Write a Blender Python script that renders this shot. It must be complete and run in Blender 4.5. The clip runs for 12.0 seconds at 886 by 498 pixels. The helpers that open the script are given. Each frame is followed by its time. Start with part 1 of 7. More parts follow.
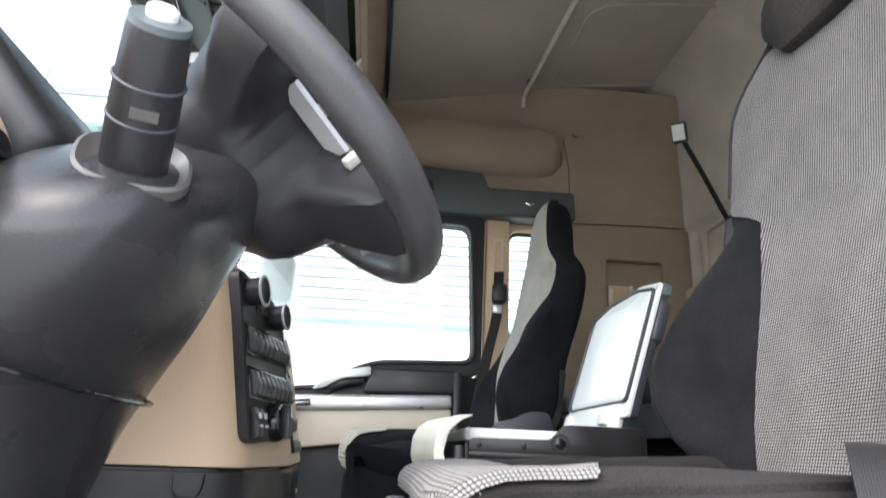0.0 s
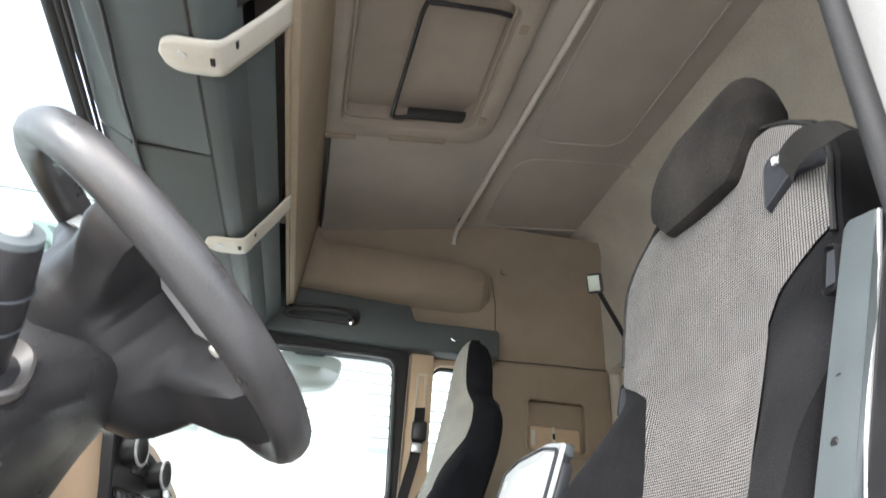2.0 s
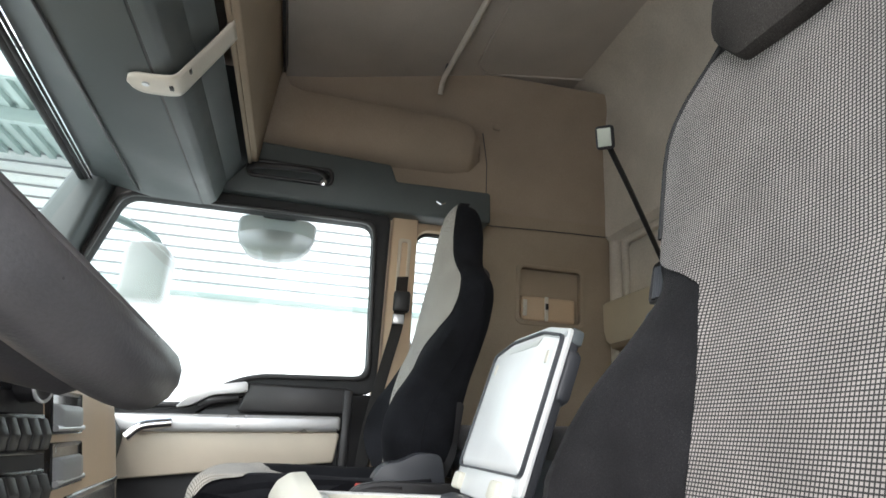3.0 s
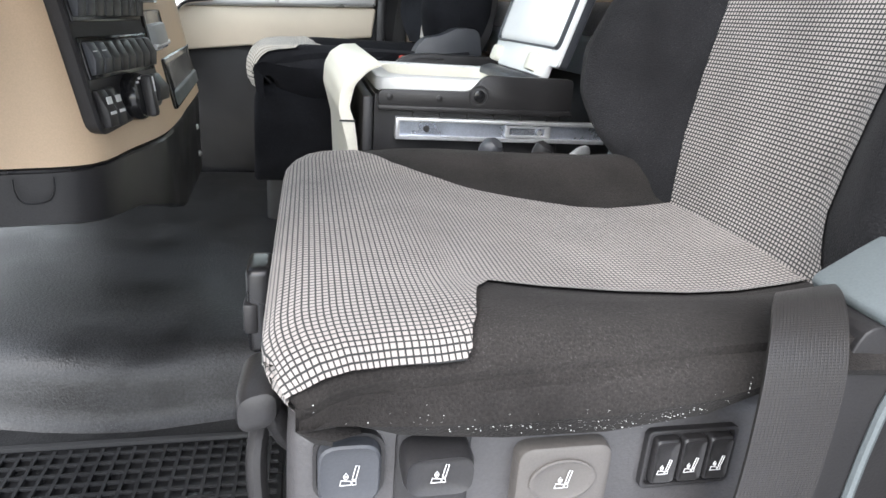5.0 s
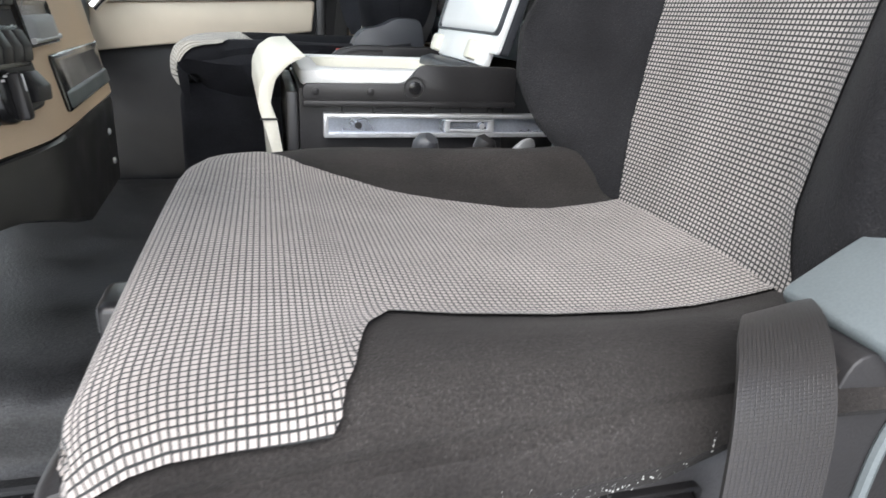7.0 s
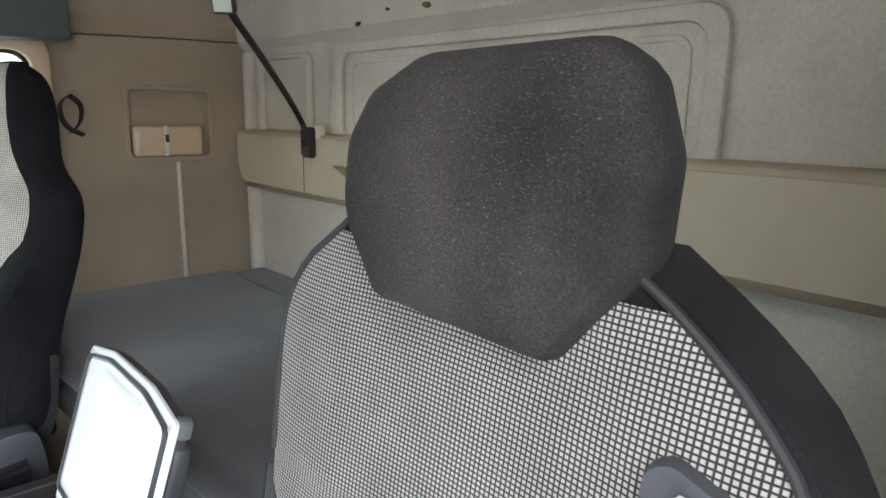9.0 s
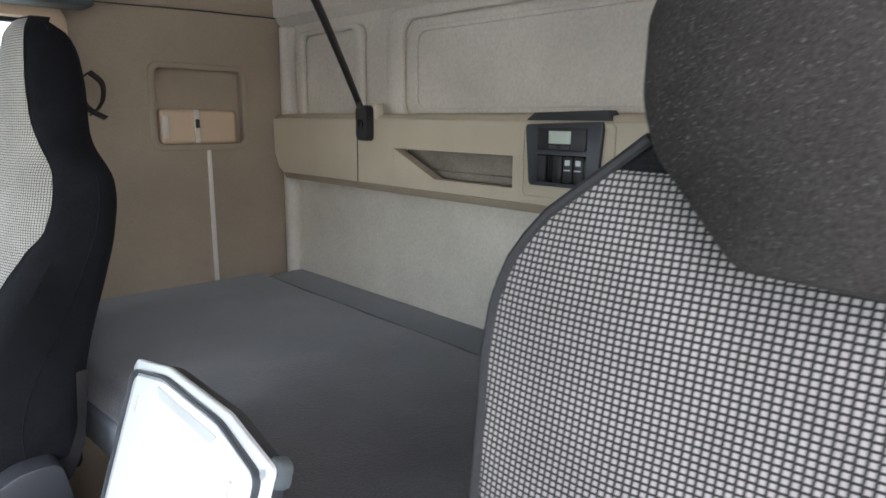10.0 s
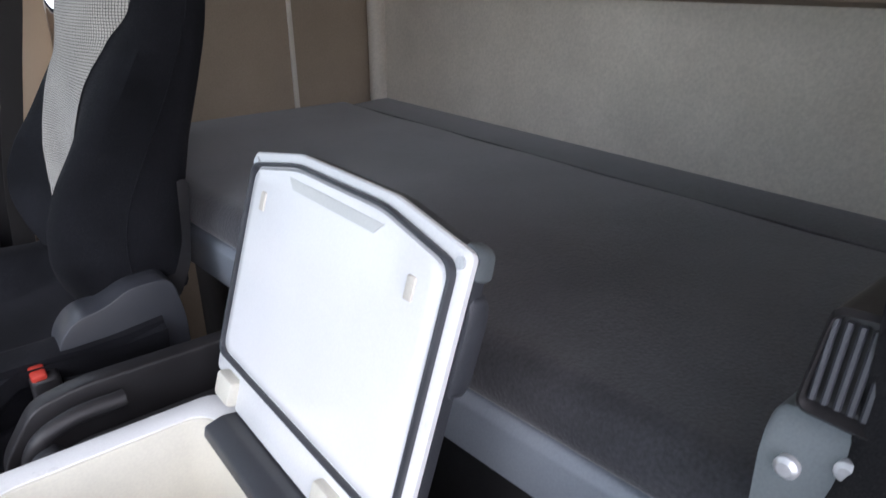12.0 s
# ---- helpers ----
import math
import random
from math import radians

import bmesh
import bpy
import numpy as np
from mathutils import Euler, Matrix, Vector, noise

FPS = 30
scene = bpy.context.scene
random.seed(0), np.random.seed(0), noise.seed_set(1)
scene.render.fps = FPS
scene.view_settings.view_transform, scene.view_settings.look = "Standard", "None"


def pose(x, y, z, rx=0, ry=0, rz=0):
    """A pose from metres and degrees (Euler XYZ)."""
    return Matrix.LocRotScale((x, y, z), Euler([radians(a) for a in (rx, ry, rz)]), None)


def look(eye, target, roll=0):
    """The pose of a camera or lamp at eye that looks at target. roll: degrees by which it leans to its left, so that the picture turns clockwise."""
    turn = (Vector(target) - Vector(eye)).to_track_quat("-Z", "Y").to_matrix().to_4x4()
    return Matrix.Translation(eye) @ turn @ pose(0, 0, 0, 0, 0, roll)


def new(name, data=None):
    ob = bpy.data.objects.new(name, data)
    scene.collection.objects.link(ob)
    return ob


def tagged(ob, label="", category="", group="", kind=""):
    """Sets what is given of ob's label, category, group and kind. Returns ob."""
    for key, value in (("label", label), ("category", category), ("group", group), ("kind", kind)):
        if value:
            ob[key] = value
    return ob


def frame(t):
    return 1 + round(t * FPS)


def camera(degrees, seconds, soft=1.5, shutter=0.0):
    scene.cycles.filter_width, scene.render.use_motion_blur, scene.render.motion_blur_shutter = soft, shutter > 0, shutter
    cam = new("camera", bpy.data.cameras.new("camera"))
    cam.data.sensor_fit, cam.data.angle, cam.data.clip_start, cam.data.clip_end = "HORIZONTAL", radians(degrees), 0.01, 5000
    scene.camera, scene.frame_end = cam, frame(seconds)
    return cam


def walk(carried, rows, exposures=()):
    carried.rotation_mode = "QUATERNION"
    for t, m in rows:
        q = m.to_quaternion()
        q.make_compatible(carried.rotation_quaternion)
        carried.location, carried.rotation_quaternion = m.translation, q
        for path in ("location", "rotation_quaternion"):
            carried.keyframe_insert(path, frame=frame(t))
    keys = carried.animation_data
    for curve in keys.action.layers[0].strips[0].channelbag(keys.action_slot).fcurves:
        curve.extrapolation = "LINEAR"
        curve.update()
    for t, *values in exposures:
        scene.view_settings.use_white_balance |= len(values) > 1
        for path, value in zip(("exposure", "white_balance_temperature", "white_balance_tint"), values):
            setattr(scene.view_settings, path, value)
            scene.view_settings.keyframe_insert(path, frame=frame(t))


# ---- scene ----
cam = camera(69.3, 12.0, shutter=0.15)
PATH = [
    (0, (0.216, -0.380, 0.540), (0.396, 1.516, 1.150), 2.5),
    (0.5, (0.202, -0.420, 0.611), (0.392, 1.299, 1.616), 3.5),
    (1, (0.190, -0.448, 0.657), (0.394, 1.128, 1.871), 3.6),
    (1.5, (0.223, -0.465, 0.633), (0.449, 1.101, 1.856), 3.7),
    (1.9, (0.270, -0.455, 0.615), (0.565, 1.248, 1.622), 3.5),
    (2, (0.274, -0.432, 0.606), (0.589, 1.300, 1.554), 3.8),
    (2.5, (0.284, -0.289, 0.550), (0.665, 1.547, 1.246), 3.9),
    (3, (0.342, -0.153, 0.712), (0.748, 1.724, 1.271), 3.3),
    (3.5, (0.345, -0.220, 0.702), (0.805, 1.723, 0.822), 3.3),
    (3.7, (0.342, -0.250, 0.733), (0.815, 1.691, 0.630), 3.8),
    (5.3, (0.278, -0.238, 0.695), (0.678, 1.592, -0.005), 3.8),
    (5.5, (0.283, -0.238, 0.700), (0.682, 1.592, -0.004), 3.8),
    (6, (0.278, -0.229, 0.693), (0.659, 1.604, -0.011), 3.3),
    (6.5, (0.297, -0.208, 0.679), (0.717, 1.616, -0.025), 2.9),
    (7, (0.345, -0.161, 0.683), (0.854, 1.646, -0.006), 2.7),
    (7.4, (0.466, -0.113, 0.862), (1.125, 1.666, 0.230), 3.9),
    (7.5, (0.511, -0.108, 0.953), (1.176, 1.655, 0.281), 1.6),
    (7.7, (0.529, -0.095, 1.043), (1.327, 1.622, 0.398), 1.9),
    (9.3, (0.503, 0.068, 1.344), (1.848, 1.492, 0.940), 0.6),
    (9.5, (0.519, 0.122, 1.341), (1.859, 1.552, 0.941), 0.6),
    (10, (0.515, 0.312, 1.244), (1.851, 1.748, 0.852), 0.7),
    (10.5, (0.520, 0.418, 1.202), (1.838, 1.855, 0.755), 0.8),
    (11, (0.513, 0.448, 1.188), (1.790, 1.889, 0.647), 0.7),
    (11.5, (0.508, 0.480, 1.176), (1.737, 1.925, 0.544), 0.5),
    (11.8, (0.486, 0.503, 1.134), (1.693, 1.938, 0.437), 0.9),
    (12, (0.486, 0.517, 1.100), (1.642, 1.946, 0.312), 0.1),
]
# time, exposure, white balance (kelvin, tint)
EXPOSURES = [(0.0, 0.48, 6500, 10), (0.5, 0.40, 6350, 14), (1.5, 0.51, 6350, 15), (2.0, 0.76, 6750, 10), (2.5, 0.64, 6850, 10), (3.0, 0.37, 6750, 10), (3.5, 0.36, 6500, 10), (5.5, 0.64, 6550, 10),
             (6.5, 0.52, 6550, 10), (7.0, 0.55, 6600, 10), (7.5, 0.33, 6500, 10), (9.5, 0.91, 6500, 10), (10.0, 0.80, 6300, 14), (11.0, 0.42, 6250, 20), (12.0, 0.32, 6250, 20)]
walk(cam, [(t, look(eye, target, roll)) for t, eye, target, roll in PATH], EXPOSURES)

# ---- daylight: bright overcast ----
world = bpy.data.worlds.new("overcast_sky")
scene.world = world
world.use_nodes = True
wn = world.node_tree
sky = wn.nodes.new("ShaderNodeTexSky")
sky.sky_type, sky.sun_disc = "NISHITA", False
sky.sun_elevation, sky.sun_rotation = radians(50), radians(200)
sky.air_density, sky.dust_density, sky.ozone_density = 1.0, 1.5, 1.0
pale = wn.nodes.new("ShaderNodeHueSaturation")
pale.inputs["Saturation"].default_value = 0.5
wn.links.new(sky.outputs[0], pale.inputs["Color"])
wn.links.new(pale.outputs[0], wn.nodes["Background"].inputs[0])
wn.nodes["Background"].inputs[1].default_value = 0.55
sun = new("sun", bpy.data.lights.new("sun", "SUN"))
sun.data.energy, sun.data.angle, sun.data.color = 1.8, radians(30), (1.0, 0.99, 0.97)
sun.matrix_world = look((0, 0, 0), (0.75, 0.30, -0.62))


# ---- materials ----
def pm(name, base, rough=0.6, metal=0.0, var=0.2, scale=9.0, bump=0.15, bscale=350.0, spec=0.5, sheen=0.0, specks=0.0):
    """Plain surface with colour drift at two scales, gloss drift and a fine grain."""
    m = bpy.data.materials.new(name)
    m.use_nodes = True
    nt = m.node_tree
    b = nt.nodes["Principled BSDF"]
    tc = nt.nodes.new("ShaderNodeTexCoord")
    out = tc.outputs["Object"]

    def noisy(s, d):
        n = nt.nodes.new("ShaderNodeTexNoise")
        n.inputs["Scale"].default_value, n.inputs["Detail"].default_value = s, d
        nt.links.new(out, n.inputs["Vector"])
        return n.outputs["Fac"]

    def ramp(fac, lo, hi, a, c):
        r = nt.nodes.new("ShaderNodeMapRange")
        for key, v in (("From Min", lo), ("From Max", hi), ("To Min", a), ("To Max", c)):
            r.inputs[key].default_value = v
        nt.links.new(fac, r.inputs["Value"])
        return r.outputs["Result"]

    big, fine = noisy(scale, 4), noisy(bscale, 3)
    mul = nt.nodes.new("ShaderNodeMath")
    mul.operation = "MULTIPLY"
    nt.links.new(ramp(big, 0.3, 0.7, 1 - var, 1 + var), mul.inputs[0])
    nt.links.new(ramp(fine, 0.3, 0.7, 1 - var * 0.6, 1 + var * 0.6), mul.inputs[1])
    mix = nt.nodes.new("ShaderNodeVectorMath")
    mix.operation = "SCALE"
    mix.inputs[0].default_value = base
    nt.links.new(mul.outputs[0], mix.inputs["Scale"])
    colour = mix.outputs[0]
    if specks:
        v = nt.nodes.new("ShaderNodeTexNoise")
        v.inputs["Scale"].default_value, v.inputs["Detail"].default_value = 980, 1
        v.inputs["Distortion"].default_value = 0.0
        warp = nt.nodes.new("ShaderNodeVectorMath")
        warp.operation = "MULTIPLY"
        warp.inputs[1].default_value = (1.0, 0.32, 1.0)
        nt.links.new(out, warp.inputs[0])
        nt.links.new(warp.outputs[0], v.inputs["Vector"])
        w = nt.nodes.new("ShaderNodeMath")
        w.operation = "MULTIPLY"
        nt.links.new(ramp(v.outputs["Fac"], 0.62, 0.74, 0, specks), w.inputs[0])
        nt.links.new(ramp(noisy(9, 4), 0.36, 0.62, 0.12, 1), w.inputs[1])
        mx = nt.nodes.new("ShaderNodeMix")
        mx.data_type = "RGBA"
        nt.links.new(w.outputs[0], mx.inputs["Factor"])
        nt.links.new(colour, mx.inputs["A"])
        mx.inputs["B"].default_value = (0.40, 0.39, 0.37, 1)
        colour = mx.outputs["Result"]
    nt.links.new(colour, b.inputs["Base Color"])
    nt.links.new(ramp(big, 0.3, 0.7, max(0.03, rough - 0.12 * (rough > 0.1)), min(1, rough + 0.1)), b.inputs["Roughness"])
    b.inputs["Metallic"].default_value = metal
    b.inputs["Specular IOR Level"].default_value = spec
    b.inputs["Sheen Weight"].default_value = sheen
    if bump:
        bn = nt.nodes.new("ShaderNodeBump")
        bn.inputs["Strength"].default_value, bn.inputs["Distance"].default_value = bump, 0.001
        nt.links.new(fine, bn.inputs["Height"])
        nt.links.new(bn.outputs[0], b.inputs["Normal"])
    return m


def woven(name, light, dark, pu, pv, fill=0.36, sheen=0.15, rough=0.9):
    """Checked seat cloth: pale squares in a dark grid, laid out in metres by the mesh's own map."""
    m = bpy.data.materials.new(name)
    m.use_nodes = True
    nt = m.node_tree
    b = nt.nodes["Principled BSDF"]
    uv = nt.nodes.new("ShaderNodeUVMap")
    sep = nt.nodes.new("ShaderNodeSeparateXYZ")
    nt.links.new(uv.outputs[0], sep.inputs[0])

    def math_node(op, a, c):
        n = nt.nodes.new("ShaderNodeMath")
        n.operation = op
        for sock, v in zip(n.inputs, (a, c)):
            if isinstance(v, (int, float)):
                sock.default_value = v
            elif v is not None:
                nt.links.new(v, sock)
        return n.outputs[0]

    def off(sock, pitch):
        return math_node("ABSOLUTE", math_node("SUBTRACT", math_node("FRACT", math_node("MULTIPLY", sock, 1 / pitch), None), 0.5), None)

    du, dv = off(sep.outputs[0], pu), off(sep.outputs[1], pv)
    far = math_node("MAXIMUM", du, dv)
    r = nt.nodes.new("ShaderNodeMapRange")
    r.interpolation_type = "SMOOTHSTEP"
    for key, v in (("From Min", fill - 0.06), ("From Max", fill + 0.06), ("To Min", 1.0), ("To Max", 0.0)):
        r.inputs[key].default_value = v
    nt.links.new(far, r.inputs["Value"])
    n = nt.nodes.new("ShaderNodeTexNoise")
    n.inputs["Scale"].default_value, n.inputs["Detail"].default_value = 14, 5
    tc = nt.nodes.new("ShaderNodeTexCoord")
    nt.links.new(tc.outputs["Object"], n.inputs["Vector"])
    tone = nt.nodes.new("ShaderNodeMapRange")
    for key, v in (("From Min", 0.3), ("From Max", 0.7), ("To Min", 0.86), ("To Max", 1.1)):
        tone.inputs[key].default_value = v
    nt.links.new(n.outputs["Fac"], tone.inputs["Value"])
    mx = nt.nodes.new("ShaderNodeMix")
    mx.data_type = "RGBA"
    nt.links.new(r.outputs[0], mx.inputs["Factor"])
    mx.inputs["A"].default_value, mx.inputs["B"].default_value = (*dark, 1), (*light, 1)
    sc = nt.nodes.new("ShaderNodeVectorMath")
    sc.operation = "SCALE"
    nt.links.new(mx.outputs["Result"], sc.inputs[0])
    nt.links.new(tone.outputs[0], sc.inputs["Scale"])
    nt.links.new(sc.outputs[0], b.inputs["Base Color"])
    b.inputs["Roughness"].default_value = rough
    b.inputs["Sheen Weight"].default_value = sheen
    b.inputs["Specular IOR Level"].default_value = 0.2 if rough > 0.8 else 0.5
    bn = nt.nodes.new("ShaderNodeBump")
    bn.inputs["Strength"].default_value, bn.inputs["Distance"].default_value = 0.5, 0.0008
    nt.links.new(r.outputs[0], bn.inputs["Height"])
    nt.links.new(bn.outputs[0], b.inputs["Normal"])
    return m


def pane_material(name, tint):
    """Clear pane: lets the view through, with a faint constant gloss."""
    m = bpy.data.materials.new(name)
    m.use_nodes = True
    nt = m.node_tree
    nt.nodes.remove(nt.nodes["Principled BSDF"])
    clear, gloss, mix = nt.nodes.new("ShaderNodeBsdfTransparent"), nt.nodes.new("ShaderNodeBsdfGlossy"), nt.nodes.new("ShaderNodeMixShader")
    clear.inputs["Color"].default_value = (*tint, 1)
    gloss.inputs["Roughness"].default_value = 0.01
    mix.inputs["Fac"].default_value = 0.02
    nt.links.new(clear.outputs[0], mix.inputs[1])
    nt.links.new(gloss.outputs[0], mix.inputs[2])
    nt.links.new(mix.outputs[0], nt.nodes["Material Output"].inputs["Surface"])
    return m


CLOTH = woven("check_cloth", (0.355, 0.322, 0.300), (0.026, 0.028, 0.028), 0.0046, 0.0041, 0.365)
BACK_CLOTH = woven("back_check_cloth", (0.345, 0.318, 0.298), (0.022, 0.023, 0.023), 0.0046, 0.0041, 0.325)
# Brighter copy of check_cloth: window light on the passenger seat is in the colour.
LIT_CLOTH = woven("pale_check_cloth", (0.52, 0.485, 0.43), (0.030, 0.032, 0.032), 0.0052, 0.0046, 0.40)
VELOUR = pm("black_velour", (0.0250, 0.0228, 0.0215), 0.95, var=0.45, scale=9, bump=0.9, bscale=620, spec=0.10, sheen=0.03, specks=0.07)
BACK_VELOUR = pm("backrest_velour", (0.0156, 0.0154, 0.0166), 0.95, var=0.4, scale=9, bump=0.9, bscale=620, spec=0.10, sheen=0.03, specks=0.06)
# Darker copy of black_velour: the passenger seat's shade is in the colour.
SHADED_VELOUR = pm("dark_velour", (0.0105, 0.0108, 0.0130), 0.95, var=0.4, scale=9, bump=0.9, bscale=620, spec=0.10, sheen=0.02, specks=0.06)
DUSTY_VELOUR = pm("dusty_velour", (0.036, 0.0325, 0.030), 0.95, var=0.5, scale=6, bump=0.7, bscale=500, spec=0.08, sheen=0.03, specks=0.17)
BLACK = pm("black_plastic", (0.024, 0.0232, 0.0240), 0.40, var=0.2, bump=0.16, bscale=500, spec=0.4)
GLOSS = pm("gloss_black", (0.012, 0.012, 0.013), 0.22, var=0.1, bump=0.0)
RUBBER = pm("black_rubber", (0.022, 0.022, 0.023), 0.75, var=0.25, bump=0.2)
GREY = pm("charcoal_plastic", (0.046, 0.049, 0.056), 0.42, var=0.12, bump=0.25, bscale=600)
SEATGREY = pm("seat_base_grey", (0.060, 0.058, 0.060), 0.45, var=0.14, bump=0.4, bscale=500)
MAT = pm("mat_rubber", (0.020, 0.020, 0.021), 0.34, var=0.4, scale=14, bump=0.5, bscale=90)
PILLAR = pm("pillar_paint", (0.40, 0.39, 0.38), 0.35, var=0.08, scale=6, bump=0.05)
VANE = pm("vane_grey", (0.27, 0.28, 0.28), 0.4, var=0.06, bump=0.05)
BLUEGREY = pm("blue_grey_plastic", (0.112, 0.130, 0.135), 0.5, var=0.12, bump=0.2, bscale=600)
OLIVEGREY = pm("warm_grey_plastic", (0.098, 0.090, 0.083), 0.45, var=0.1, bump=0.15, bscale=600)
RAILGREY = pm("rail_grey_paint", (0.25, 0.28, 0.31), 0.42, var=0.1, bump=0.1)
TEAL = pm("slate_plastic", (0.080, 0.095, 0.096), 0.55, var=0.12, scale=5, bump=0.25, bscale=450)
TAN = pm("tan_plastic", (0.62, 0.46, 0.31), 0.55, var=0.08, scale=4, bump=0.2, bscale=600)
CREAM = pm("cream_plastic", (0.60, 0.52, 0.41), 0.5, var=0.08, scale=5, bump=0.15, bscale=600)
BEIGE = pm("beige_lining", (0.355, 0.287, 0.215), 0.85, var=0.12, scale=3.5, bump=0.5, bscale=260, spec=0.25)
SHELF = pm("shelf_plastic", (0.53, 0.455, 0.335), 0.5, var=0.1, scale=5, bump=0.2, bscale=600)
FELT = pm("beige_felt", (0.60, 0.548, 0.472), 0.95, var=0.13, scale=4, bump=0.8, bscale=170, spec=0.15)
GLOSSWHITE = pm("gloss_white", (0.88, 0.88, 0.87), 0.16, var=0.03, scale=6, bump=0.0)
UPPER = pm("upper_trim", (0.37, 0.300, 0.232), 0.8, var=0.1, scale=3.5, bump=0.5, bscale=260, spec=0.25)
HEADLINER = pm("grey_headliner", (0.465, 0.420, 0.370), 0.95, var=0.10, scale=3, bump=0.5, bscale=300, spec=0.15)
IVORY = pm("ivory_plastic", (0.66, 0.62, 0.54), 0.4, var=0.08, bump=0.05)
WHITE = pm("white_plastic", (0.80, 0.81, 0.80), 0.35, var=0.05, scale=6, bump=0.03)
LINER = pm("cream_liner", (0.72, 0.70, 0.60), 0.45, var=0.06, bump=0.03)
SILVER = pm("silver_trim", (0.62, 0.62, 0.62), 0.35, metal=0.6, var=0.06, bump=0.05)
TRIM = pm("satin_trim", (0.55, 0.55, 0.54), 0.40, metal=0.15, var=0.06, bump=0.05)
STEEL = pm("zinc_steel", (0.70, 0.71, 0.72), 0.40, metal=0.7, var=0.12, scale=30, bump=0.05)
SLIDE = pm("bright_zinc_slide", (0.60, 0.64, 0.72), 0.30, metal=0.85, var=0.15, scale=14, bump=0.0)
CHROME = pm("chrome", (0.8, 0.8, 0.82), 0.12, metal=1.0, var=0.04, bump=0.0)
MATTRESS = pm("charcoal_mattress", (0.070, 0.070, 0.076), 0.80, var=0.36, scale=6, bump=1.0, bscale=240, spec=0.28, sheen=0.42)
# Brown carries the shade inside the shallow shelf pockets.
POCKET_SHADE = pm("pocket_fabric", (0.26, 0.222, 0.185), 0.95, var=0.2, scale=12, bump=0.8, bscale=220, spec=0.15)
PALEGREY = pm("label_grey", (0.66, 0.67, 0.64), 0.4, var=0.05, bump=0)
VINYL = pm("floor_vinyl", (0.040, 0.040, 0.041), 0.42, var=0.5, scale=7, bump=0.9, bscale=240, specks=0.22, spec=0.35)
HATCH = pm("hatch_plastic", (0.405, 0.348, 0.292), 0.8, var=0.1, scale=4, bump=0.3, bscale=300, spec=0.25)
WEB = woven("belt_webbing", (0.027, 0.024, 0.0225), (0.008, 0.0075, 0.007), 0.0024, 0.0016, 0.40, 0.03, 0.42)
COLUMN = pm("column_plastic", (0.034, 0.033, 0.034), 0.30, var=0.15, bump=0.15, bscale=500)
LEATHER = pm("wheel_leather", (0.062, 0.060, 0.060), 0.36, var=0.15, scale=20, bump=0.25, bscale=500)
RED = pm("red_plastic", (0.55, 0.05, 0.03), 0.4, var=0.08, bump=0)
PAPER = pm("white_paper", (0.8, 0.8, 0.78), 0.8, var=0.04, bump=0)
BLUEPAINT = pm("blue_paint", (0.015, 0.06, 0.38), 0.25, var=0.05, bump=0)
LCD = pm("pale_display", (0.55, 0.60, 0.52), 0.25, var=0.03, bump=0)
WHITEMARK = pm("white_print", (0.7, 0.7, 0.7), 0.6, var=0.03, bump=0)
GREENSTEEL = pm("pale_green_steel", (0.42, 0.52, 0.50), 0.6, var=0.1, scale=1.5, bump=0.1, bscale=30)
SHEET = pm("white_sheeting", (0.78, 0.80, 0.80), 0.6, var=0.06, scale=0.6, bump=0.1, bscale=20)
# Half-diffuse pale base: the mirror's bright reflection is in the colour.
MIRROR = pm("mirror_glass", (0.84, 0.85, 0.82), 0.42, metal=0.4, var=0.02, bump=0)
GLASS = pane_material("window_glass", (0.93, 0.97, 0.96))
RUST = pm("brown_stain", (0.16, 0.09, 0.05), 0.9, var=0.4, scale=60, bump=0.1)


# ---- mesh helpers ----
def bmn():
    return bmesh.new()


def thing(name, base, label, category, group="", kind=""):
    ob = new(name)
    ob.empty_display_size = 0.05
    ob.location = base
    return tagged(ob, label, category, group, kind)


def part(name, bm, material, parent=None, label="", smooth=True, kind=""):
    bmesh.ops.recalc_face_normals(bm, faces=bm.faces)
    me = bpy.data.meshes.new(name)
    bm.to_mesh(me)
    bm.free()
    me.materials.append(material)
    if smooth:
        for p in me.polygons:
            p.use_smooth = True
        me.set_sharp_from_angle(angle=radians(38))
    ob = new(name, me)
    if parent:
        ob.parent = parent
        base = parent.location if parent.type == "EMPTY" else parent.matrix_parent_inverse.inverted().translation
        if parent.type == "EMPTY":
            ob.matrix_parent_inverse = Matrix.Translation(-Vector(base))
    return tagged(ob, label, kind=kind)


def solo(name, bm, material, label, category, group="", kind="", smooth=True):
    return tagged(part(name, bm, material, None, label, smooth), label, category, group, kind)


def bevel(bm, verts, r, seg=2):
    if r:
        edges = list({e for v in verts for e in v.link_edges})
        bmesh.ops.bevel(bm, geom=edges, offset=r, segments=seg, affect="EDGES", profile=0.5, clamp_overlap=True)


def box(bm, x0, x1, y0, y1, z0, z1, r=0.004, m=None, seg=2):
    c = bmn()
    bmesh.ops.create_cube(c, size=1, matrix=Matrix.LocRotScale(((x0 + x1) / 2, (y0 + y1) / 2, (z0 + z1) / 2), None, (x1 - x0, y1 - y0, z1 - z0)))
    bevel(c, c.verts, min(r, 0.45 * min(abs(x1 - x0), abs(y1 - y0), abs(z1 - z0))), seg)
    add(bm, c, m)
    return bm


def add(bm, other, m=None):
    if m is not None:
        bmesh.ops.transform(other, matrix=m, verts=other.verts)
    me = bpy.data.meshes.new("tmp")
    other.to_mesh(me)
    other.free()
    bm.from_mesh(me)
    bpy.data.meshes.remove(me)


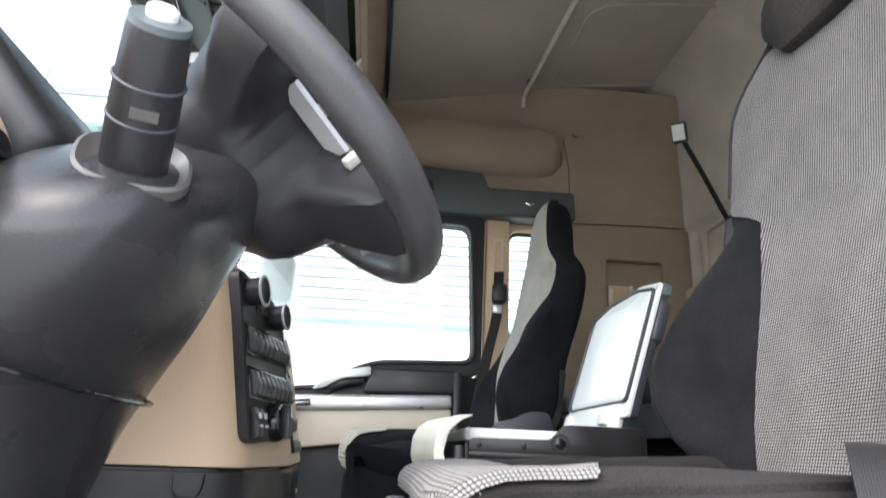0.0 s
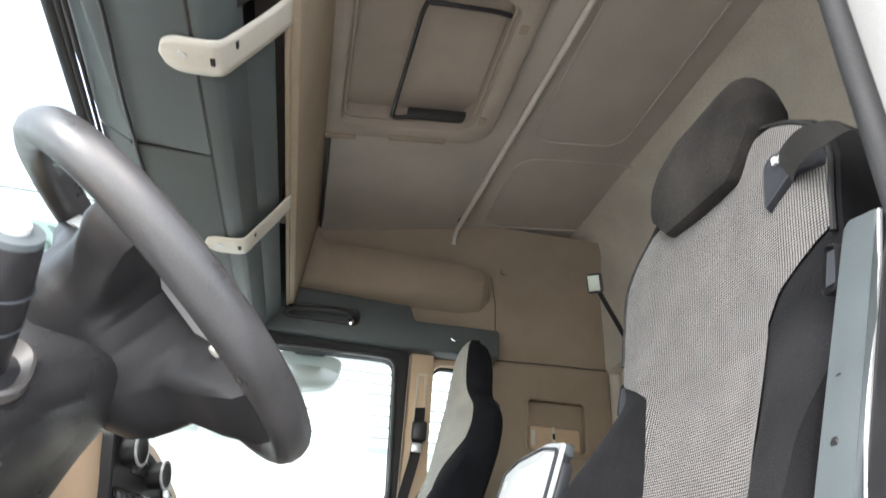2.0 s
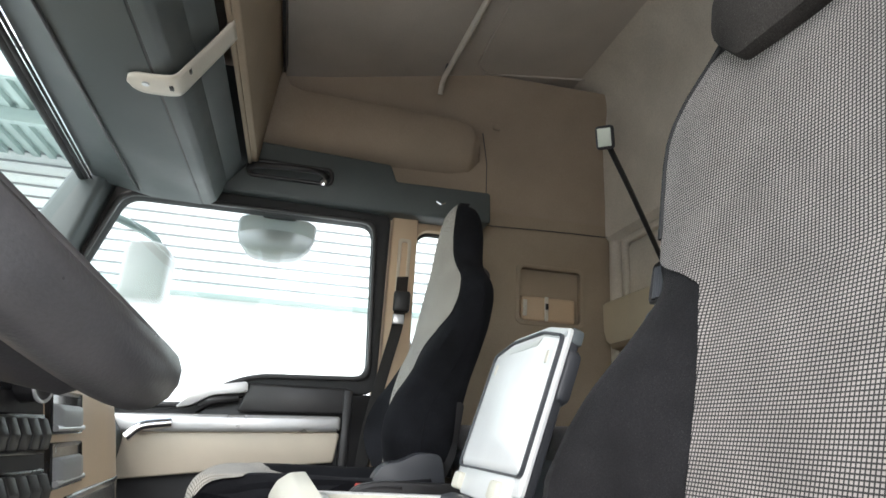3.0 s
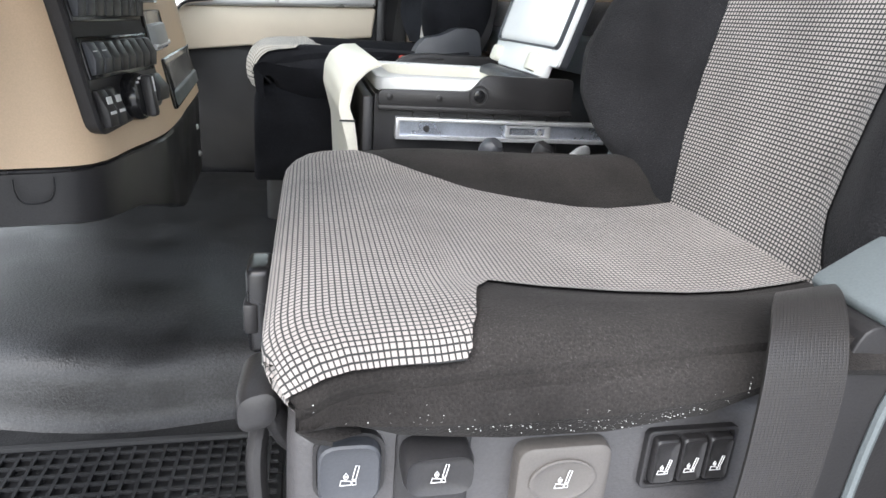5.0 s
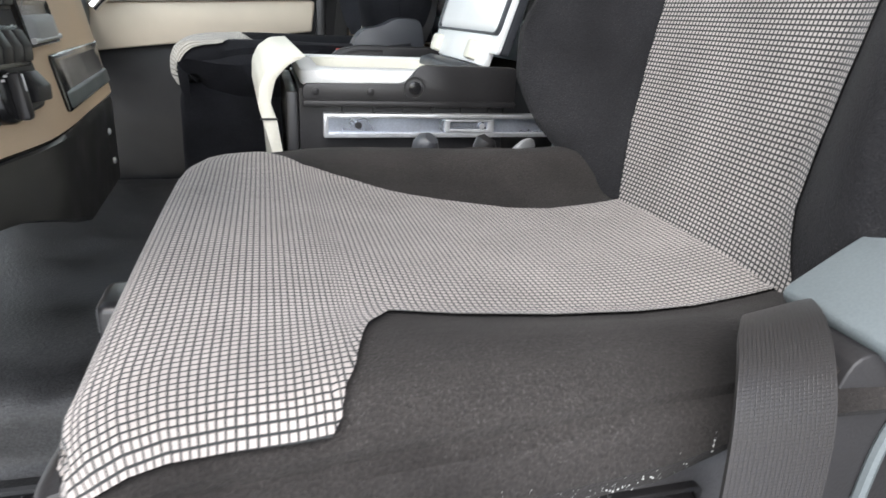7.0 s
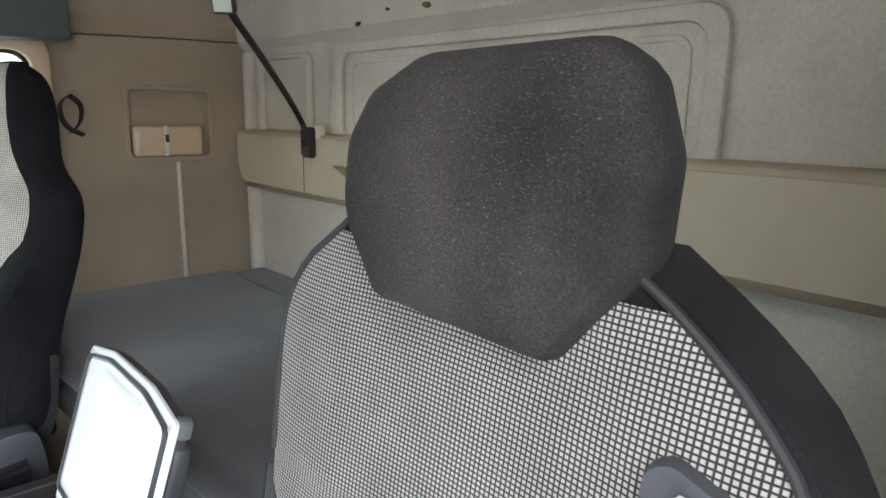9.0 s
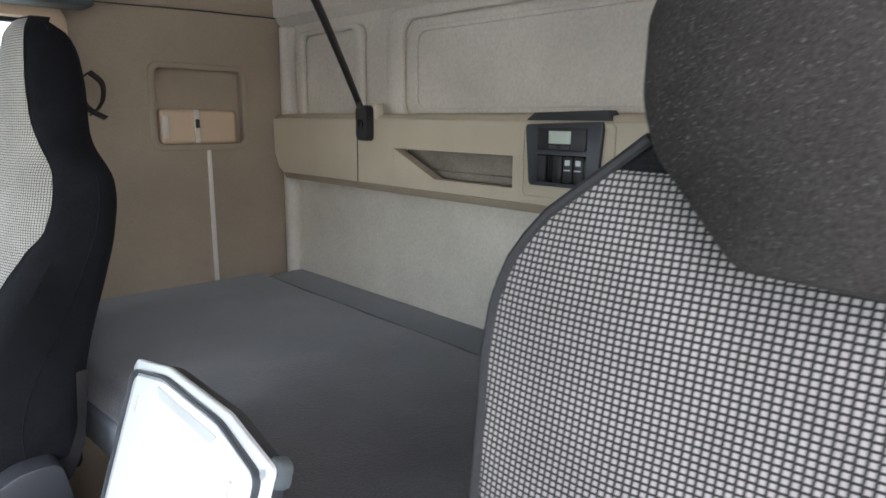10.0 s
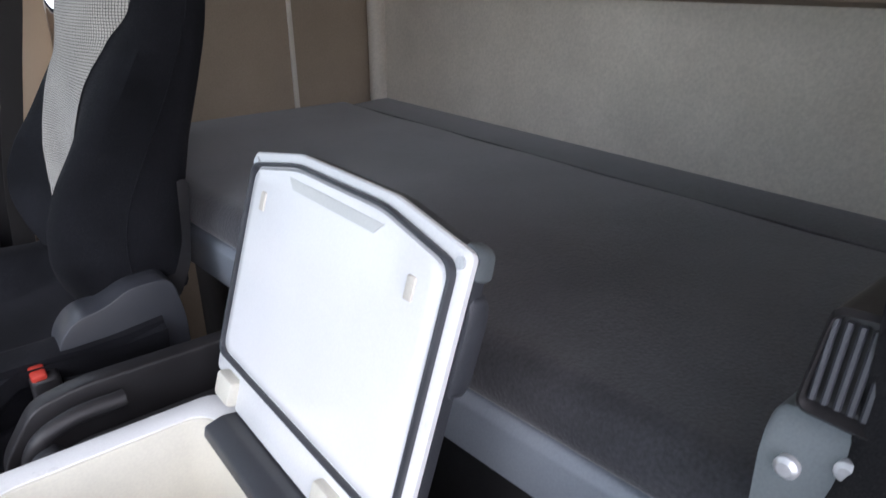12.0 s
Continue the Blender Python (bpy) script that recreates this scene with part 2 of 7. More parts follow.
def prism(bm, pts, axis, a, b, r=0.0, seg=2, m=None):
    """A polygon drawn in the two other axes, pulled along axis from a to b."""
    def at(p, d):
        q = [p[0], p[1]]
        q.insert("xyz".index(axis), d)
        return q
    c = bmn()
    lo, hi = [c.verts.new(at(p, a)) for p in pts], [c.verts.new(at(p, b)) for p in pts]
    c.faces.new(lo)
    c.faces.new(hi[::-1])
    for i in range(len(pts)):
        j = (i + 1) % len(pts)
        c.faces.new((lo[i], lo[j], hi[j], hi[i]))
    bmesh.ops.recalc_face_normals(c, faces=c.faces)
    if r:
        bevel(c, c.verts, r, seg)
    add(bm, c, m)
    return bm


def rounded(u0, u1, v0, v1, r, n=5):
    """Rounded rectangle as a loop of points."""
    out = []
    for cu, cv, a in ((u1 - r, v1 - r, 0), (u0 + r, v1 - r, 90), (u0 + r, v0 + r, 180), (u1 - r, v0 + r, 270)):
        for k in range(n + 1):
            t = radians(a + 90 * k / n)
            out.append((cu + r * math.cos(t), cv + r * math.sin(t)))
    return out


def ring(bm, outer, inner, axis, a, b, r=0.0):
    """A frame between two loops of equal length, pulled along axis."""
    def at(p, d):
        q = [p[0], p[1]]
        q.insert("xyz".index(axis), d)
        return q
    c = bmn()
    loops = [[c.verts.new(at(p, d)) for p in loop] for loop, d in ((outer, a), (inner, a), (inner, b), (outer, b))]
    n = len(outer)
    for k in range(4):
        one, two = loops[k], loops[(k + 1) % 4]
        for i in range(n):
            j = (i + 1) % n
            c.faces.new((one[i], one[j], two[j], two[i]))
    bmesh.ops.recalc_face_normals(c, faces=c.faces)
    if r:
        edges = [e for e in c.edges if e.calc_face_angle(0) > radians(50)]
        bmesh.ops.bevel(c, geom=edges, offset=r, segments=2, affect="EDGES", profile=0.5, clamp_overlap=True)
    add(bm, c)
    return bm


def tube(bm, pts, r, seg=12, caps=True, r1=None):
    pts = [Vector(p) for p in pts]
    n = len(pts)
    rings, up = [], None
    for i, p in enumerate(pts):
        d = (pts[min(i + 1, n - 1)] - pts[max(i - 1, 0)]).normalized()
        if up is None:
            up = d.orthogonal().normalized()
        up = (up - d * up.dot(d)).normalized()
        side = d.cross(up)
        rr = r[i] if isinstance(r, (list, tuple)) else r
        rings.append([bm.verts.new(p + rr * (math.cos(a) * up + math.sin(a) * side)) for a in (2 * math.pi * k / seg for k in range(seg))])
    for a, b in zip(rings, rings[1:]):
        for k in range(seg):
            bm.faces.new((a[k], a[(k + 1) % seg], b[(k + 1) % seg], b[k]))
    if caps:
        bm.faces.new(rings[0][::-1])
        bm.faces.new(rings[-1])
    return bm


def lathe(bm, profile, m, seg=28):
    """Turns (radius, height) points about the local z axis."""
    c = bmn()
    rings = [[c.verts.new((r * math.cos(a), r * math.sin(a), h)) for a in (2 * math.pi * k / seg for k in range(seg))] for r, h in profile]
    for a, b in zip(rings, rings[1:]):
        for k in range(seg):
            c.faces.new((a[k], a[(k + 1) % seg], b[(k + 1) % seg], b[k]))
    c.faces.new(rings[0][::-1])
    c.faces.new(rings[-1])
    add(bm, c, m)
    return bm


def smooth_path(pts, n=8):
    """Catmull-Rom through the points."""
    pts = [Vector(p) for p in pts]
    p = [2 * pts[0] - pts[1], *pts, 2 * pts[-1] - pts[-2]]
    out = []
    for i in range(1, len(p) - 2):
        for k in range(n):
            t = k / n
            out.append(0.5 * (2 * p[i] + (p[i + 1] - p[i - 1]) * t + (2 * p[i - 1] - 5 * p[i] + 4 * p[i + 1] - p[i + 2]) * t * t
                              + (3 * p[i] - p[i - 1] - 3 * p[i + 1] + p[i + 2]) * t ** 3))
    return out + [pts[-1]]


def lerp(table, v):
    """Smooth reading of a table of (key, value) rows."""
    if v <= table[0][0]:
        return table[0][1]
    for (a, p), (b, q) in zip(table, table[1:]):
        if v <= b:
            return p + (q - p) * (v - a) / (b - a)
    return table[-1][1]


def sstep(a, b, v):
    t = min(1, max(0, (v - a) / (b - a)))
    return t * t * (3 - 2 * t)


def sheet(bm, rows, uvs=None, closed=False, thick=0.0):
    """Quads over rows of points; uvs in metres on the same rows."""
    grid = [[bm.verts.new(p) for p in row] for row in rows]
    layer = bm.loops.layers.uv.verify() if uvs else None
    for i in range(len(grid) - 1):
        w = len(grid[i])
        for j in range(w if closed else w - 1):
            k = (j + 1) % w
            f = bm.faces.new((grid[i][j], grid[i][k], grid[i + 1][k], grid[i + 1][j]))
            if layer:
                for loop, (a, b) in zip(f.loops, ((i, j), (i, k), (i + 1, k), (i + 1, j))):
                    loop[layer].uv = uvs[a][b]
    return grid


def ribbon(bm, path, wide, thick, length_uv=True):
    """A strap: path of (centre, width direction) rows, with its weave laid along it."""
    layer = bm.loops.layers.uv.verify()
    rows, run, last = [], 0.0, None
    for c, w in path:
        c, w = Vector(c), Vector(w).normalized()
        run += (c - last).length if last else 0
        last = c
        rows.append((c, w, run))
    rings = []
    for i, (c, w, s) in enumerate(rows):
        d = (rows[min(i + 1, len(rows) - 1)][0] - rows[max(i - 1, 0)][0]).normalized()
        n = d.cross(w).normalized() * thick / 2
        h = w * wide / 2
        rings.append(([bm.verts.new(p) for p in (c - h - n, c + h - n, c + h + n, c - h + n)], s))
    us = (0, wide, wide, 0)
    for (a, s), (b, t) in zip(rings, rings[1:]):
        for k in range(4):
            j = (k + 1) % 4
            f = bm.faces.new((a[k], a[j], b[j], b[k]))
            for loop, q in zip(f.loops, ((us[k], s), (us[j], s), (us[j], t), (us[k], t))):
                loop[layer].uv = q
    return bm


def wall(bm, axis, at0, at1, u0, u1, v0, v1, holes=()):
    """A wall of real thickness between at0 and at1, with holes (u0, u1, v0, v1) cut through it."""
    us = sorted({u0, u1, *(h[0] for h in holes), *(h[1] for h in holes)})
    vs = sorted({v0, v1, *(h[2] for h in holes), *(h[3] for h in holes)})
    cache = {}

    def vert(u, v, d):
        key = (u, v, d)
        if key not in cache:
            q = [u, v]
            q.insert("xyz".index(axis), d)
            cache[key] = bm.verts.new(q)
        return cache[key]

    def solid(i, j):
        if not (0 <= i < len(us) - 1 and 0 <= j < len(vs) - 1):
            return False
        u, v = (us[i] + us[i + 1]) / 2, (vs[j] + vs[j + 1]) / 2
        return not any(h[0] < u < h[1] and h[2] < v < h[3] for h in holes)

    for i in range(len(us) - 1):
        for j in range(len(vs) - 1):
            if not solid(i, j):
                continue
            q = ((us[i], vs[j]), (us[i + 1], vs[j]), (us[i + 1], vs[j + 1]), (us[i], vs[j + 1]))
            for d in (at0, at1):
                bm.faces.new([vert(*p, d) for p in q])
            for k, (di, dj) in enumerate(((0, -1), (1, 0), (0, 1), (-1, 0))):
                if not solid(i + di, j + dj):
                    a, b = q[k], q[(k + 1) % 4]
                    bm.faces.new((vert(*a, at0), vert(*b, at0), vert(*b, at1), vert(*a, at1)))
    return bm


def soft_table(rows):
    return lambda v: lerp(rows, v)


def pillow(bm, outline, place, rings):
    """A padded body: an outline in two axes, shrunk about its middle ring by ring; place(u, v, depth) gives the point."""
    cu = sum(p[0] for p in outline) / len(outline)
    cv = sum(p[1] for p in outline) / len(outline)
    loops = [[bm.verts.new(place(cu + (u - cu) * s, cv + (v - cv) * s, d)) for u, v in outline] for s, d in rings]
    n = len(outline)
    for a, b in zip(loops, loops[1:]):
        for k in range(n):
            bm.faces.new((a[k], a[(k + 1) % n], b[(k + 1) % n], b[k]))
    bm.faces.new(loops[0][::-1])
    bm.faces.new(loops[-1])
    return bm


def rounded_loop(pts, r, n=4):
    """Softens the corners of a polygon in two axes."""
    out = []
    m = len(pts)
    for i in range(m):
        a, b, c = (Vector(pts[(i + k) % m]) for k in (-1, 0, 1))
        da, dc = (a - b), (c - b)
        k = min(r, 0.45 * da.length, 0.45 * dc.length)
        p, q = b + da.normalized() * k, b + dc.normalized() * k
        for t in (j / n for j in range(n + 1)):
            out.append(tuple((1 - t) ** 2 * p + 2 * t * (1 - t) * b + t * t * q))
    return out


# ---- the cab's shell ----
FAR, NEAR, REAR = 2.22, -0.10, 1.585


def roof(x):
    return 2.03 + 0.125 * (x - 0.2)


def build_shell():
    bm = bmn()
    box(bm, -0.95, 1.62, NEAR, 2.30, -0.05, 0.0, 0)
    floor = solo("floor", bm, VINYL, "dark grey ribbed vinyl cab floor with scuffs", "floor", kind="structure")

    bm = bmn()
    plan = rounded_loop([(0.80, 0.835), (0.195, 0.835), (-0.05, 0.800), (-0.17, 0.86), (-0.26, 0.97), (-0.31, 1.10), (-0.37, 1.35), (-0.42, 2.08), (0.80, 2.08)], 0.06, 5)
    n = len(plan)
    norm = []
    for i in range(n):
        d = (Vector(plan[(i + 1) % n]) - Vector(plan[i - 1])).normalized()
        norm.append(Vector((-d.y, d.x)))
    def spread(i, o):
        return 1 + 5.0 * sstep(0.10, -0.22, plan[i][0]) if o < 0 else 1

    rows = [[(plan[i][0] + norm[i].x * o * spread(i, o), plan[i][1] + norm[i].y * o, z) for i in range(n)] for o, z in
            ((-0.055, 0.0), (-0.046, 0.012), (-0.040, 0.04), (-0.035, 0.075), (-0.026, 0.104), (-0.010, 0.123), (0.015, 0.131))]
    if Vector((norm[0].x, norm[0].y)).dot(Vector((0.2, 1.25)) - Vector(plan[0])) < 0:
        rows = [[(2 * plan[i][0] - p[0], 2 * plan[i][1] - p[1], p[2]) for i, p in enumerate(row)] for row in rows]
    g = sheet(bm, rows, closed=True)
    bm.faces.new(g[-1])
    bm.faces.new(g[0][::-1])
    solo("engine_tunnel", bm, VINYL, "scuffed dark grey vinyl engine tunnel cover", "floor", kind="structure")

    # rear wall
    bm = bmn()
    wall(bm, "x", REAR, REAR + 0.04, NEAR - 0.04, FAR + 0.06, 0.0, 2.26)
    rear = solo("wall_rear", bm, FELT, "beige felt-lined rear cab wall", "wall", kind="structure")
    bm = bmn()
    cove = 0.17
    top = roof(REAR - 0.05 - cove)
    arc = [(REAR - 0.05 - cove + cove * math.cos(a), top - 0.002 - cove + cove * math.sin(a)) for a in (radians(90 * k / 10) for k in range(11))]
    prism(bm, [(REAR - 0.004, 1.525), (REAR - 0.03, 1.55)] + arc + [(REAR - 0.004, top + 0.01)], "y", NEAR, FAR)
    part("upper_panel", bm, FELT, rear, "upper beige panel, leaning in")
    bm = bmn()
    ring(bm, rounded(0.49, 1.66, 1.225, 1.515, 0.05), rounded(0.53, 1.60, 1.255, 1.485, 0.04), "x", REAR - 0.022, REAR - 0.001, 0.009)
    ring(bm, rounded(0.56, 1.57, 1.262, 1.468, 0.035), rounded(0.572, 1.558, 1.274, 1.456, 0.03), "x", REAR - 0.006, REAR - 0.001, 0.002)
    part("panel_moulding", bm, FELT, rear)
    bm = bmn()
    ring(bm, rounded(1.77, 2.11, 1.23, 1.50, 0.03), rounded(1.80, 2.075, 1.245, 1.485, 0.025), "x", REAR - 0.022, REAR - 0.001, 0.009)
    part("panel_moulding", bm, FELT, rear)
    bm = bmn()
    tube(bm, [(REAR - 0.01, 2.17, z) for z in (0.7, 1.2, 1.52)], 0.028, 10)
    part("corner_moulding", bm, FELT, rear)
    bm = bmn()
    rnd = random.Random(4)
    for y, z, s in ((1.49, 1.555, 0.010), (1.36, 1.58, 0.006), (1.21, 1.575, 0.013), (1.03, 1.585, 0.013), (0.85, 1.60, 0.016), (0.83, 1.615, 0.008)):
        loop = [(y + s * rnd.uniform(0.5, 1.2) * math.cos(a), z + 0.6 * s * rnd.uniform(0.5, 1.2) * math.sin(a)) for a in (k * 0.7 for k in range(9))]
        prism(bm, loop, "x", REAR - 0.039, REAR - 0.020)
    part("rust_mark", bm, RUST, rear, "brown rust bleed marks")

    # far side wall, with the small side window behind the seat and the recess of the stowage flap
    bm = bmn()
    win, rec = (0.74, 0.93, 1.00, 1.485), (1.175, 1.44, 1.165, 1.385)
    wall(bm, "y", FAR, FAR + 0.05, 0.62, REAR, 0.0, 1.60, (win, rec))
    side = solo("wall_far", bm, BEIGE, "tan fabric-covered sleeper side wall", "wall", kind="structure")
    bm = bmn()
    box(bm, 1.165, 1.45, FAR + 0.034, FAR + 0.05, 1.155, 1.395, 0)
    part("recess_back", bm, BEIGE, side)
    bm = bmn()
    ring(bm, rounded(1.160, 1.452, 1.150, 1.398, 0.03), rounded(1.178, 1.436, 1.168, 1.382, 0.02), "y", FAR - 0.005, FAR + 0.004, 0.003)
    part("recess_rim", bm, BEIGE, side)
    flap = part("stowage_flap", box(bmn(), 1.185, 1.413, FAR - 0.006, FAR + 0.03, 1.168, 1.268, 0.012, seg=3), TAN, side, "tan stowage flap")
    part("latch_strip", box(bmn(), 1.281, 1.296, FAR - 0.012, FAR - 0.003, 1.170, 1.268, 0.003), IVORY, flap, "pale latch strip")
    part("latch_button", box(bmn(), 1.283, 1.295, FAR - 0.016, FAR - 0.010, 1.215, 1.240, 0.002), BLACK, flap, "black latch button")
    part("clip", box(bmn(), 1.190, 1.206, FAR - 0.013, FAR - 0.003, 1.185, 1.250, 0.003), IVORY, flap)
    bm = bmn()
    prism(bm, [(1.318, 0.70), (1.332, 0.70), (1.329, 1.150), (1.317, 1.150)], "y", FAR - 0.006, FAR + 0.002, 0.002)
    part("seam_strip", bm, IVORY, side, "pale vertical seam strip")
    bm = bmn()
    ring(bm, rounded(0.69, 0.97, 0.95, 1.53, 0.06), rounded(0.745, 0.925, 1.005, 1.48, 0.05), "y", FAR - 0.02, FAR + 0.02, 0.006)
    part("window_surround", bm, TAN, side, "tan moulded window surround")

    # upper far side, brown moulded panel above the door and its long shallow pocket
    bm = bmn()
    prism(bm, [(FAR + 0.05, 1.60), (FAR, 1.60), (FAR - 0.01, 1.68), (FAR - 0.02, 1.95), (FAR - 0.07, 2.05), (FAR - 0.16, 2.13), (FAR + 0.05, 2.20)], "x", -0.35, REAR, 0.0)
    upper = solo("wall_far_upper", bm, UPPER, "brown moulded panel over the passenger door", "wall", kind="structure")
    bm = bmn()
    lip = soft_table([(0.05, 2.12), (0.155, 2.10), (0.175, 2.03), (0.20, 1.98), (0.25, 1.962), (0.50, 1.957), (0.84, 1.945), (0.93, 1.925), (0.975, 1.87), (0.985, 1.82)])
    deep = soft_table([(0.05, 1.0), (0.88, 1.0), (0.94, 0.94), (0.97, 0.72), (0.985, 0.3), (0.99, 0.02)])
    foot = soft_table([(0.05, 1.715), (0.86, 1.735), (0.94, 1.755), (0.985, 1.80)])
    rows = []
    for x in [0.05 + 0.94 * k / 94 for k in range(95)]:
        d, z, f = deep(x), lip(x), foot(x)
        crease = min(f + 0.095, z - 0.014)
        sect = [(-0.04, f - 0.01), (0.012, f), (0.050 * d, f + 0.026), (0.074 * d, f + 0.062), (0.083 * d, crease), (0.087 * d, crease + 0.008), (0.088 * d, z - 0.007), (0.085 * d, z - 0.001), (0.078 * d, z), (0.072 * d, z - 0.004),
                (0.066 * d, z - 0.03), (0.0, z - 0.04), (-0.04, z - 0.04)]
        rows.append([bm.verts.new((x, FAR - dy, zz)) for dy, zz in sect])
    for a, b in zip(rows, rows[1:]):
        for k in range(len(a)):
            n = (k + 1) % len(a)
            bm.faces.new((a[k], a[n], b[n], b[k]))
    bm.faces.new(rows[0])
    bm.faces.new(rows[-1][::-1])
    part("long_pocket", bm, UPPER, upper, "padded front of the long brown pocket")
    bm = bmn()
    box(bm, 1.035, 1.065, FAR - 0.035, FAR - 0.005, 1.955, 1.99, 0.006)
    part("hook_peg", bm, UPPER, upper)
    bm = bmn()
    tube(bm, [(1.02, FAR - 0.014, 1.60), (1.015, FAR - 0.02, 1.80), (0.99, FAR - 0.03, 1.93)], 0.0018, 6)
    tube(bm, [(1.02, FAR - 0.012, 1.535), (1.30, FAR - 0.012, 1.545), (1.56, FAR - 0.012, 1.55)], 0.0018, 6)
    part("seam", bm, GREY, upper)

    # ceiling
    bm = bmn()
    wall(bm, "z", 0.0, 0.05, -0.30, REAR + 0.03, NEAR - 0.04, FAR + 0.06, ((0.20, 0.69, 0.735, 1.345), ))
    for v in bm.verts:
        v.co.z += roof(v.co.x)
    for o, i, d in (((0.90, 1.28, -0.05, 1.40), 0.012, 0.007), ((0.90, 1.45, 1.50, 2.06), 0.012, 0.006)):
        lip = bmn()
        ring(lip, rounded(*o, 0.09), rounded(o[0] + i, o[1] - i, o[2] + i, o[3] - i, 0.08), "z", -d, 0.004, 0.003)
        bmesh.ops.transform(lip, matrix=Matrix.Shear("XY", 4, (0, 0)), verts=lip.verts)
        for v in lip.verts:
            v.co.z += roof(v.co.x)
        add(bm, lip)
    solo("ceiling", bm, HEADLINER, "grey-beige fabric headliner", "ceiling", kind="structure")

    # near side: sleeper wall, door pillar and blue skin
    bm = bmn()
    wall(bm, "y", NEAR - 0.03, NEAR, 0.80, REAR, -0.05, 2.16)
    solo("wall_near", bm, BEIGE, "beige lined sleeper wall beside the driver's door", "wall", kind="structure")
    bm = bmn()
    prism(bm, [(0.698, -0.135), (0.80, -0.135), (0.80, -0.02), (0.775, -0.02), (0.724, -0.07)], "z", -0.05, 2.12, 0.004)
    pil = solo("door_pillar", bm, PILLAR, "grey painted door pillar with a rubber seal", "pillar", kind="structure")
    part("door_seal", tube(bmn(), [(0.714, -0.074, z) for z in (-0.05, 0.6, 1.3, 2.1)], 0.012, 10), RUBBER, pil, "black rubber door seal")
    bm = bmn()
    box(bm, 0.712, 1.62, -0.165, -0.137, -0.4, 2.22, 0.003)
    solo("body_skin", bm, BLUEPAINT, "blue painted cab outer skin", "bodywork", kind="structure")
    bm = bmn()
    box(bm, -0.50, 0.80, -0.16, -0.05, 1.93, 2.10, 0.02)
    solo("door_header", bm, TEAL, "dark trim over the driver's door opening", "trim", kind="structure")


def build_far_door():
    """The passenger door: trim, window frame, glass, armrest."""
    d = thing("passenger_door", (0.2, 2.19, 0.3), "closed passenger door in cream and black trim", "door", kind="structure")
    glass_loop = rounded_loop([(-0.30, 1.455), (0.565, 1.455), (0.588, 0.895), (0.22, 0.880), (0.12, 0.845), (0.03, 0.775), (-0.42, 0.74), (-0.42, 1.10)], 0.05)
    outer_loop = rounded_loop([(-0.43, 1.515), (0.63, 1.515), (0.625, 0.835), (0.25, 0.815), (0.12, 0.79), (0.02, 0.725), (-0.52, 0.69), (-0.52, 1.05)], 0.05)
    part("window_frame", ring(bmn(), outer_loop, glass_loop, "y", 2.135, 2.20, 0.008), RUBBER, d, "black rubber-edged window frame")
    frame2 = rounded_loop([(-0.315, 1.47), (0.58, 1.47), (0.602, 0.88), (0.22, 0.865), (0.11, 0.83), (0.03, 0.76), (-0.435, 0.725), (-0.435, 1.10)], 0.05)
    part("inner_bead", ring(bmn(), frame2, glass_loop, "y", 2.122, 2.14, 0.004), BLACK, d)
    pane = part("pane", prism(bmn(), glass_loop, "y", 2.165, 2.170), GLASS, d, "clear window pane", smooth=False)
    pane.visible_shadow = False
    # body of the door below the window
    bm = bmn()
    prism(bm, [(-0.55, -0.04), (0.60, -0.04), (0.615, 0.835), (0.25, 0.815), (0.12, 0.79), (0.02, 0.725), (-0.55, 0.69)], "y", 2.15, 2.23, 0.006)
    part("door_body", bm, BLACK, d)
    bm = bmn()
    prism(bm, [(-0.50, 0.488), (0.50, 0.607), (0.512, 0.698), (0.50, 0.704), (-0.50, 0.652)], "y", 2.105, 2.152, 0.01, 3)
    part("lower_panel", bm, CREAM, d, "cream lower door panel")
    bm = bmn()
    prism(bm, [(-0.50, 0.652), (0.513, 0.706), (0.510, 0.755), (-0.50, 0.712)], "y", 2.085, 2.15, 0.012, 3)
    part("grab_rail", bm, SILVER, d, "satin silver door rail")
    bm = bmn()
    prism(bm, [(0.17, 0.752), (0.535, 0.762), (0.530, 0.850), (0.20, 0.846)], "y", 2.115, 2.152, 0.01, 3)
    part("arm_panel", bm, BLACK, d, "black padded arm panel")
    bm = bmn()
    prism(bm, rounded_loop([(-0.02, 0.752), (0.045, 0.822), (0.195, 0.850), (0.200, 0.815), (0.09, 0.800), (0.03, 0.764)], 0.012), "y", 2.100, 2.152, 0.004, 2)
    part("handle_surround", bm, SILVER, d, "silver door handle surround")
    bm = bmn()
    tube(bm, smooth_path([(0.05, 2.13, 0.770), (0.10, 2.11, 0.784), (0.17, 2.12, 0.796)]), 0.012, 10)
    part("door_handle", bm, BLACK, d)
    bm = bmn()
    tube(bm, smooth_path([(-0.14, 2.06, 0.655), (-0.10, 2.07, 0.69), (-0.02, 2.09, 0.705)]), 0.016, 10)
    part("grab_end", bm, CHROME, d, "bright rail end")
    bm = bmn()
    box(bm, 0.515, 0.545, 2.10, 2.16, 0.30, 0.845, 0.006)
    part("door_edge", bm, BLACK, d)

    # far A-pillar and the dark header over the door with its grab handle
    bm = bmn()
    prism(bm, [(-0.33, 1.50), (-0.43, 1.52), (-0.78, 0.70), (-0.60, 0.66), (-0.52, 0.80)], "y", 2.02, 2.24, 0.02, 3)
    solo("pillar_front", bm, TEAL, "dark slate windscreen pillar trim", "pillar", kind="structure")
    bm = bmn()
    prism(bm, [(0.63, 0.0), (0.74, 0.0), (0.74, 1.52), (0.64, 1.52)], "y", 2.155, 2.22, 0.01)
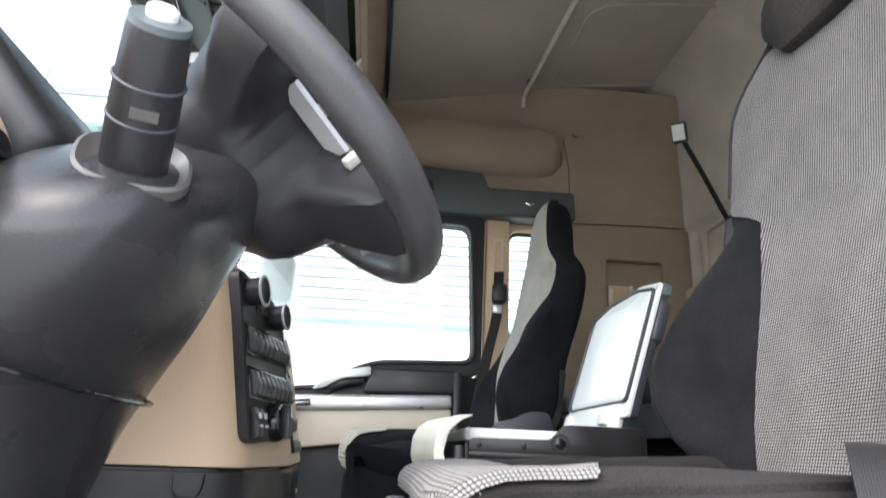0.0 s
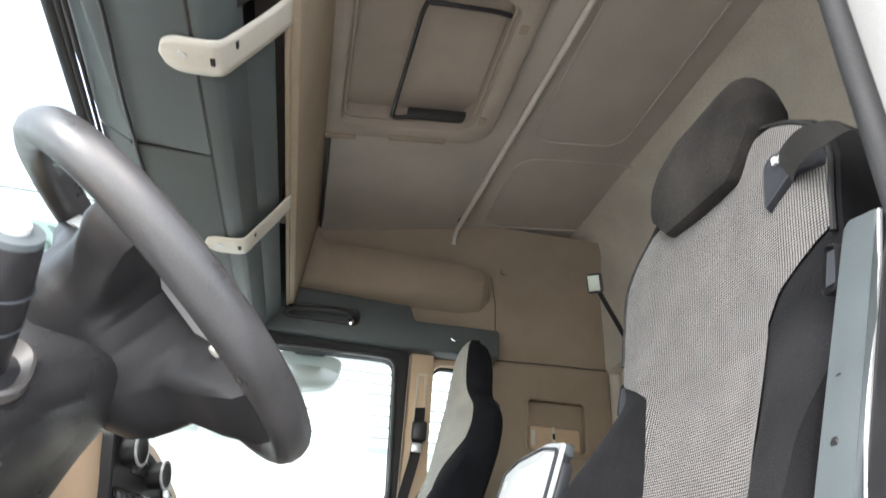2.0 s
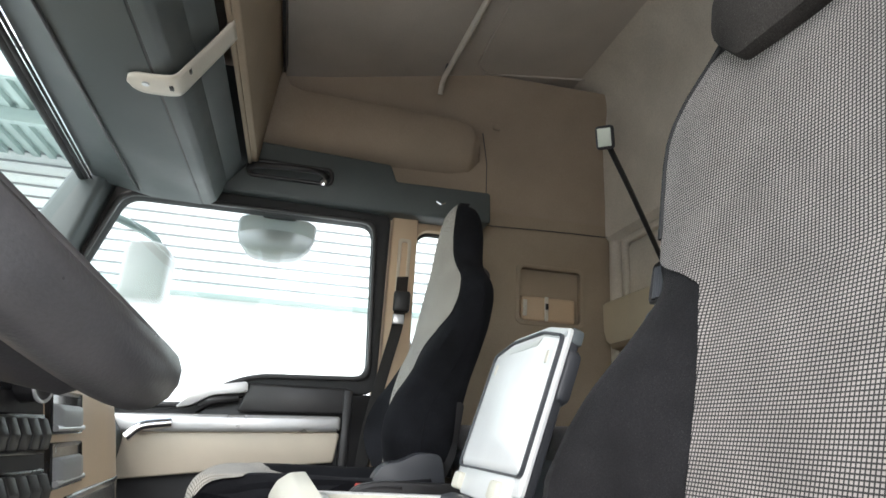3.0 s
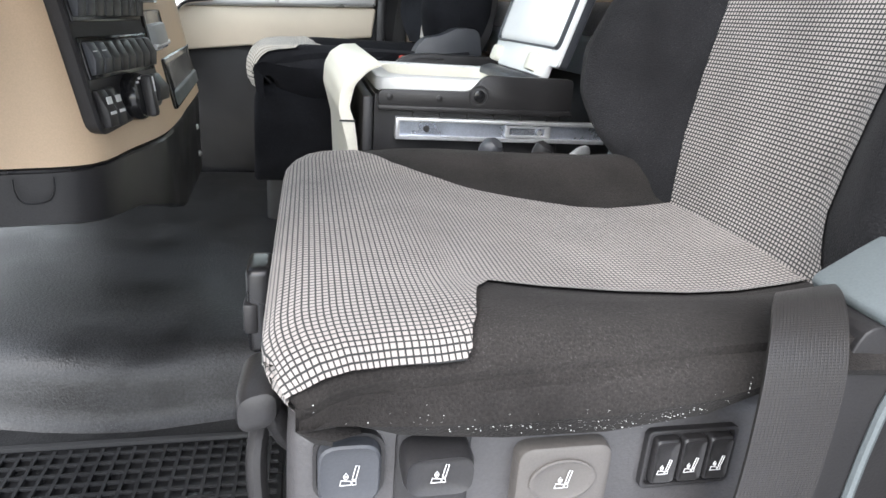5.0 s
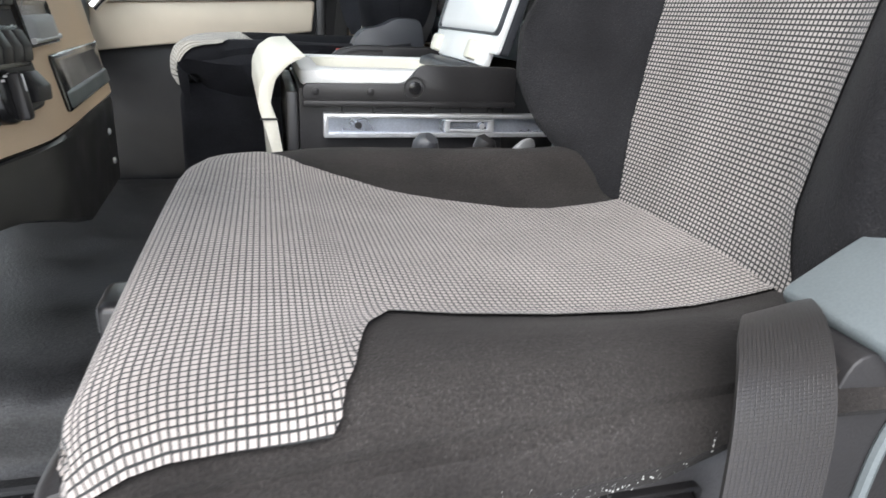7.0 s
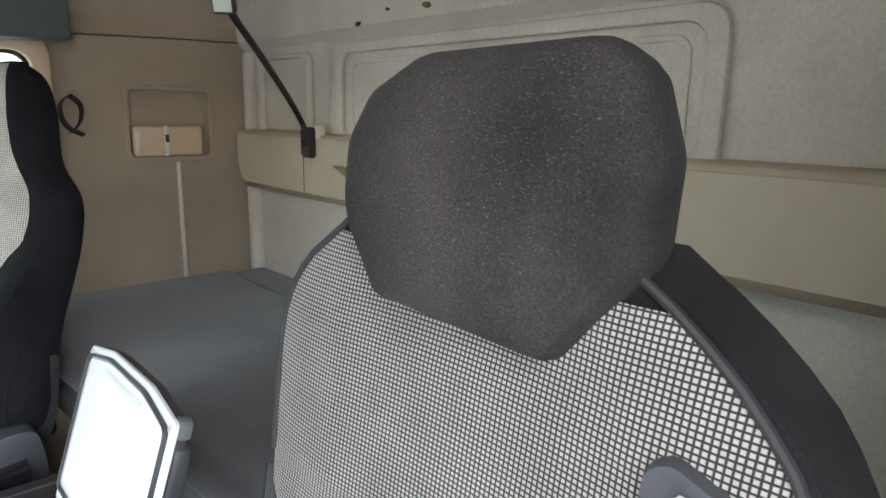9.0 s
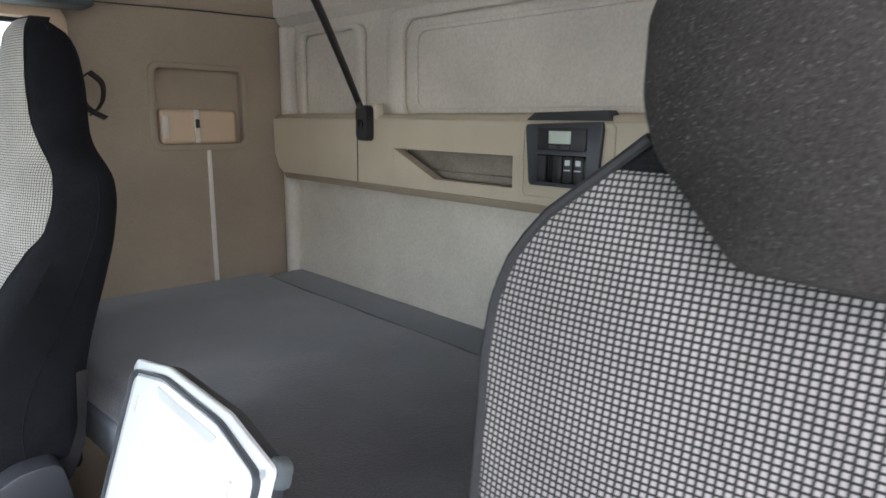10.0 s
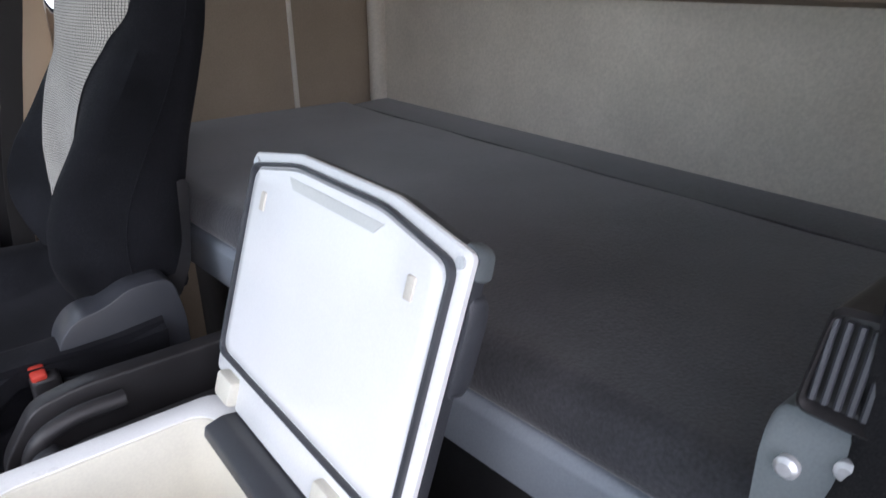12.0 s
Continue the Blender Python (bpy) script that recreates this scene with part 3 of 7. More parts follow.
    post = solo("pillar_middle", bm, TAN, "tan door pillar trim with a belt slot", "pillar", kind="structure")
    ring_bm = ring(bmn(), rounded(0.668, 0.716, 1.20, 1.42, 0.012), rounded(0.680, 0.704, 1.213, 1.407, 0.008), "y", 2.148, 2.158, 0.002)
    part("belt_slot", ring_bm, CREAM, post)
    h = thing("door_header_trim", (0.4, 2.1, 1.5), "dark slate header trim over the passenger door", "trim", kind="structure")
    bm = bmn()
    prism(bm, [(-0.42, 1.515), (0.60, 1.497), (0.625, 1.50), (1.01, 1.505), (1.005, 1.63), (0.635, 1.625), (0.61, 1.69), (0.0, 1.715), (-0.40, 1.66)], "y", 2.09, 2.20, 0.018, 3)
    part("header_body", bm, TEAL, h)
    bm = bmn()
    ring(bm, rounded(0.09, 0.40, 1.565, 1.635, 0.025), rounded(0.105, 0.385, 1.578, 1.622, 0.018), "y", 2.078, 2.10, 0.005)
    part("handle_recess", bm, BLACK, h)
    bm = bmn()
    tube(bm, smooth_path([(0.10, 2.085, 1.588), (0.13, 2.045, 1.592), (0.24, 2.035, 1.597), (0.34, 2.045, 1.600), (0.375, 2.085, 1.60)]), 0.011, 10)
    part("grab_handle", bm, BLACK, h)
    bm = bmn()
    lathe(bm, [(0.013, 0), (0.013, 0.006), (0.006, 0.008)], pose(0.365, 2.082, 1.575, 90))
    part("screw", bm, CHROME, h)
    bm = bmn()
    tube(bm, [(0.79, 2.085, 1.56), (0.79, 2.07, 1.555), (0.805, 2.065, 1.545), (0.82, 2.07, 1.555), (0.82, 2.085, 1.56)], 0.004, 8)
    part("coat_hook", bm, CHROME, h)
    # small side window behind the passenger seat
    w = thing("window_1", (0.83, 2.24, 1.0), "narrow fixed side window behind the passenger seat", "window", kind="structure")
    p = part("pane", box(bmn(), 0.745, 0.925, 2.245, 2.250, 1.005, 1.48, 0), GLASS, w, smooth=False)
    p.visible_shadow = False
    part("window_frame", ring(bmn(), rounded(0.735, 0.935, 0.995, 1.49, 0.05), rounded(0.752, 0.918, 1.015, 1.47, 0.045), "y", 2.235, 2.262, 0.003), RUBBER, w)


def build_front():
    """Windscreen, its surround and the far view's near parts."""
    w = thing("windscreen", (-0.6, 1.0, 0.8), "large clear windscreen in a black surround", "window", kind="structure")
    def at(y, z):
        return (-0.250 - 0.085 * (y - 0.19) - 0.42 * (1.462 - z), y, z)
    bm = bmn()
    rows = [[at(y, z) for y in [(-0.06 + 2.2 * k / 12) for k in range(13)]] for z in (0.72, 1.0, 1.25, 1.462)]
    sheet(bm, rows)
    pane = part("pane", bm, GLASS, w)
    sol = pane.modifiers.new("thickness", "SOLIDIFY")
    sol.thickness = 0.005
    pane.visible_shadow = False
    bm = bmn()
    for dz, dx, r in ((1.462, -0.003, 0.013), (1.458, 0.014, 0.006), (1.462, 0.024, 0.004)):
        tube(bm, [(at(y, dz)[0] + dx, y, dz) for y in [(-0.08 + 2.24 * k / 12) for k in range(13)]], r, 10)
    part("top_seal", bm, RUBBER, w, "black rubber top seal")
    bm = bmn()
    tube(bm, [at(y, 0.715) for y in [(-0.08 + 2.24 * k / 12) for k in range(13)]], 0.02, 10)
    part("bottom_seal", bm, RUBBER, w)


build_shell()
build_far_door()
build_front()


# ---- the seats ----
BACK_X = soft_table([(0.46, 0.648), (0.49, 0.658), (0.53, 0.671), (0.63, 0.705), (0.75, 0.740), (0.89, 0.784), (1.03, 0.806), (1.13, 0.823), (1.23, 0.85)])
BACK_NEAR = soft_table([(0.49, 0.110), (0.53, 0.098), (0.59, 0.088), (0.67, 0.085), (0.75, 0.086), (0.85, 0.079), (0.95, 0.068), (1.03, 0.064), (1.08, 0.060), (1.12, 0.070), (1.16, 0.096), (1.19, 0.130), (1.214, 0.165), (1.236, 0.205)])
BACK_FAR = soft_table([(0.49, 0.430), (0.52, 0.500), (0.55, 0.545), (0.59, 0.582), (0.65, 0.603), (0.73, 0.612), (0.83, 0.592), (0.93, 0.588), (1.03, 0.595), (1.09, 0.601), (1.13, 0.599), (1.16, 0.590), (1.185, 0.572), (1.21, 0.540), (1.236, 0.506)])


FORM_NEAR = soft_table([(0.49, 0.075), (0.53, 0.058), (0.59, 0.048), (0.67, 0.046), (0.75, 0.052), (0.85, 0.060), (0.95, 0.060), (1.03, 0.056), (1.08, 0.058), (1.12, 0.070), (1.16, 0.096), (1.19, 0.130), (1.214, 0.165), (1.236, 0.205)])


def BACK_W(z):
    return (BACK_FAR(z) - BACK_NEAR(z)) / 2


BOLSTER = soft_table([(0.49, -0.015), (0.53, 0.006), (0.57, 0.050), (0.62, 0.086), (0.67, 0.097), (0.77, 0.072), (0.85, 0.036), (0.91, 0.010), (0.97, 0.0)])
CLOTH_FAR = soft_table([(0.47, 0.366), (0.52, 0.374), (0.55, 0.392), (0.59, 0.412), (0.65, 0.430), (0.74, 0.445), (0.83, 0.458), (0.895, 0.474), (0.915, 0.510), (0.935, 0.560), (0.965, 0.62)])
CLOTH_NEAR = soft_table([(0.47, 0.112), (0.527, 0.145), (0.574, 0.170), (0.65, 0.178), (0.73, 0.186), (0.83, 0.188), (0.885, 0.192), (0.912, 0.190), (0.945, 0.160), (0.965, 0.128), (0.98, 0.10), (1.0, 0.05)])


def back_mid(z):
    return (BACK_FAR(z) + BACK_NEAR(z)) / 2


def back_front(y, z):
    mid, half = (BACK_FAR(z) + FORM_NEAR(z)) / 2, (BACK_FAR(z) - FORM_NEAR(z)) / 2
    t = abs(y - mid) / half
    lip = (0.055 - 0.050 * sstep(0.83, 0.98, z)) * max(0.0, (t - 0.74) / 0.26) ** 2.2
    hollow = 0.012 * (1 - min(1, t / 0.6) ** 2)
    return BACK_X(z) + hollow - BOLSTER(z) * (0.62 if y < mid else 1.0) * sstep(0.42, 0.80, t) + min(lip, 0.08)


CUSH_ROWS = [(0.274, 0.488), (0.262, 0.491), (0.254, 0.497), (0.2515, 0.503), (0.253, 0.510), (0.260, 0.518), (0.273, 0.524), (0.292, 0.528), (0.32, 0.529), (0.345, 0.528),
             (0.363, 0.5265), (0.38, 0.525), (0.40, 0.522), (0.44, 0.516), (0.50, 0.510), (0.56, 0.507), (0.60, 0.508), (0.64, 0.513), (0.68, 0.520), (0.73, 0.528)]
CUSH_LOW = soft_table([(0.25, 0.501), (0.27, 0.500), (0.30, 0.492), (0.38, 0.481), (0.46, 0.479), (0.50, 0.487), (0.535, 0.506), (0.56, 0.513), (0.73, 0.505)])
CUSH_BOLSTER = soft_table([(0.26, 0.0), (0.34, 0.004), (0.40, 0.016), (0.46, 0.026), (0.58, 0.029), (0.70, 0.022)])
CUSH_N, CUSH_F = 0.036, 0.475


def base(x, y, z):
    """Widens and bends the driver's cushion and base to fit the camera's view."""
    y += 0.33 * max(0.0, y - 0.05)
    rear = sstep(0.40, 0.60, x) * (z > 0.44)
    return Vector((x + 0.004, y - 0.085 * rear * max(0.0, y - 0.25) / 0.34, z + 0.014 * rear * sstep(0.42, 0.56, y)))


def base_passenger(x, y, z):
    # scaled about a camera position and stretched in height to fit the view
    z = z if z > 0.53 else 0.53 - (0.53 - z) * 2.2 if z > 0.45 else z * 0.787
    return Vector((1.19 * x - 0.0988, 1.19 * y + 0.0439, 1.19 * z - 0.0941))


def cush_top(i, y, edge=CUSH_F, lift=0.0):
    x, z = CUSH_ROWS[i]
    z += lift * sstep(0.13, 0.30, y) + 0.008 * sstep(0.12, 0.04, y) * sstep(0.515, 0.495, z)
    t = (y - (CUSH_N + edge) / 2) / ((edge - CUSH_N) / 2)
    drop = 0.022 * max(0, (abs(t) - 0.86) / 0.14) ** 2 * sstep(0.500, 0.520, CUSH_ROWS[i][1])
    crown = 0.006 * (1 - t * t) * sstep(0.30, 0.26, x)
    return Vector((x + 0.026 * max(0, (abs(t) - 0.7) / 0.3) ** 2 * sstep(0.33, 0.25, x), y, z + CUSH_BOLSTER(x) * sstep(0.48, 0.80, abs(t)) - drop + crown))


def driver_back(upper, check):
    """Driver's backrest: bolstered body, check cloth, piping, headrest and belt slot."""
    # backrest body
    zs = [0.462 + 0.774 * k / 44 for k in range(45)]
    bm, rows = bmn(), []
    for z in zs:
        c, w = back_mid(z), BACK_W(z)
        ys = [c + w * math.sin(math.pi / 2 * (-1 + 2 * k / 30)) for k in range(31)]
        front = [(back_front(y, z), y, z) for y in ys]
        deep = BACK_X(z) + 0.105
        row = front + [(deep - 0.03, c + w * 0.99, z), (deep, c + w * 0.85, z), (deep + 0.008, c, z), (deep, c - w * 0.85, z), (deep - 0.03, c - w * 0.99, z)]
        rows.append(row)
    g = sheet(bm, rows, closed=True)
    bm.faces.new(g[0])
    bm.faces.new(g[-1][::-1])
    back = upper("backrest", bm, BACK_VELOUR, plabel="black velour backrest with side bolsters")
    # check cloth centre panel
    bm, rows, uvs = bmn(), [], []
    run, last = 0.0, None
    for z in [0.472 + 0.745 * k / 110 for k in range(111)]:
        c, w = back_mid(z), BACK_W(z) * 0.965
        a, b = max(CLOTH_NEAR(z), c - w), min(CLOTH_FAR(z), c + w)
        row, uv = [], []
        for k in range(41):
            y = a + (b - a) * k / 40
            row.append((back_front(y, z) - 0.0035, y, z))
            uv.append((y, 0))
        mid = Vector(row[20])
        run += (mid - last).length if last else 0
        last = mid
        rows.append(row)
        uvs.append([(u, run) for u, _ in uv])
    sheet(bm, rows, uvs)
    upper("cloth_panel", bm, check, back, "beige and black check cloth")
    # piping along the shoulders
    for s in (-1, 1):
        pts = []
        for z in [0.98 + 0.256 * k / 16 for k in range(17)]:
            y = back_mid(z) + s * BACK_W(z) * 0.968
            pts.append((back_front(y, z) - 0.004, y, z))
        upper("piping", tube(bmn(), pts, 0.0038, 8), RUBBER, back)
    # headrest: a thick six-sided block with a nearly flat face
    bm = bmn()
    loop = rounded_loop([(0.505, 1.254), (0.494, 1.228), (0.440, 1.172), (0.254, 1.166), (0.198, 1.236), (0.200, 1.304), (0.226, 1.362), (0.258, 1.381), (0.428, 1.378), (0.488, 1.348), (0.510, 1.304)], 0.010, 4)

    def head(u, v, d):
        return (0.825 + 0.17 * (v - 1.15) + 0.5 * max(0.0, v - 1.26) ** 2 + d, u, v)
    pillow(bm, loop, head, [(0.2, -0.020), (0.6, -0.019), (0.86, -0.015), (0.955, -0.009), (0.988, 0.0), (1.0, 0.014), (0.985, 0.03), (0.93, 0.055), (0.84, 0.075), (0.66, 0.085)])
    upper("headrest", bm, DUSTY_VELOUR, plabel="black velour integral headrest")
    # belt slot in the outer shoulder
    bm = bmn()
    def sl(u, v, d):
        return (back_front(u, v) + d, u, v)
    slot = [(0.078, 1.120), (0.160, 1.146), (0.174, 1.136), (0.174, 1.060), (0.12, 1.086), (0.075, 1.072)]
    pillow(bm, rounded_loop(slot, 0.008, 3), sl, [(0.3, -0.009), (0.55, -0.010), (0.85, -0.013), (0.95, -0.013), (1.0, -0.006), (1.0, 0.01)])
    slotob = upper("belt_slot", bm, GREY, plabel="dark grey belt slot cover")
    bm = bmn()
    for k in range(5):
        y = 0.095 + 0.012 * k
        box(bm, back_front(y, 1.112) - 0.0150, back_front(y, 1.112) - 0.009, y, y + 0.007, 1.106 + 0.0036 * k, 1.116 + 0.0036 * k, 0.0005)
    upper("print_mark", bm, WHITEMARK, slotob)
    return back

PASS_MID = 1.762
# height: front of the cloth's middle, half width of the cloth, front of its edge, half width of the body, rear
PASS_ROWS = [(0.610, 0.640, 0.150, 0.606, 0.215, 0.775), (0.650, 0.650, 0.185, 0.588, 0.232, 0.772), (0.700, 0.658, 0.205, 0.576, 0.240, 0.775), (0.755, 0.664, 0.202, 0.582, 0.238, 0.782),
             (0.810, 0.668, 0.190, 0.606, 0.232, 0.796), (0.860, 0.672, 0.178, 0.640, 0.226, 0.810), (0.940, 0.680, 0.162, 0.686, 0.220, 0.838), (1.000, 0.690, 0.150, 0.722, 0.214, 0.858), (1.018, 0.694, 0.160, 0.734, 0.213, 0.863),
             (1.042, 0.698, 0.190, 0.752, 0.212, 0.868), (1.090, 0.708, 0.196, 0.768, 0.211, 0.876), (1.130, 0.716, 0.194, 0.774, 0.208, 0.876), (1.155, 0.720, 0.188, 0.776, 0.202, 0.868), (1.180, 0.726, 0.160, 0.772, 0.180, 0.858),
             (1.205, 0.730, 0.136, 0.768, 0.154, 0.856), (1.235, 0.734, 0.122, 0.764, 0.140, 0.858), (1.300, 0.744, 0.112, 0.764, 0.128, 0.862), (1.360, 0.756, 0.102, 0.770, 0.116, 0.858), (1.395, 0.764, 0.092, 0.776, 0.104, 0.846), (1.412, 0.772, 0.078, 0.784, 0.088, 0.828), (1.420, 0.788, 0.052, 0.796, 0.058, 0.812)]


PASS_CLOTH = soft_table([(0.61, 0.095), (0.70, 0.112), (0.80, 0.124), (0.94, 0.138), (0.985, 0.150), (1.02, 0.20)])


def pass_row(z):
    keys = [r[0] for r in PASS_ROWS]
    return [float(np.interp(z, keys, [r[k] for r in PASS_ROWS])) for k in range(1, 6)]


def passenger_back(seat, check):
    """One-piece backrest with drawn-in waist, square shoulders and a narrow head part faced in the same cloth."""
    zs = [0.610 + 0.810 * (k / 64) for k in range(65)]

    def smoothed(z):
        rows = np.array([pass_row(z + d) for d in (-0.012, -0.006, 0.0, 0.006, 0.012)])
        return rows.mean(axis=0)

    def face(t, xf, xe):
        return xf + (xe - xf) * abs(t) ** 2.4

    bm, rows = bmn(), []
    for z in zs:
        xf, hc, xe, hw, xr = smoothed(z)
        front = [(face(-1 + 2 * k / 20, xf, xe), PASS_MID + hc * (-1 + 2 * k / 20), z) for k in range(21)]
        step = hw - hc
        side = [(xe + 0.002, hc + 0.35 * step), (xe + 0.012, hc + 0.75 * step), (xe + 0.030, hw - 0.001), (0.5 * (xe + xr), hw), (xr - 0.030, hw - 0.003), (xr - 0.010, hw - 0.014), (xr, hw - 0.034)]
        near = [(x, PASS_MID - y, z) for x, y in side]
        far = [(x, PASS_MID + y, z) for x, y in side]
        rows.append(front + far + [(xr + 0.004, PASS_MID, z)] + near[::-1])
    g = sheet(bm, rows, closed=True)
    bm.faces.new(g[0])
    bm.faces.new(g[-1][::-1])
    back = part("backrest", bm, SHADED_VELOUR, seat, "black velour one-piece backrest")
    bm, rows, uvs = bmn(), [], []
    run, last = 0.0, None
    for z in [0.625 + 0.790 * k / 90 for k in range(91)]:
        xf, hc, xe, hw, xr = smoothed(z)
        part_of = min(1.0, PASS_CLOTH(z) / hc)
        row = [(face(t * part_of, xf, xe) - 0.003, PASS_MID + hc * part_of * t, z) for t in (-1 + 2 * k / 28 for k in range(29))]
        mid = Vector(row[14])
        run += (mid - last).length if last else 0
        last = mid
        rows.append(row)
        uvs.append([(p[1], run) for p in row])
    sheet(bm, rows, uvs)
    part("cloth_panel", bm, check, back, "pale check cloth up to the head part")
    for side in (-1, 1):
        pts = []
        for z in [0.64 + 0.50 * k / 20 for k in range(21)]:
            xf, hc, xe, hw, xr = smoothed(z)
            f = 0.50 + 0.14 * sstep(0.70, 1.0, z)
            pts.append((xe + (xr - xe) * f, PASS_MID + side * (hw + 0.0005), z))
        part("side_seam", tube(bmn(), pts, 0.0010, 6), SHADED_VELOUR, back)
    return back


def build_seat(name, label, turn, broad=1.0):
    """A suspension seat with moulded bolsters, check cloth and an integral headrest. turn(x, y, z) lays it in the cab."""
    seat = thing(name, turn(0.48, 0.27, 0.0), label, "seat", "cab seats")

    def upper(pname, bm, material, parent=seat, plabel="", smooth=True):
        for v in bm.verts:
            v.co = turn(*v.co)
        return part(pname, bm, material, parent, plabel, smooth)

    def put(pname, bm, material, parent=seat, plabel="", smooth=True):
        for v in bm.verts:
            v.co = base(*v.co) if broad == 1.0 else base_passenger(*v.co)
        return upper(pname, bm, material, parent, plabel, smooth)

    check = CLOTH if broad == 1.0 else LIT_CLOTH
    back = driver_back(upper, BACK_CLOTH) if broad == 1.0 else passenger_back(seat, check)
    # cushion body
    rim, lift = (0.455, 0.0) if broad == 1.0 else (CUSH_F, 0.0)
    bm, rows = bmn(), []
    n = len(CUSH_ROWS)
    for i in range(n):
        x = CUSH_ROWS[i][0]
        ys = [CUSH_N + 0.008 + (rim - CUSH_N - 0.016) * k / 30 for k in range(31)]
        top = [cush_top(i, y, rim, lift) for y in ys]
        low = CUSH_LOW(x)
        if i < 3:
            low = min(low, top[0].z - 0.001)
        a, b = top[0], top[-1]
        tuck = 0.016 * sstep(0.34, 0.26, x)
        near = [Vector((a.x, CUSH_N + 0.0085, a.z - 0.006)), Vector((a.x, CUSH_N + 0.0005, a.z - 0.009)), Vector((a.x, CUSH_N - 0.007, a.z * 0.45 + low * 0.55)), Vector((a.x + tuck, CUSH_N - 0.001, low * 0.85 + a.z * 0.15)), Vector((a.x + tuck, CUSH_N + 0.014, low)), Vector((a.x + tuck, CUSH_N + 0.05, min(low, 0.462) if x > 0.30 else low))]
        farp = [Vector((b.x, rim - 0.0085, b.z - 0.006)), Vector((b.x, rim - 0.0005, b.z - 0.009)), Vector((b.x, rim + 0.006, b.z * 0.45 + low * 0.55 + 0.01)), Vector((b.x + tuck, rim - 0.004, low * 0.75 + b.z * 0.25)), Vector((b.x + tuck, rim - 0.024, low)), Vector((b.x + tuck, rim - 0.05, min(low, 0.462) if x > 0.30 else low))]
        rows.append(top + farp + near[::-1])
    g = sheet(bm, rows, closed=True)
    bm.faces.new(g[0])
    bm.faces.new(g[-1][::-1])
    cushion = put("cushion", bm, VELOUR if broad == 1.0 else SHADED_VELOUR, plabel="black velour seat cushion")
    near_edge = soft_table([(0.24, 0.050), (0.361, 0.048), (0.372, 0.074), (0.384, 0.110), (0.400, 0.131), (0.44, 0.130), (0.60, 0.130), (0.73, 0.130)])
    far_edge = soft_table([(0.24, 0.462), (0.355, 0.460), (0.375, 0.420), (0.40, 0.270), (0.46, 0.190), (0.54, 0.165), (0.73, 0.150)])
    if broad == 1.0:
        far_edge = soft_table([(0.24, 0.426), (0.335, 0.423), (0.352, 0.405), (0.372, 0.380), (0.40, 0.366), (0.46, 0.347), (0.54, 0.343), (0.60, 0.336), (0.73, 0.320)])
    bm, rows, uvs = bmn(), [], []
    run, last = 0.0, None
    fine = []
    for i in range(n - 1):
        for k in range(4):
            fine.append(i + k / 4)
    fine.append(n - 1)
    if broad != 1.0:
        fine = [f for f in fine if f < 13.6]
    for f in fine:
        i, k = min(int(f), n - 2), f - min(int(f), n - 2)
        x = CUSH_ROWS[i][0] * (1 - k) + CUSH_ROWS[i + 1][0] * k
        a, b = (near_edge(x), far_edge(x)) if f > 3 else (near_edge(0.24), far_edge(0.24))
        row, us = [], []
        for j in range(41):
            y = a + (b - a) * j / 40
            p, q = cush_top(i, y, rim, lift), cush_top(i + 1, y, rim, lift)
            row.append(p * (1 - k) + q * k)
            us.append(y)
        mid = row[20]
        run += (mid - last).length if last else 0
        last = mid
        rows.append(row)
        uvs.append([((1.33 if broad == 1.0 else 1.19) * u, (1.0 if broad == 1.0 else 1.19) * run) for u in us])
    for i, row in enumerate(rows):
        for j, p in enumerate(row):
            d = (rows[min(i + 1, len(rows) - 1)][j] - rows[max(i - 1, 0)][j]).cross(row[min(j + 1, 40)] - row[max(j - 1, 0)])
            d = d.normalized() * 0.003
            row[j] = p + (d if d.z > 0 or d.x < 0 else -d)
    sheet(bm, rows, uvs)
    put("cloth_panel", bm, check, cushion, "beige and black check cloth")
    if broad == 1.0:
        bm, rnd = bmn(), random.Random(11)
        for k in range(230):
            x = min(0.52, max(0.28, rnd.gauss(0.43, 0.055)))
            z = CUSH_LOW(x) + 0.0125 + abs(rnd.gauss(0, 0.006))
            size = rnd.choice((0.00010, 0.00013, 0.00016, 0.00030))
            bmesh.ops.create_icosphere(bm, subdivisions=1, radius=size, matrix=Matrix.LocRotScale((x, CUSH_N - 0.0062, z), None, (rnd.uniform(0.8, 2.0), 1, 0.8)))
        put("lint", bm, PALEGREY, cushion, "pale lint and crumbs along the lower seam")
    # base and side panel
    bm = bmn()
    prism(bm, [(0.285, 0.114), (0.66, 0.114), (0.66, 0.40), (0.285, 0.40)], "y", 0.10, rim - 0.055, 0.02, 3)
    put("suspension_box", bm, RUBBER, plabel="black bellows over the suspension")
    bm = bmn()
    prism(bm, [(0.262, 0.300), (0.70, 0.300), (0.70, 0.485), (0.54, 0.490), (0.50, 0.486), (0.44, 0.487), (0.36, 0.489), (0.288, 0.496), (0.266, 0.485)], "y", 0.052, rim - 0.02, 0.014, 3)
    # the passenger's plastic panel takes the velour's dark tone in place of shadow
    panel = put("side_panel", bm, SEATGREY if broad == 1.0 else SHADED_VELOUR, plabel="moulded plastic seat base panel")
    return seat, put, upper, back, cushion, panel


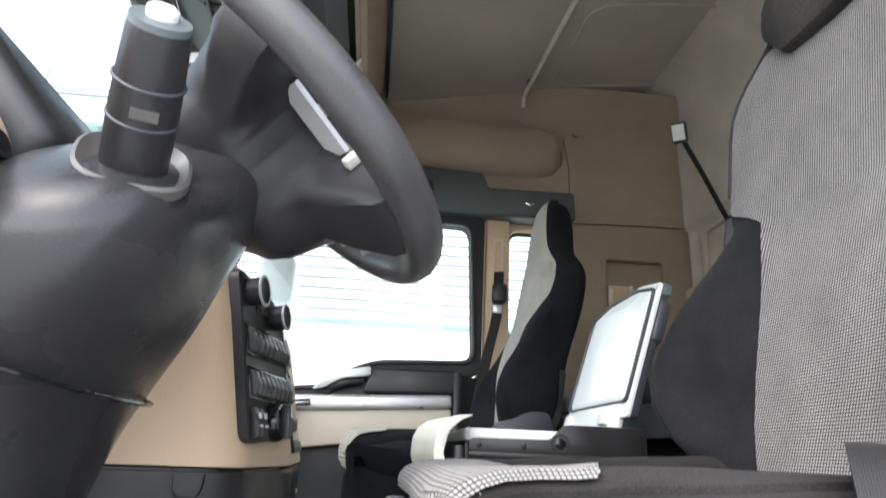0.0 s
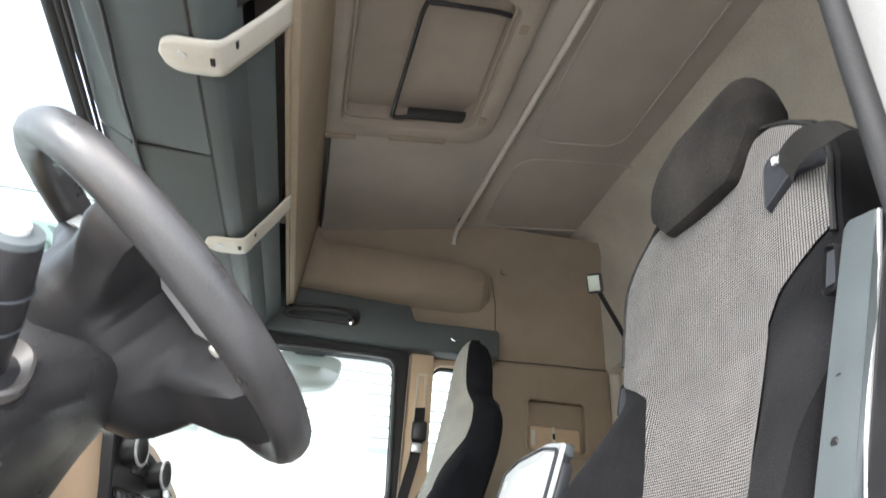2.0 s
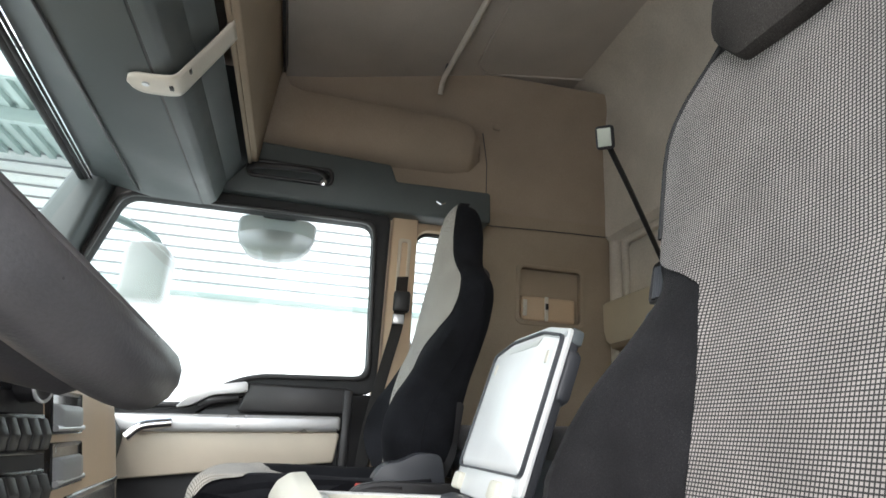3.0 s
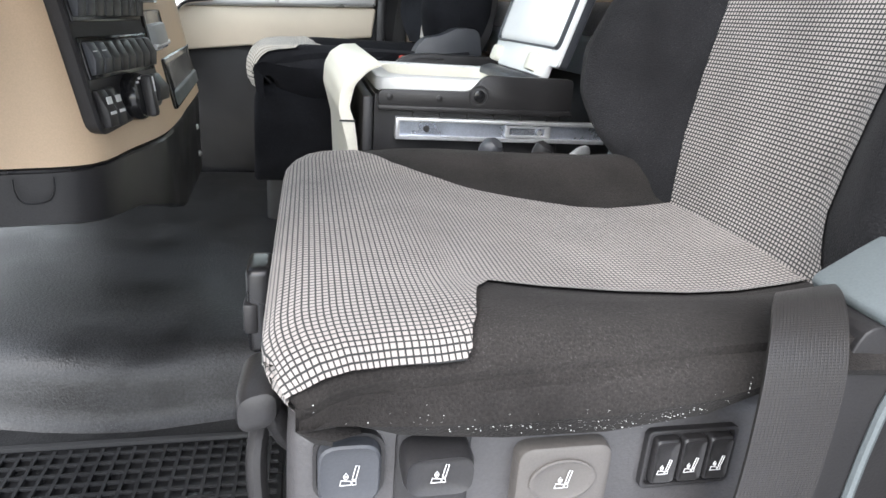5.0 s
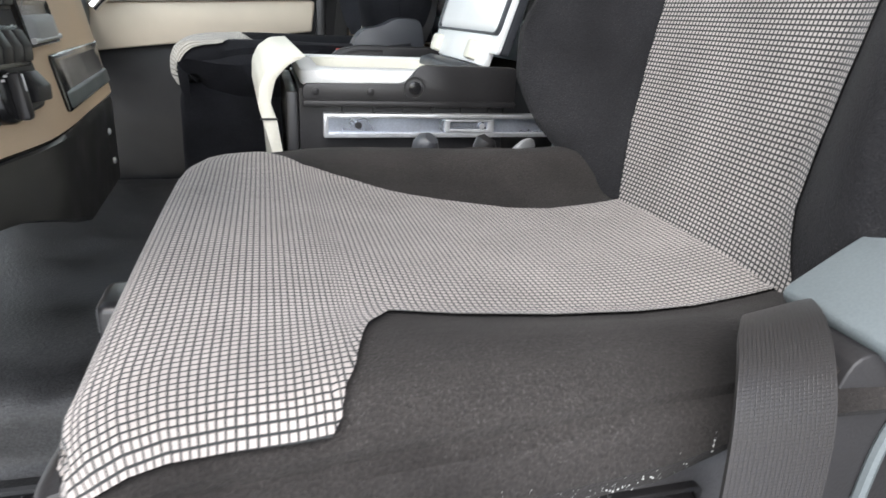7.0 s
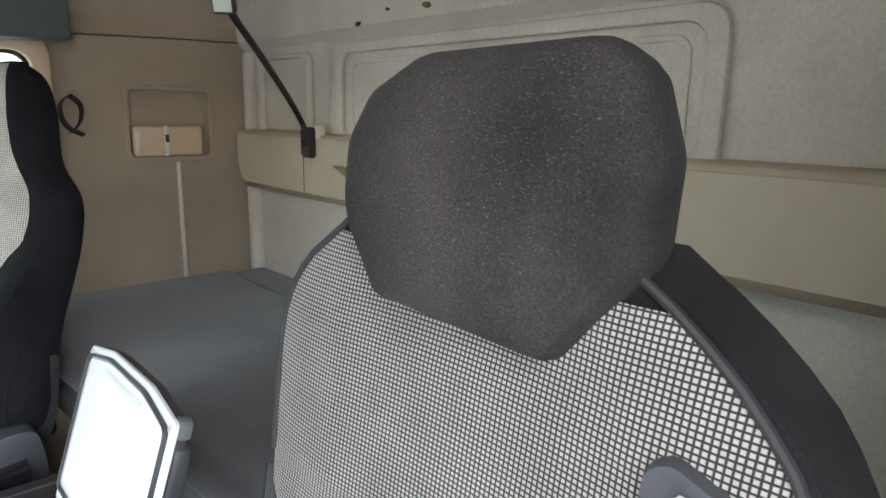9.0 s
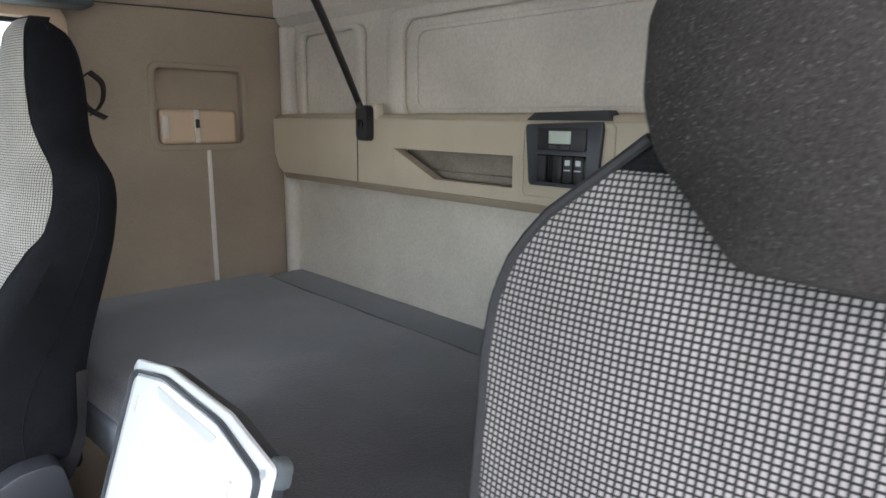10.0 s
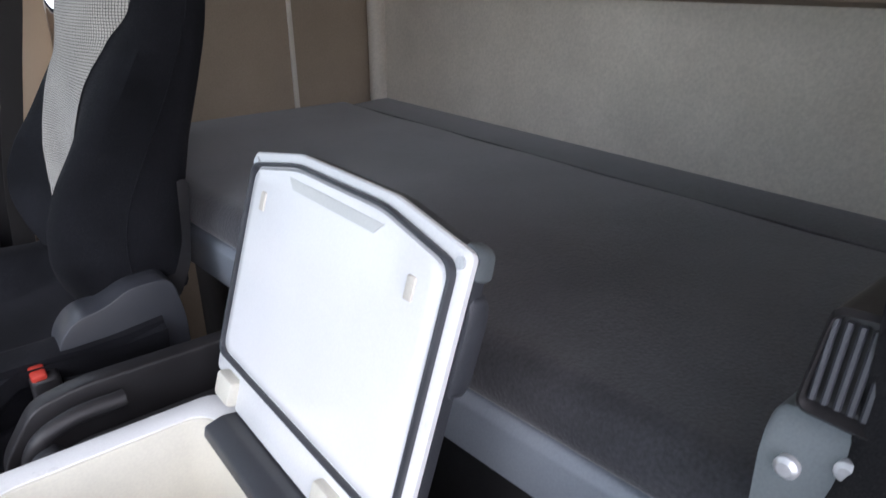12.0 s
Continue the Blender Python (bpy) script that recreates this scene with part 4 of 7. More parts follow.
def dress_driver_seat(seat, put, upper, panel):
    """Controls, belt, brackets and levers of the driver's seat."""
    fz = 0.052

    def control(bm, u0, u1, v0, v1, r, depth, dish=0.0):
        loop = rounded_loop([(u0, v0), (u1, v0), (u1, v1), (u0, v1)], r, 5)
        place = lambda u, v, d: (u, fz - d, v + 0.018)
        pillow(bm, loop, place, [(0.45, depth - dish), (0.75, depth - dish * 0.6), (0.9, depth), (0.97, depth - 0.001), (1.0, depth - 0.004), (1.0, -0.002)])
        return bm

    def icon(parent, u, v, s, tilt=0.0):
        """White seat pictogram: cushion, backrest and an arrow."""
        bm = bmn()
        s *= 0.85
        v += 0.018
        y0 = fz - tilt - 0.0006
        for shape in ([(-0.55, -0.48), (0.08, -0.48), (0.08, -0.22), (-0.48, -0.12)], [(0.15, -0.12), (0.36, -0.12), (0.56, 0.82), (0.36, 0.86)], [(0.14, -0.48), (0.37, -0.48), (0.37, -0.22), (0.14, -0.22)],
                      [(-0.34, 0.16), (-0.06, 0.16), (-0.20, 0.38)], [(-0.34, 0.08), (-0.06, 0.08), (-0.20, -0.12)]):
            tube(bm, [(u + p * s, y0, v + q * s) for p, q in shape + shape[:1]], 0.00026, 5)
        put("pictogram", bm, WHITEMARK, parent)

    # first knob in a shallow well
    rim = ring(bmn(), rounded(0.2795, 0.3185, 0.442, 0.486, 0.012), rounded(0.2815, 0.3165, 0.444, 0.484, 0.011), "y", fz - 0.003, fz + 0.002)
    put("well_rim", rim, BLACK, panel)
    k1 = put("push_knob", control(bmn(), 0.282, 0.316, 0.4265, 0.4655, 0.011, 0.010, 0.002), GREY, panel, "charcoal push knob")
    icon(k1, 0.299, 0.444, 0.011, 0.0085)
    # second: a pull lever on a black plate that paints its recess's shade
    put("niche", control(bmn(), 0.324, 0.368, 0.400, 0.468, 0.008, 0.002), BLACK, panel)
    bm = bmn()
    pillow(bm, rounded_loop([(0.3265, 0.438), (0.3655, 0.438), (0.3655, 0.464), (0.3265, 0.464)], 0.010, 5), lambda u, v, d: (u, fz - d, v + 0.018),
           [(0.4, 0.019), (0.75, 0.020), (0.92, 0.022), (1.0, 0.016), (1.0, -0.002)])
    k2 = put("pull_lever", bm, BLACK, panel, "black pull lever")
    icon(k2, 0.346, 0.450, 0.010, 0.0195)
    # third: wide warm grey paddle
    k3 = put("paddle", control(bmn(), 0.3935, 0.4515, 0.398, 0.4545, 0.010, 0.010), OLIVEGREY, panel, "warm grey paddle")
    bm = bmn()
    pillow(bm, [(0.4215 + 0.0205 * math.cos(a), 0.432 + 0.0145 * math.sin(a)) for a in (2 * math.pi * k / 28 for k in range(28))], lambda u, v, d: (u, fz - d, v + 0.018),
           [(0.3, 0.0102), (0.8, 0.0106), (0.93, 0.0116), (1.0, 0.0112), (1.0, 0.008)])
    put("thumb_dish", bm, OLIVEGREY, k3)
    icon(k3, 0.4215, 0.4315, 0.0105, 0.0108)
    # three switches
    rim = ring(bmn(), rounded(0.476, 0.537, 0.432, 0.474, 0.004), rounded(0.479, 0.534, 0.435, 0.471, 0.003), "y", fz - 0.004, fz + 0.002, 0.001)
    put("switch_frame", rim, BLACK, panel)
    put("switch_well", control(bmn(), 0.478, 0.535, 0.416, 0.454, 0.003, 0.0015), BLACK, panel)
    for k in range(3):
        u = 0.4810 + 0.0180 * k
        sw = put("rocker_switch", control(bmn(), u, u + 0.0160, 0.419, 0.451, 0.003, 0.007, 0.002), BLACK, panel)
        icon(sw, u + 0.008, 0.430, 0.009, 0.0058)
    # recliner cover
    bm = bmn()
    prism(bm, rounded_loop([(0.592, 0.40), (0.78, 0.38), (0.78, 0.545), (0.64, 0.538), (0.600, 0.545), (0.590, 0.52)], 0.02), "y", 0.040, 0.084, 0.010, 3)
    cover = put("recliner_cover", bm, BLACK, plabel="black recliner cover with a raised edge")
    bm = bmn()
    prism(bm, rounded_loop([(0.604, 0.549), (0.640, 0.572), (0.70, 0.606), (0.77, 0.615), (0.79, 0.53), (0.655, 0.520), (0.622, 0.533)], 0.010), "y", 0.034, 0.088, 0.008, 3)
    put("cover_cap", bm, BLUEGREY, cover, "blue-grey recliner cap")
    put("cover_edge", tube(bmn(), smooth_path([(0.648, 0.038, 0.524), (0.630, 0.038, 0.50), (0.624, 0.038, 0.46), (0.622, 0.038, 0.41)]), 0.0035, 8), BLUEGREY, cover)
    # front levers
    bm = bmn()
    tube(bm, smooth_path([(0.292, 0.13, 0.405), (0.276, 0.112, 0.418), (0.262, 0.100, 0.442), (0.254, 0.094, 0.472)]), [0.006] * 12 + [0.0075] * 8 + [0.008] * 5, 12)
    put("front_lever", bm, BLACK, plabel="black front lever")
    bm = bmn()
    pillow(bm, rounded(0.235, 0.262, 0.462, 0.491, 0.010, 4), lambda u, v, d: (u, 0.088 - d, v + 0.25 * (u - 0.25)), [(0.4, 0.012), (0.8, 0.010), (0.97, 0.004), (1.0, -0.006), (0.9, -0.026)])
    put("lever_knob", bm, BLACK, plabel="glossy black lever knob")
    bm = bmn()
    box(bm, 0.2285, 0.250, 0.198, 0.232, 0.424, 0.500, 0.006, seg=3)
    grip = put("front_grip", bm, GLOSS)
    put("grip_button", box(bmn(), 0.226, 0.238, 0.196, 0.212, 0.444, 0.471, 0.003), BLACK, grip)
    bm = bmn()
    tube(bm, smooth_path([(0.30, 0.10, 0.33), (0.255, 0.10, 0.34), (0.244, 0.105, 0.39), (0.246, 0.12, 0.43), (0.265, 0.16, 0.435), (0.268, 0.36, 0.43), (0.262, 0.40, 0.39), (0.30, 0.40, 0.34)]), 0.007, 10)
    put("slide_bar", bm, BLACK, plabel="black slide release bar")
    # folded armrests' brackets on both flanks of the backrest
    lean = soft_table([(0.50, 0.008), (0.70, 0.012), (0.88, 0.010), (0.96, 0.014), (1.0, 0.016)])
    for s in (-1, 1):
        def fl(u, v, d, s=s):
            if s > 0:
                return (BACK_X(v) + 0.026 - d, BACK_FAR(v) + u, v)
            return (BACK_X(v) - 0.004 - d, BACK_NEAR(v) - lean(v) - u, v)
        bm = bmn()
        if s > 0:
            loop = [(-0.024, 0.50), (0.066, 0.50), (0.034, 0.892), (-0.020, 0.898)]
        else:
            loop = [(0.0, 0.50), (0.046, 0.50), (0.050, 0.965), (0.006, 0.972)]
        pillow(bm, rounded_loop(loop, 0.008), fl, [(0.9, 0.013), (0.97, 0.012), (1.0, 0.008), (1.0, -0.04)])
        br = upper("bracket_plate", bm, BLUEGREY, seat, "blue-grey armrest bracket")
        if s < 0:
            upper("plate_edge", tube(bmn(), [fl(0.048 + 0.004 * k / 8, 0.52 + 0.44 * k / 8, 0.010) for k in range(9)], 0.0028, 8), SILVER, br, "bright plate edge")
            bm = bmn()
            pillow(bm, rounded_loop([(0.0525, 0.50), (0.080, 0.50), (0.084, 0.93), (0.0545, 0.94)], 0.006), fl, [(0.9, 0.009), (0.97, 0.008), (1.0, 0.004), (1.0, -0.04)])
            upper("outer_flank", bm, BLACK, br, "black outer flank")
        u0, u1, v0, v1 = (-0.018, 0.026, 0.896, 0.954) if s > 0 else (-0.018, 0.006, 0.898, 0.950)
        bolts = ((-0.008, 0.878), (0.017, 0.866)) if s > 0 else ((0.022, 0.800), (0.022, 0.740))
        for u, v in bolts:
            upper("bolt", lathe(bmn(), [(0.0065, 0), (0.0065, 0.004), (0.004, 0.006)], Matrix.Translation(fl(u, v, 0.012)) @ pose(0, 0, 0, 0, -90), 14), STEEL if s > 0 else BLACK, br, "bright bolt head" if s > 0 else "")
        bm = bmn()
        pillow(bm, rounded_loop([(u0, v0), (u1, v0), (u1 - 0.004, v1), (u0 + 0.004, v1 + 0.004)], 0.008), fl, [(0.82, 0.010), (0.9, 0.018), (1.0, 0.015), (1.0, -0.04)])
        arm = upper("hinge_block", bm, BLACK, seat, "ribbed black armrest hinge")
        n = 6 if s > 0 else 4
        for k in range(n):
            u = u0 + 0.007 + (u1 - u0 - 0.014) * k / (n - 1)
            upper("rib", tube(bmn(), [fl(u, v0 + 0.008, 0.014), fl(u, v1 - 0.006, 0.014)], 0.0019, 6), GREY, arm)
    # belt: from the shoulder slot outside the seat, down to the anchor
    b = thing("seat_belt", turn_driver(0.52, 0.0, 0.42), "black woven seat belt hanging over the seat edge", "belt")
    bm = bmn()
    path = [((0.806, 0.13, 1.098), (0, 0.35, 1)), ((0.788, 0.10, 1.094), (0, 0.35, 1)), ((0.768, 0.04, 1.076), (0.1, 0.35, 1)), ((0.765, -0.02, 1.03), (0.5, 0.6, 0.6)),
            ((0.775, -0.045, 0.85), (1, 0.3, 0.1)), ((0.775, -0.05, 0.66), (1, 0.2, 0.0)), ((0.74, -0.02, 0.54), (1, 0.1, 0.0)), ((0.70, 0.04, 0.50), (1, 0.1, 0))]
    cs, ws = smooth_path([p[0] for p in path], 6), smooth_path([p[1] for p in path], 6)
    ribbon(bm, list(zip(cs, ws)), 0.046, 0.0016)
    part("shoulder_strap", bm, WEB, b)
    bm = bmn()
    path = [((0.612, 0.098, 0.540), (1, 0.35, 0)), ((0.586, 0.074, 0.553), (1, 0.2, 0)), ((0.562, 0.046, 0.559), (1, 0.1, 0)), ((0.547, 0.024, 0.550), (1, 0.05, -0.02)), ((0.541, 0.012, 0.524), (1, 0, -0.03)),
            ((0.540, 0.009, 0.475), (1, 0, -0.03)), ((0.540, 0.011, 0.420), (1, 0, -0.05)), ((0.540, 0.015, 0.33), (1, 0, -0.08))]
    cs, ws = smooth_path([p[0] for p in path], 6), smooth_path([p[1] for p in path], 6)
    ribbon(bm, list(zip(cs, ws)), 0.0515, 0.0016)
    part("lap_strap", bm, WEB, b)


def turn_driver(x, y, z):
    return Vector((x, y, z))


def turn_passenger(x, y, z):
    return Vector((x - 0.072, 2.070 - y, z + 0.035 + 0.028 * sstep(0.75, 0.48, z)))


seat, put, upper, back, cushion, panel = build_seat("driver_seat", "driver seat in black velour and check cloth", turn_driver)
dress_driver_seat(seat, put, upper, panel)
seat2, put2, upper2, back2, cushion2, panel2 = build_seat("passenger_seat", "passenger seat in black velour and pale cloth beside the door", turn_passenger, 0.94)
part("recliner_cover", prism(bmn(), rounded_loop([(0.548, 0.50), (0.553, 0.606), (0.580, 0.640), (0.622, 0.646), (0.660, 0.668), (0.722, 0.668), (0.735, 0.60), (0.735, 0.50)], 0.022), "y", 1.478, 1.545, 0.014, 3), GREY, seat2, "charcoal recliner cover")
part("rear_shell", prism(bmn(), rounded_loop([(0.690, 0.60), (0.745, 0.60), (0.772, 0.66), (0.790, 0.80), (0.760, 0.80), (0.715, 0.66)], 0.015), "y", 1.535, 1.99, 0.012, 3), BLACK, seat2, "black lower rear shell")


# ---- overhead shelf, roof hatch, rail ----
def build_overhead():
    y0, y1 = -0.06, 2.07
    s = thing("overhead_shelf", (-0.1, 1.0, 1.44), "slate grey overhead locker shelf above the windscreen", "shelf")
    under = [(-0.300, 1.475), (-0.205, 1.436), (-0.034, 1.430), (-0.034, 1.465), (-0.205, 1.48), (-0.300, 1.52)]
    bm = bmn()
    for a, b in ((y0, 0.812), (0.819, y1)):
        prism(bm, under, "y", a, b, 0.004)
    for v in bm.verts:
        if v.co.x < -0.25:
            v.co.x += 0.072 - 0.085 * (v.co.y - 0.19)
    part("under_panel", bm, TEAL, s)
    nose = [(-0.030, 1.431), (-0.004, 1.437), (0.010, 1.450), (0.024, 1.485), (0.036, 1.530), (-0.02, 1.54), (-0.030, 1.50)]
    part("front_roll", prism(bmn(), nose, "y", y0, y1, 0.004, 2), TEAL, s)
    part("locker_back", prism(bmn(), [(-0.31, 1.53), (-0.02, 1.50), (0.01, 1.53), (-0.05, 1.60), (-0.05, 1.98), (-0.31, 1.98)], "y", y0, y1), BLACK, s)
    part("locker_lip", prism(bmn(), [(0.032, 1.522), (0.080, 1.590), (0.076, 1.598), (0.024, 1.532)], "y", 0.55, y1, 0.002), TEAL, s)
    part("tan_fascia", prism(bmn(), [(0.104, 1.612), (0.128, 1.615), (0.170, 2.03), (0.140, 2.03)], "y", y0, y1, 0.004), BEIGE, s, "tan fascia up to the roof")
    part("fascia_edge", prism(bmn(), [(0.096, 1.604), (0.108, 1.606), (0.112, 1.625), (0.098, 1.622)], "y", y0, y1, 0.002), BEIGE, s)
    part("roof_gap", prism(bmn(), [(0.172, 1.99), (0.182, 1.99), (0.186, 2.04), (0.172, 2.04)], "y", y0, y1), BLACK, s)
    part("end_cheek", prism(bmn(), [(-0.30, 1.48), (-0.01, 1.442), (0.030, 1.53), (0.10, 1.62), (0.13, 1.98), (-0.30, 1.98)], "y", y1, y1 + 0.02), TEAL, s)
    for y in (0.26, 1.02, 1.70):
        part("slot", box(bmn(), 0.118, 0.131, y, y + 0.035, 1.72, 1.738, 0.002), BLACK, s, "dark catch slot")
    bm = bmn()
    tube(bm, smooth_path([(-0.148, y0, 1.427), (-0.172, 0.45, 1.427), (-0.192, 0.78, 1.428), (-0.235, 2.03, 1.44)]), 0.0045, 8)
    part("blind_rod", bm, BLACK, s)
    bm = bmn()
    tube(bm, [(-0.158, 0.22, 1.426), (-0.164, 0.32, 1.426)], 0.008, 10)
    part("rod_sleeve", bm, GREY, s)
    # pale straps round the front roll
    prof = [(-0.092, 1.4265), (-0.05, 1.4255), (0.000, 1.4285), (0.017, 1.439), (0.034, 1.473), (0.066, 1.533), (0.112, 1.617)]
    for y in (0.498, 1.235):
        rows = []
        pts = smooth_path([(x, 0, z) for x, z in prof], 6)
        for k, p in enumerate(pts):
            f = k / (len(pts) - 1)
            end = math.sqrt(max(0.0, 1 - max(0, 1 - f / 0.16) ** 2))
            w = 0.044 * (0.06 + 0.94 * end) * (1 - 0.12 * sstep(0.3, 1, f))
            rows.append([(p.x, y + 0.022 * sstep(0.35, 1.0, f) + w * t, p.z) for t in (-1, -0.6, 0, 0.6, 1)])
        bm = bmn()
        sheet(bm, rows)
        st = part("strap", bm, IVORY, s, "ivory plastic strap")
        so = st.modifiers.new("thickness", "SOLIDIFY")
        so.thickness, so.offset = 0.005, 0
        bm = bmn()
        lathe(bm, [(0.008, -0.003), (0.008, 0.001)], pose(-0.052, y - 0.004, 1.4225))
        part("screw", bm, STEEL, st)
        for x, z, dy in ((0.001, 1.4285, 0.006), (0.034, 1.472, -0.004)):
            part("clip_slot", box(bmn(), x - 0.005, x + 0.004, y + dy - 0.009, y + dy + 0.009, z - 0.006, z + 0.003, 0.002), BLACK, st)
    # instruments in the bay over the driver
    bay = [(0.026, 1.512), (0.031, 1.509), (0.100, 1.612), (0.094, 1.618)]
    r = part("radio_panel", prism(bmn(), bay, "y", y0, 0.445, 0.001), BLACK, s, "black radio and tachograph panel")
    d = Vector((0.069, 0, 0.103)).normalized()
    nrm = Vector((d.z, 0, -d.x))
    def onbay(u0, u1, ya, yb, h):
        o = Vector((0.0285, -0.075, 1.5105))
        c = bmn()
        box(c, u0, u1, ya, yb, -0.001, h, 0.0015)
        m = Matrix((( d.x, 0, nrm.x, o.x), (0, 1, 0, o.y), (d.z, 0, nrm.z, o.z), (0, 0, 0, 1)))
        bmesh.ops.transform(c, matrix=m, verts=c.verts)
        return c
    part("card_reader", onbay(0.008, 0.055, 0.345, 0.495, 0.004), GLOSS, r)
    part("red_label", onbay(0.020, 0.028, 0.365, 0.420, 0.007), RED, r, "red label")
    part("paper_card", onbay(0.030, 0.038, 0.425, 0.470, 0.009), PAPER, r, "white paper card")
    part("blank", onbay(0.060, 0.108, 0.345, 0.495, 0.003), GREY, r)
    for k in range(3):
        part("blank", onbay(0.008 + 0.034 * k, 0.040 + 0.034 * k, 0.265, 0.335, 0.004), BLACK, r)
    part("radio", onbay(0.008, 0.075, 0.02, 0.255, 0.006), GLOSS, r)
    part("radio_flap", onbay(0.080, 0.108, 0.02, 0.255, 0.008), BLACK, r)
    for u, y in ((0.062, 0.245), (0.085, 0.262), (0.098, 0.245)):
        part("screw", onbay(u, u + 0.006, y, y + 0.006, 0.010), STEEL, r)
    # handset cord
    bm = bmn()
    pts = [(0.085 + 0.006 * math.cos(k * 0.9), 0.10 + 0.002 * k, 1.588 - 0.012 + 0.006 * math.sin(k * 0.9)) for k in range(60)]
    tube(bm, pts, 0.002, 6)
    part("coiled_cord", bm, BLACK, r)
    # cross line of the lower panel and the locker lip
    part("joint", box(bmn(), -0.205, -0.034, 0.8125, 0.8185, 1.431, 1.445, 0), BLACK, s)
    part("long_joint", box(bmn(), -0.0345, -0.0295, y0, y1, 1.4325, 1.450, 0), BLACK, s)

    # curtain rail
    rail = thing("curtain_rail", (0.83, 1.1, 2.05), "pale grey metal curtain rail under the ceiling", "rail")
    bm = bmn()
    a, b = Vector((0.90, -0.02, roof(0.9) - 0.030)), Vector((0.785, 2.05, roof(0.785) - 0.028))
    tube(bm, [a, a.lerp(b, 0.5), b, b + Vector((-0.002, 0.035, -0.012)), b + Vector((-0.003, 0.05, -0.05))], 0.0105, 12)
    part("bar", bm, IVORY, rail)
    for f in (0.02, 0.98):
        p = a.lerp(b, f)
        part("bracket", box(bmn(), p.x - 0.008, p.x + 0.008, p.y - 0.015, p.y + 0.015, p.z, p.z + 0.034, 0.002), GREY, rail)

    # roof hatch
    h = thing("roof_hatch", (0.45, 1.0, 2.04), "closed beige roof hatch with a black handle bar", "hatch")
    def lift(bm):
        for v in bm.verts:
            v.co.y -= 0.025
            v.co.z += roof(v.co.x) - 2.045
        return bm
    bm = bmn()
    outer = rounded_loop([(0.155, 0.70), (0.30, 0.70), (0.33, 0.60), (0.72, 0.60), (0.745, 0.66), (0.745, 1.34), (0.68, 1.43), (0.155, 1.43)], 0.03, 5)
    inner = rounded_loop([(0.215, 0.775), (0.31, 0.775), (0.33, 0.770), (0.62, 0.770), (0.672, 0.80), (0.672, 1.29), (0.63, 1.355), (0.215, 1.355)], 0.04, 5)
    ring(bm, outer, inner, "z", 2.004, 2.110, 0.022)
    part("frame", lift(bm), HATCH, h)
    bm = bmn()
    mid = [(u * 0.955 + 0.045 * 0.443, v * 0.965 + 0.035 * 1.06) for u, v in inner]
    ring(bm, inner, mid, "z", 2.034, 2.100, 0.005)
    part("inner_lip", lift(bm), HATCH, h)
    part("lid", lift(prism(bmn(), inner, "z", 2.088, 2.108)), HATCH, h, "fabric-covered hatch lid")
    bm = bmn()
    tube(bm, smooth_path([(0.655, 0.838, 2.030), (0.60, 0.824, 2.024), (0.52, 0.818, 2.020), (0.43, 0.816, 2.020), (0.405, 0.835, 2.022), (0.395, 1.0, 2.026), (0.382, 1.28, 2.028), (0.385, 1.325, 2.030), (0.43, 1.33, 2.034), (0.62, 1.30, 2.044)], 6), 0.0075, 10)
    part("handle_bar", lift(bm), BLACK, h, "black handle bar")
    part("catch", lift(box(bmn(), 0.43, 0.635, 1.295, 1.345, 2.034, 2.054, 0.006)), BLACK, h)
    for c in ((0.43, 0.64, 0.635, 0.695), (0.385, 0.585, 1.395, 1.425)):
        bm = bmn()
        ring(bm, rounded(*c, 0.006), rounded(c[0] + 0.003, c[1] - 0.003, c[2] + 0.003, c[3] - 0.003, 0.004), "z", 2.0015, 2.006)
        part("blanking_plate", lift(bm), BEIGE, h)
    for x, y in ((0.70, 0.86), (0.69, 1.28)):
        part("stop_clip", lift(box(bmn(), x - 0.012, x + 0.012, y - 0.016, y + 0.016, 2.000, 2.014, 0.003)), BEIGE, h)
    for y in (0.705, 1.425):
        part("hinge_arm", lift(box(bmn(), 0.15, 0.27, y - 0.010, y + 0.010, 1.998, 2.014, 0.004)), BEIGE, h)


# ---- dashboard ----
DIR, OUT, LEAN = Vector((0.180, 0.984, 0)), Vector((0.976, -0.178, 0.12)), 0.19
A0 = Vector((0.047, 0.550, 0))


def dp(u, v, w):
    """A point of the switch panel: along it, up, and out towards the driver."""
    z = 0.552 + (v - 0.548) * 1.28
    p = A0 + DIR * (u * 1.30) + OUT * (w * 1.3)
    return Vector((p.x - LEAN * (z - 0.552), p.y, z))


def knob_frame(u, v):
    """Axes of a round control on the panel, standing out from it."""
    up = OUT.cross(DIR)
    return Matrix.Translation(dp(u, v, 0.002)) @ Matrix(((DIR.x, up.x, OUT.x, 0), (DIR.y, up.y, OUT.y, 0), (DIR.z, up.z, OUT.z, 0), (0, 0, 0, 1))) @ Matrix.Scale(1.3, 4)


def on_panel(bm):
    for v in bm.verts:
        v.co = dp(v.co.x, v.co.z, -v.co.y)
    return bm


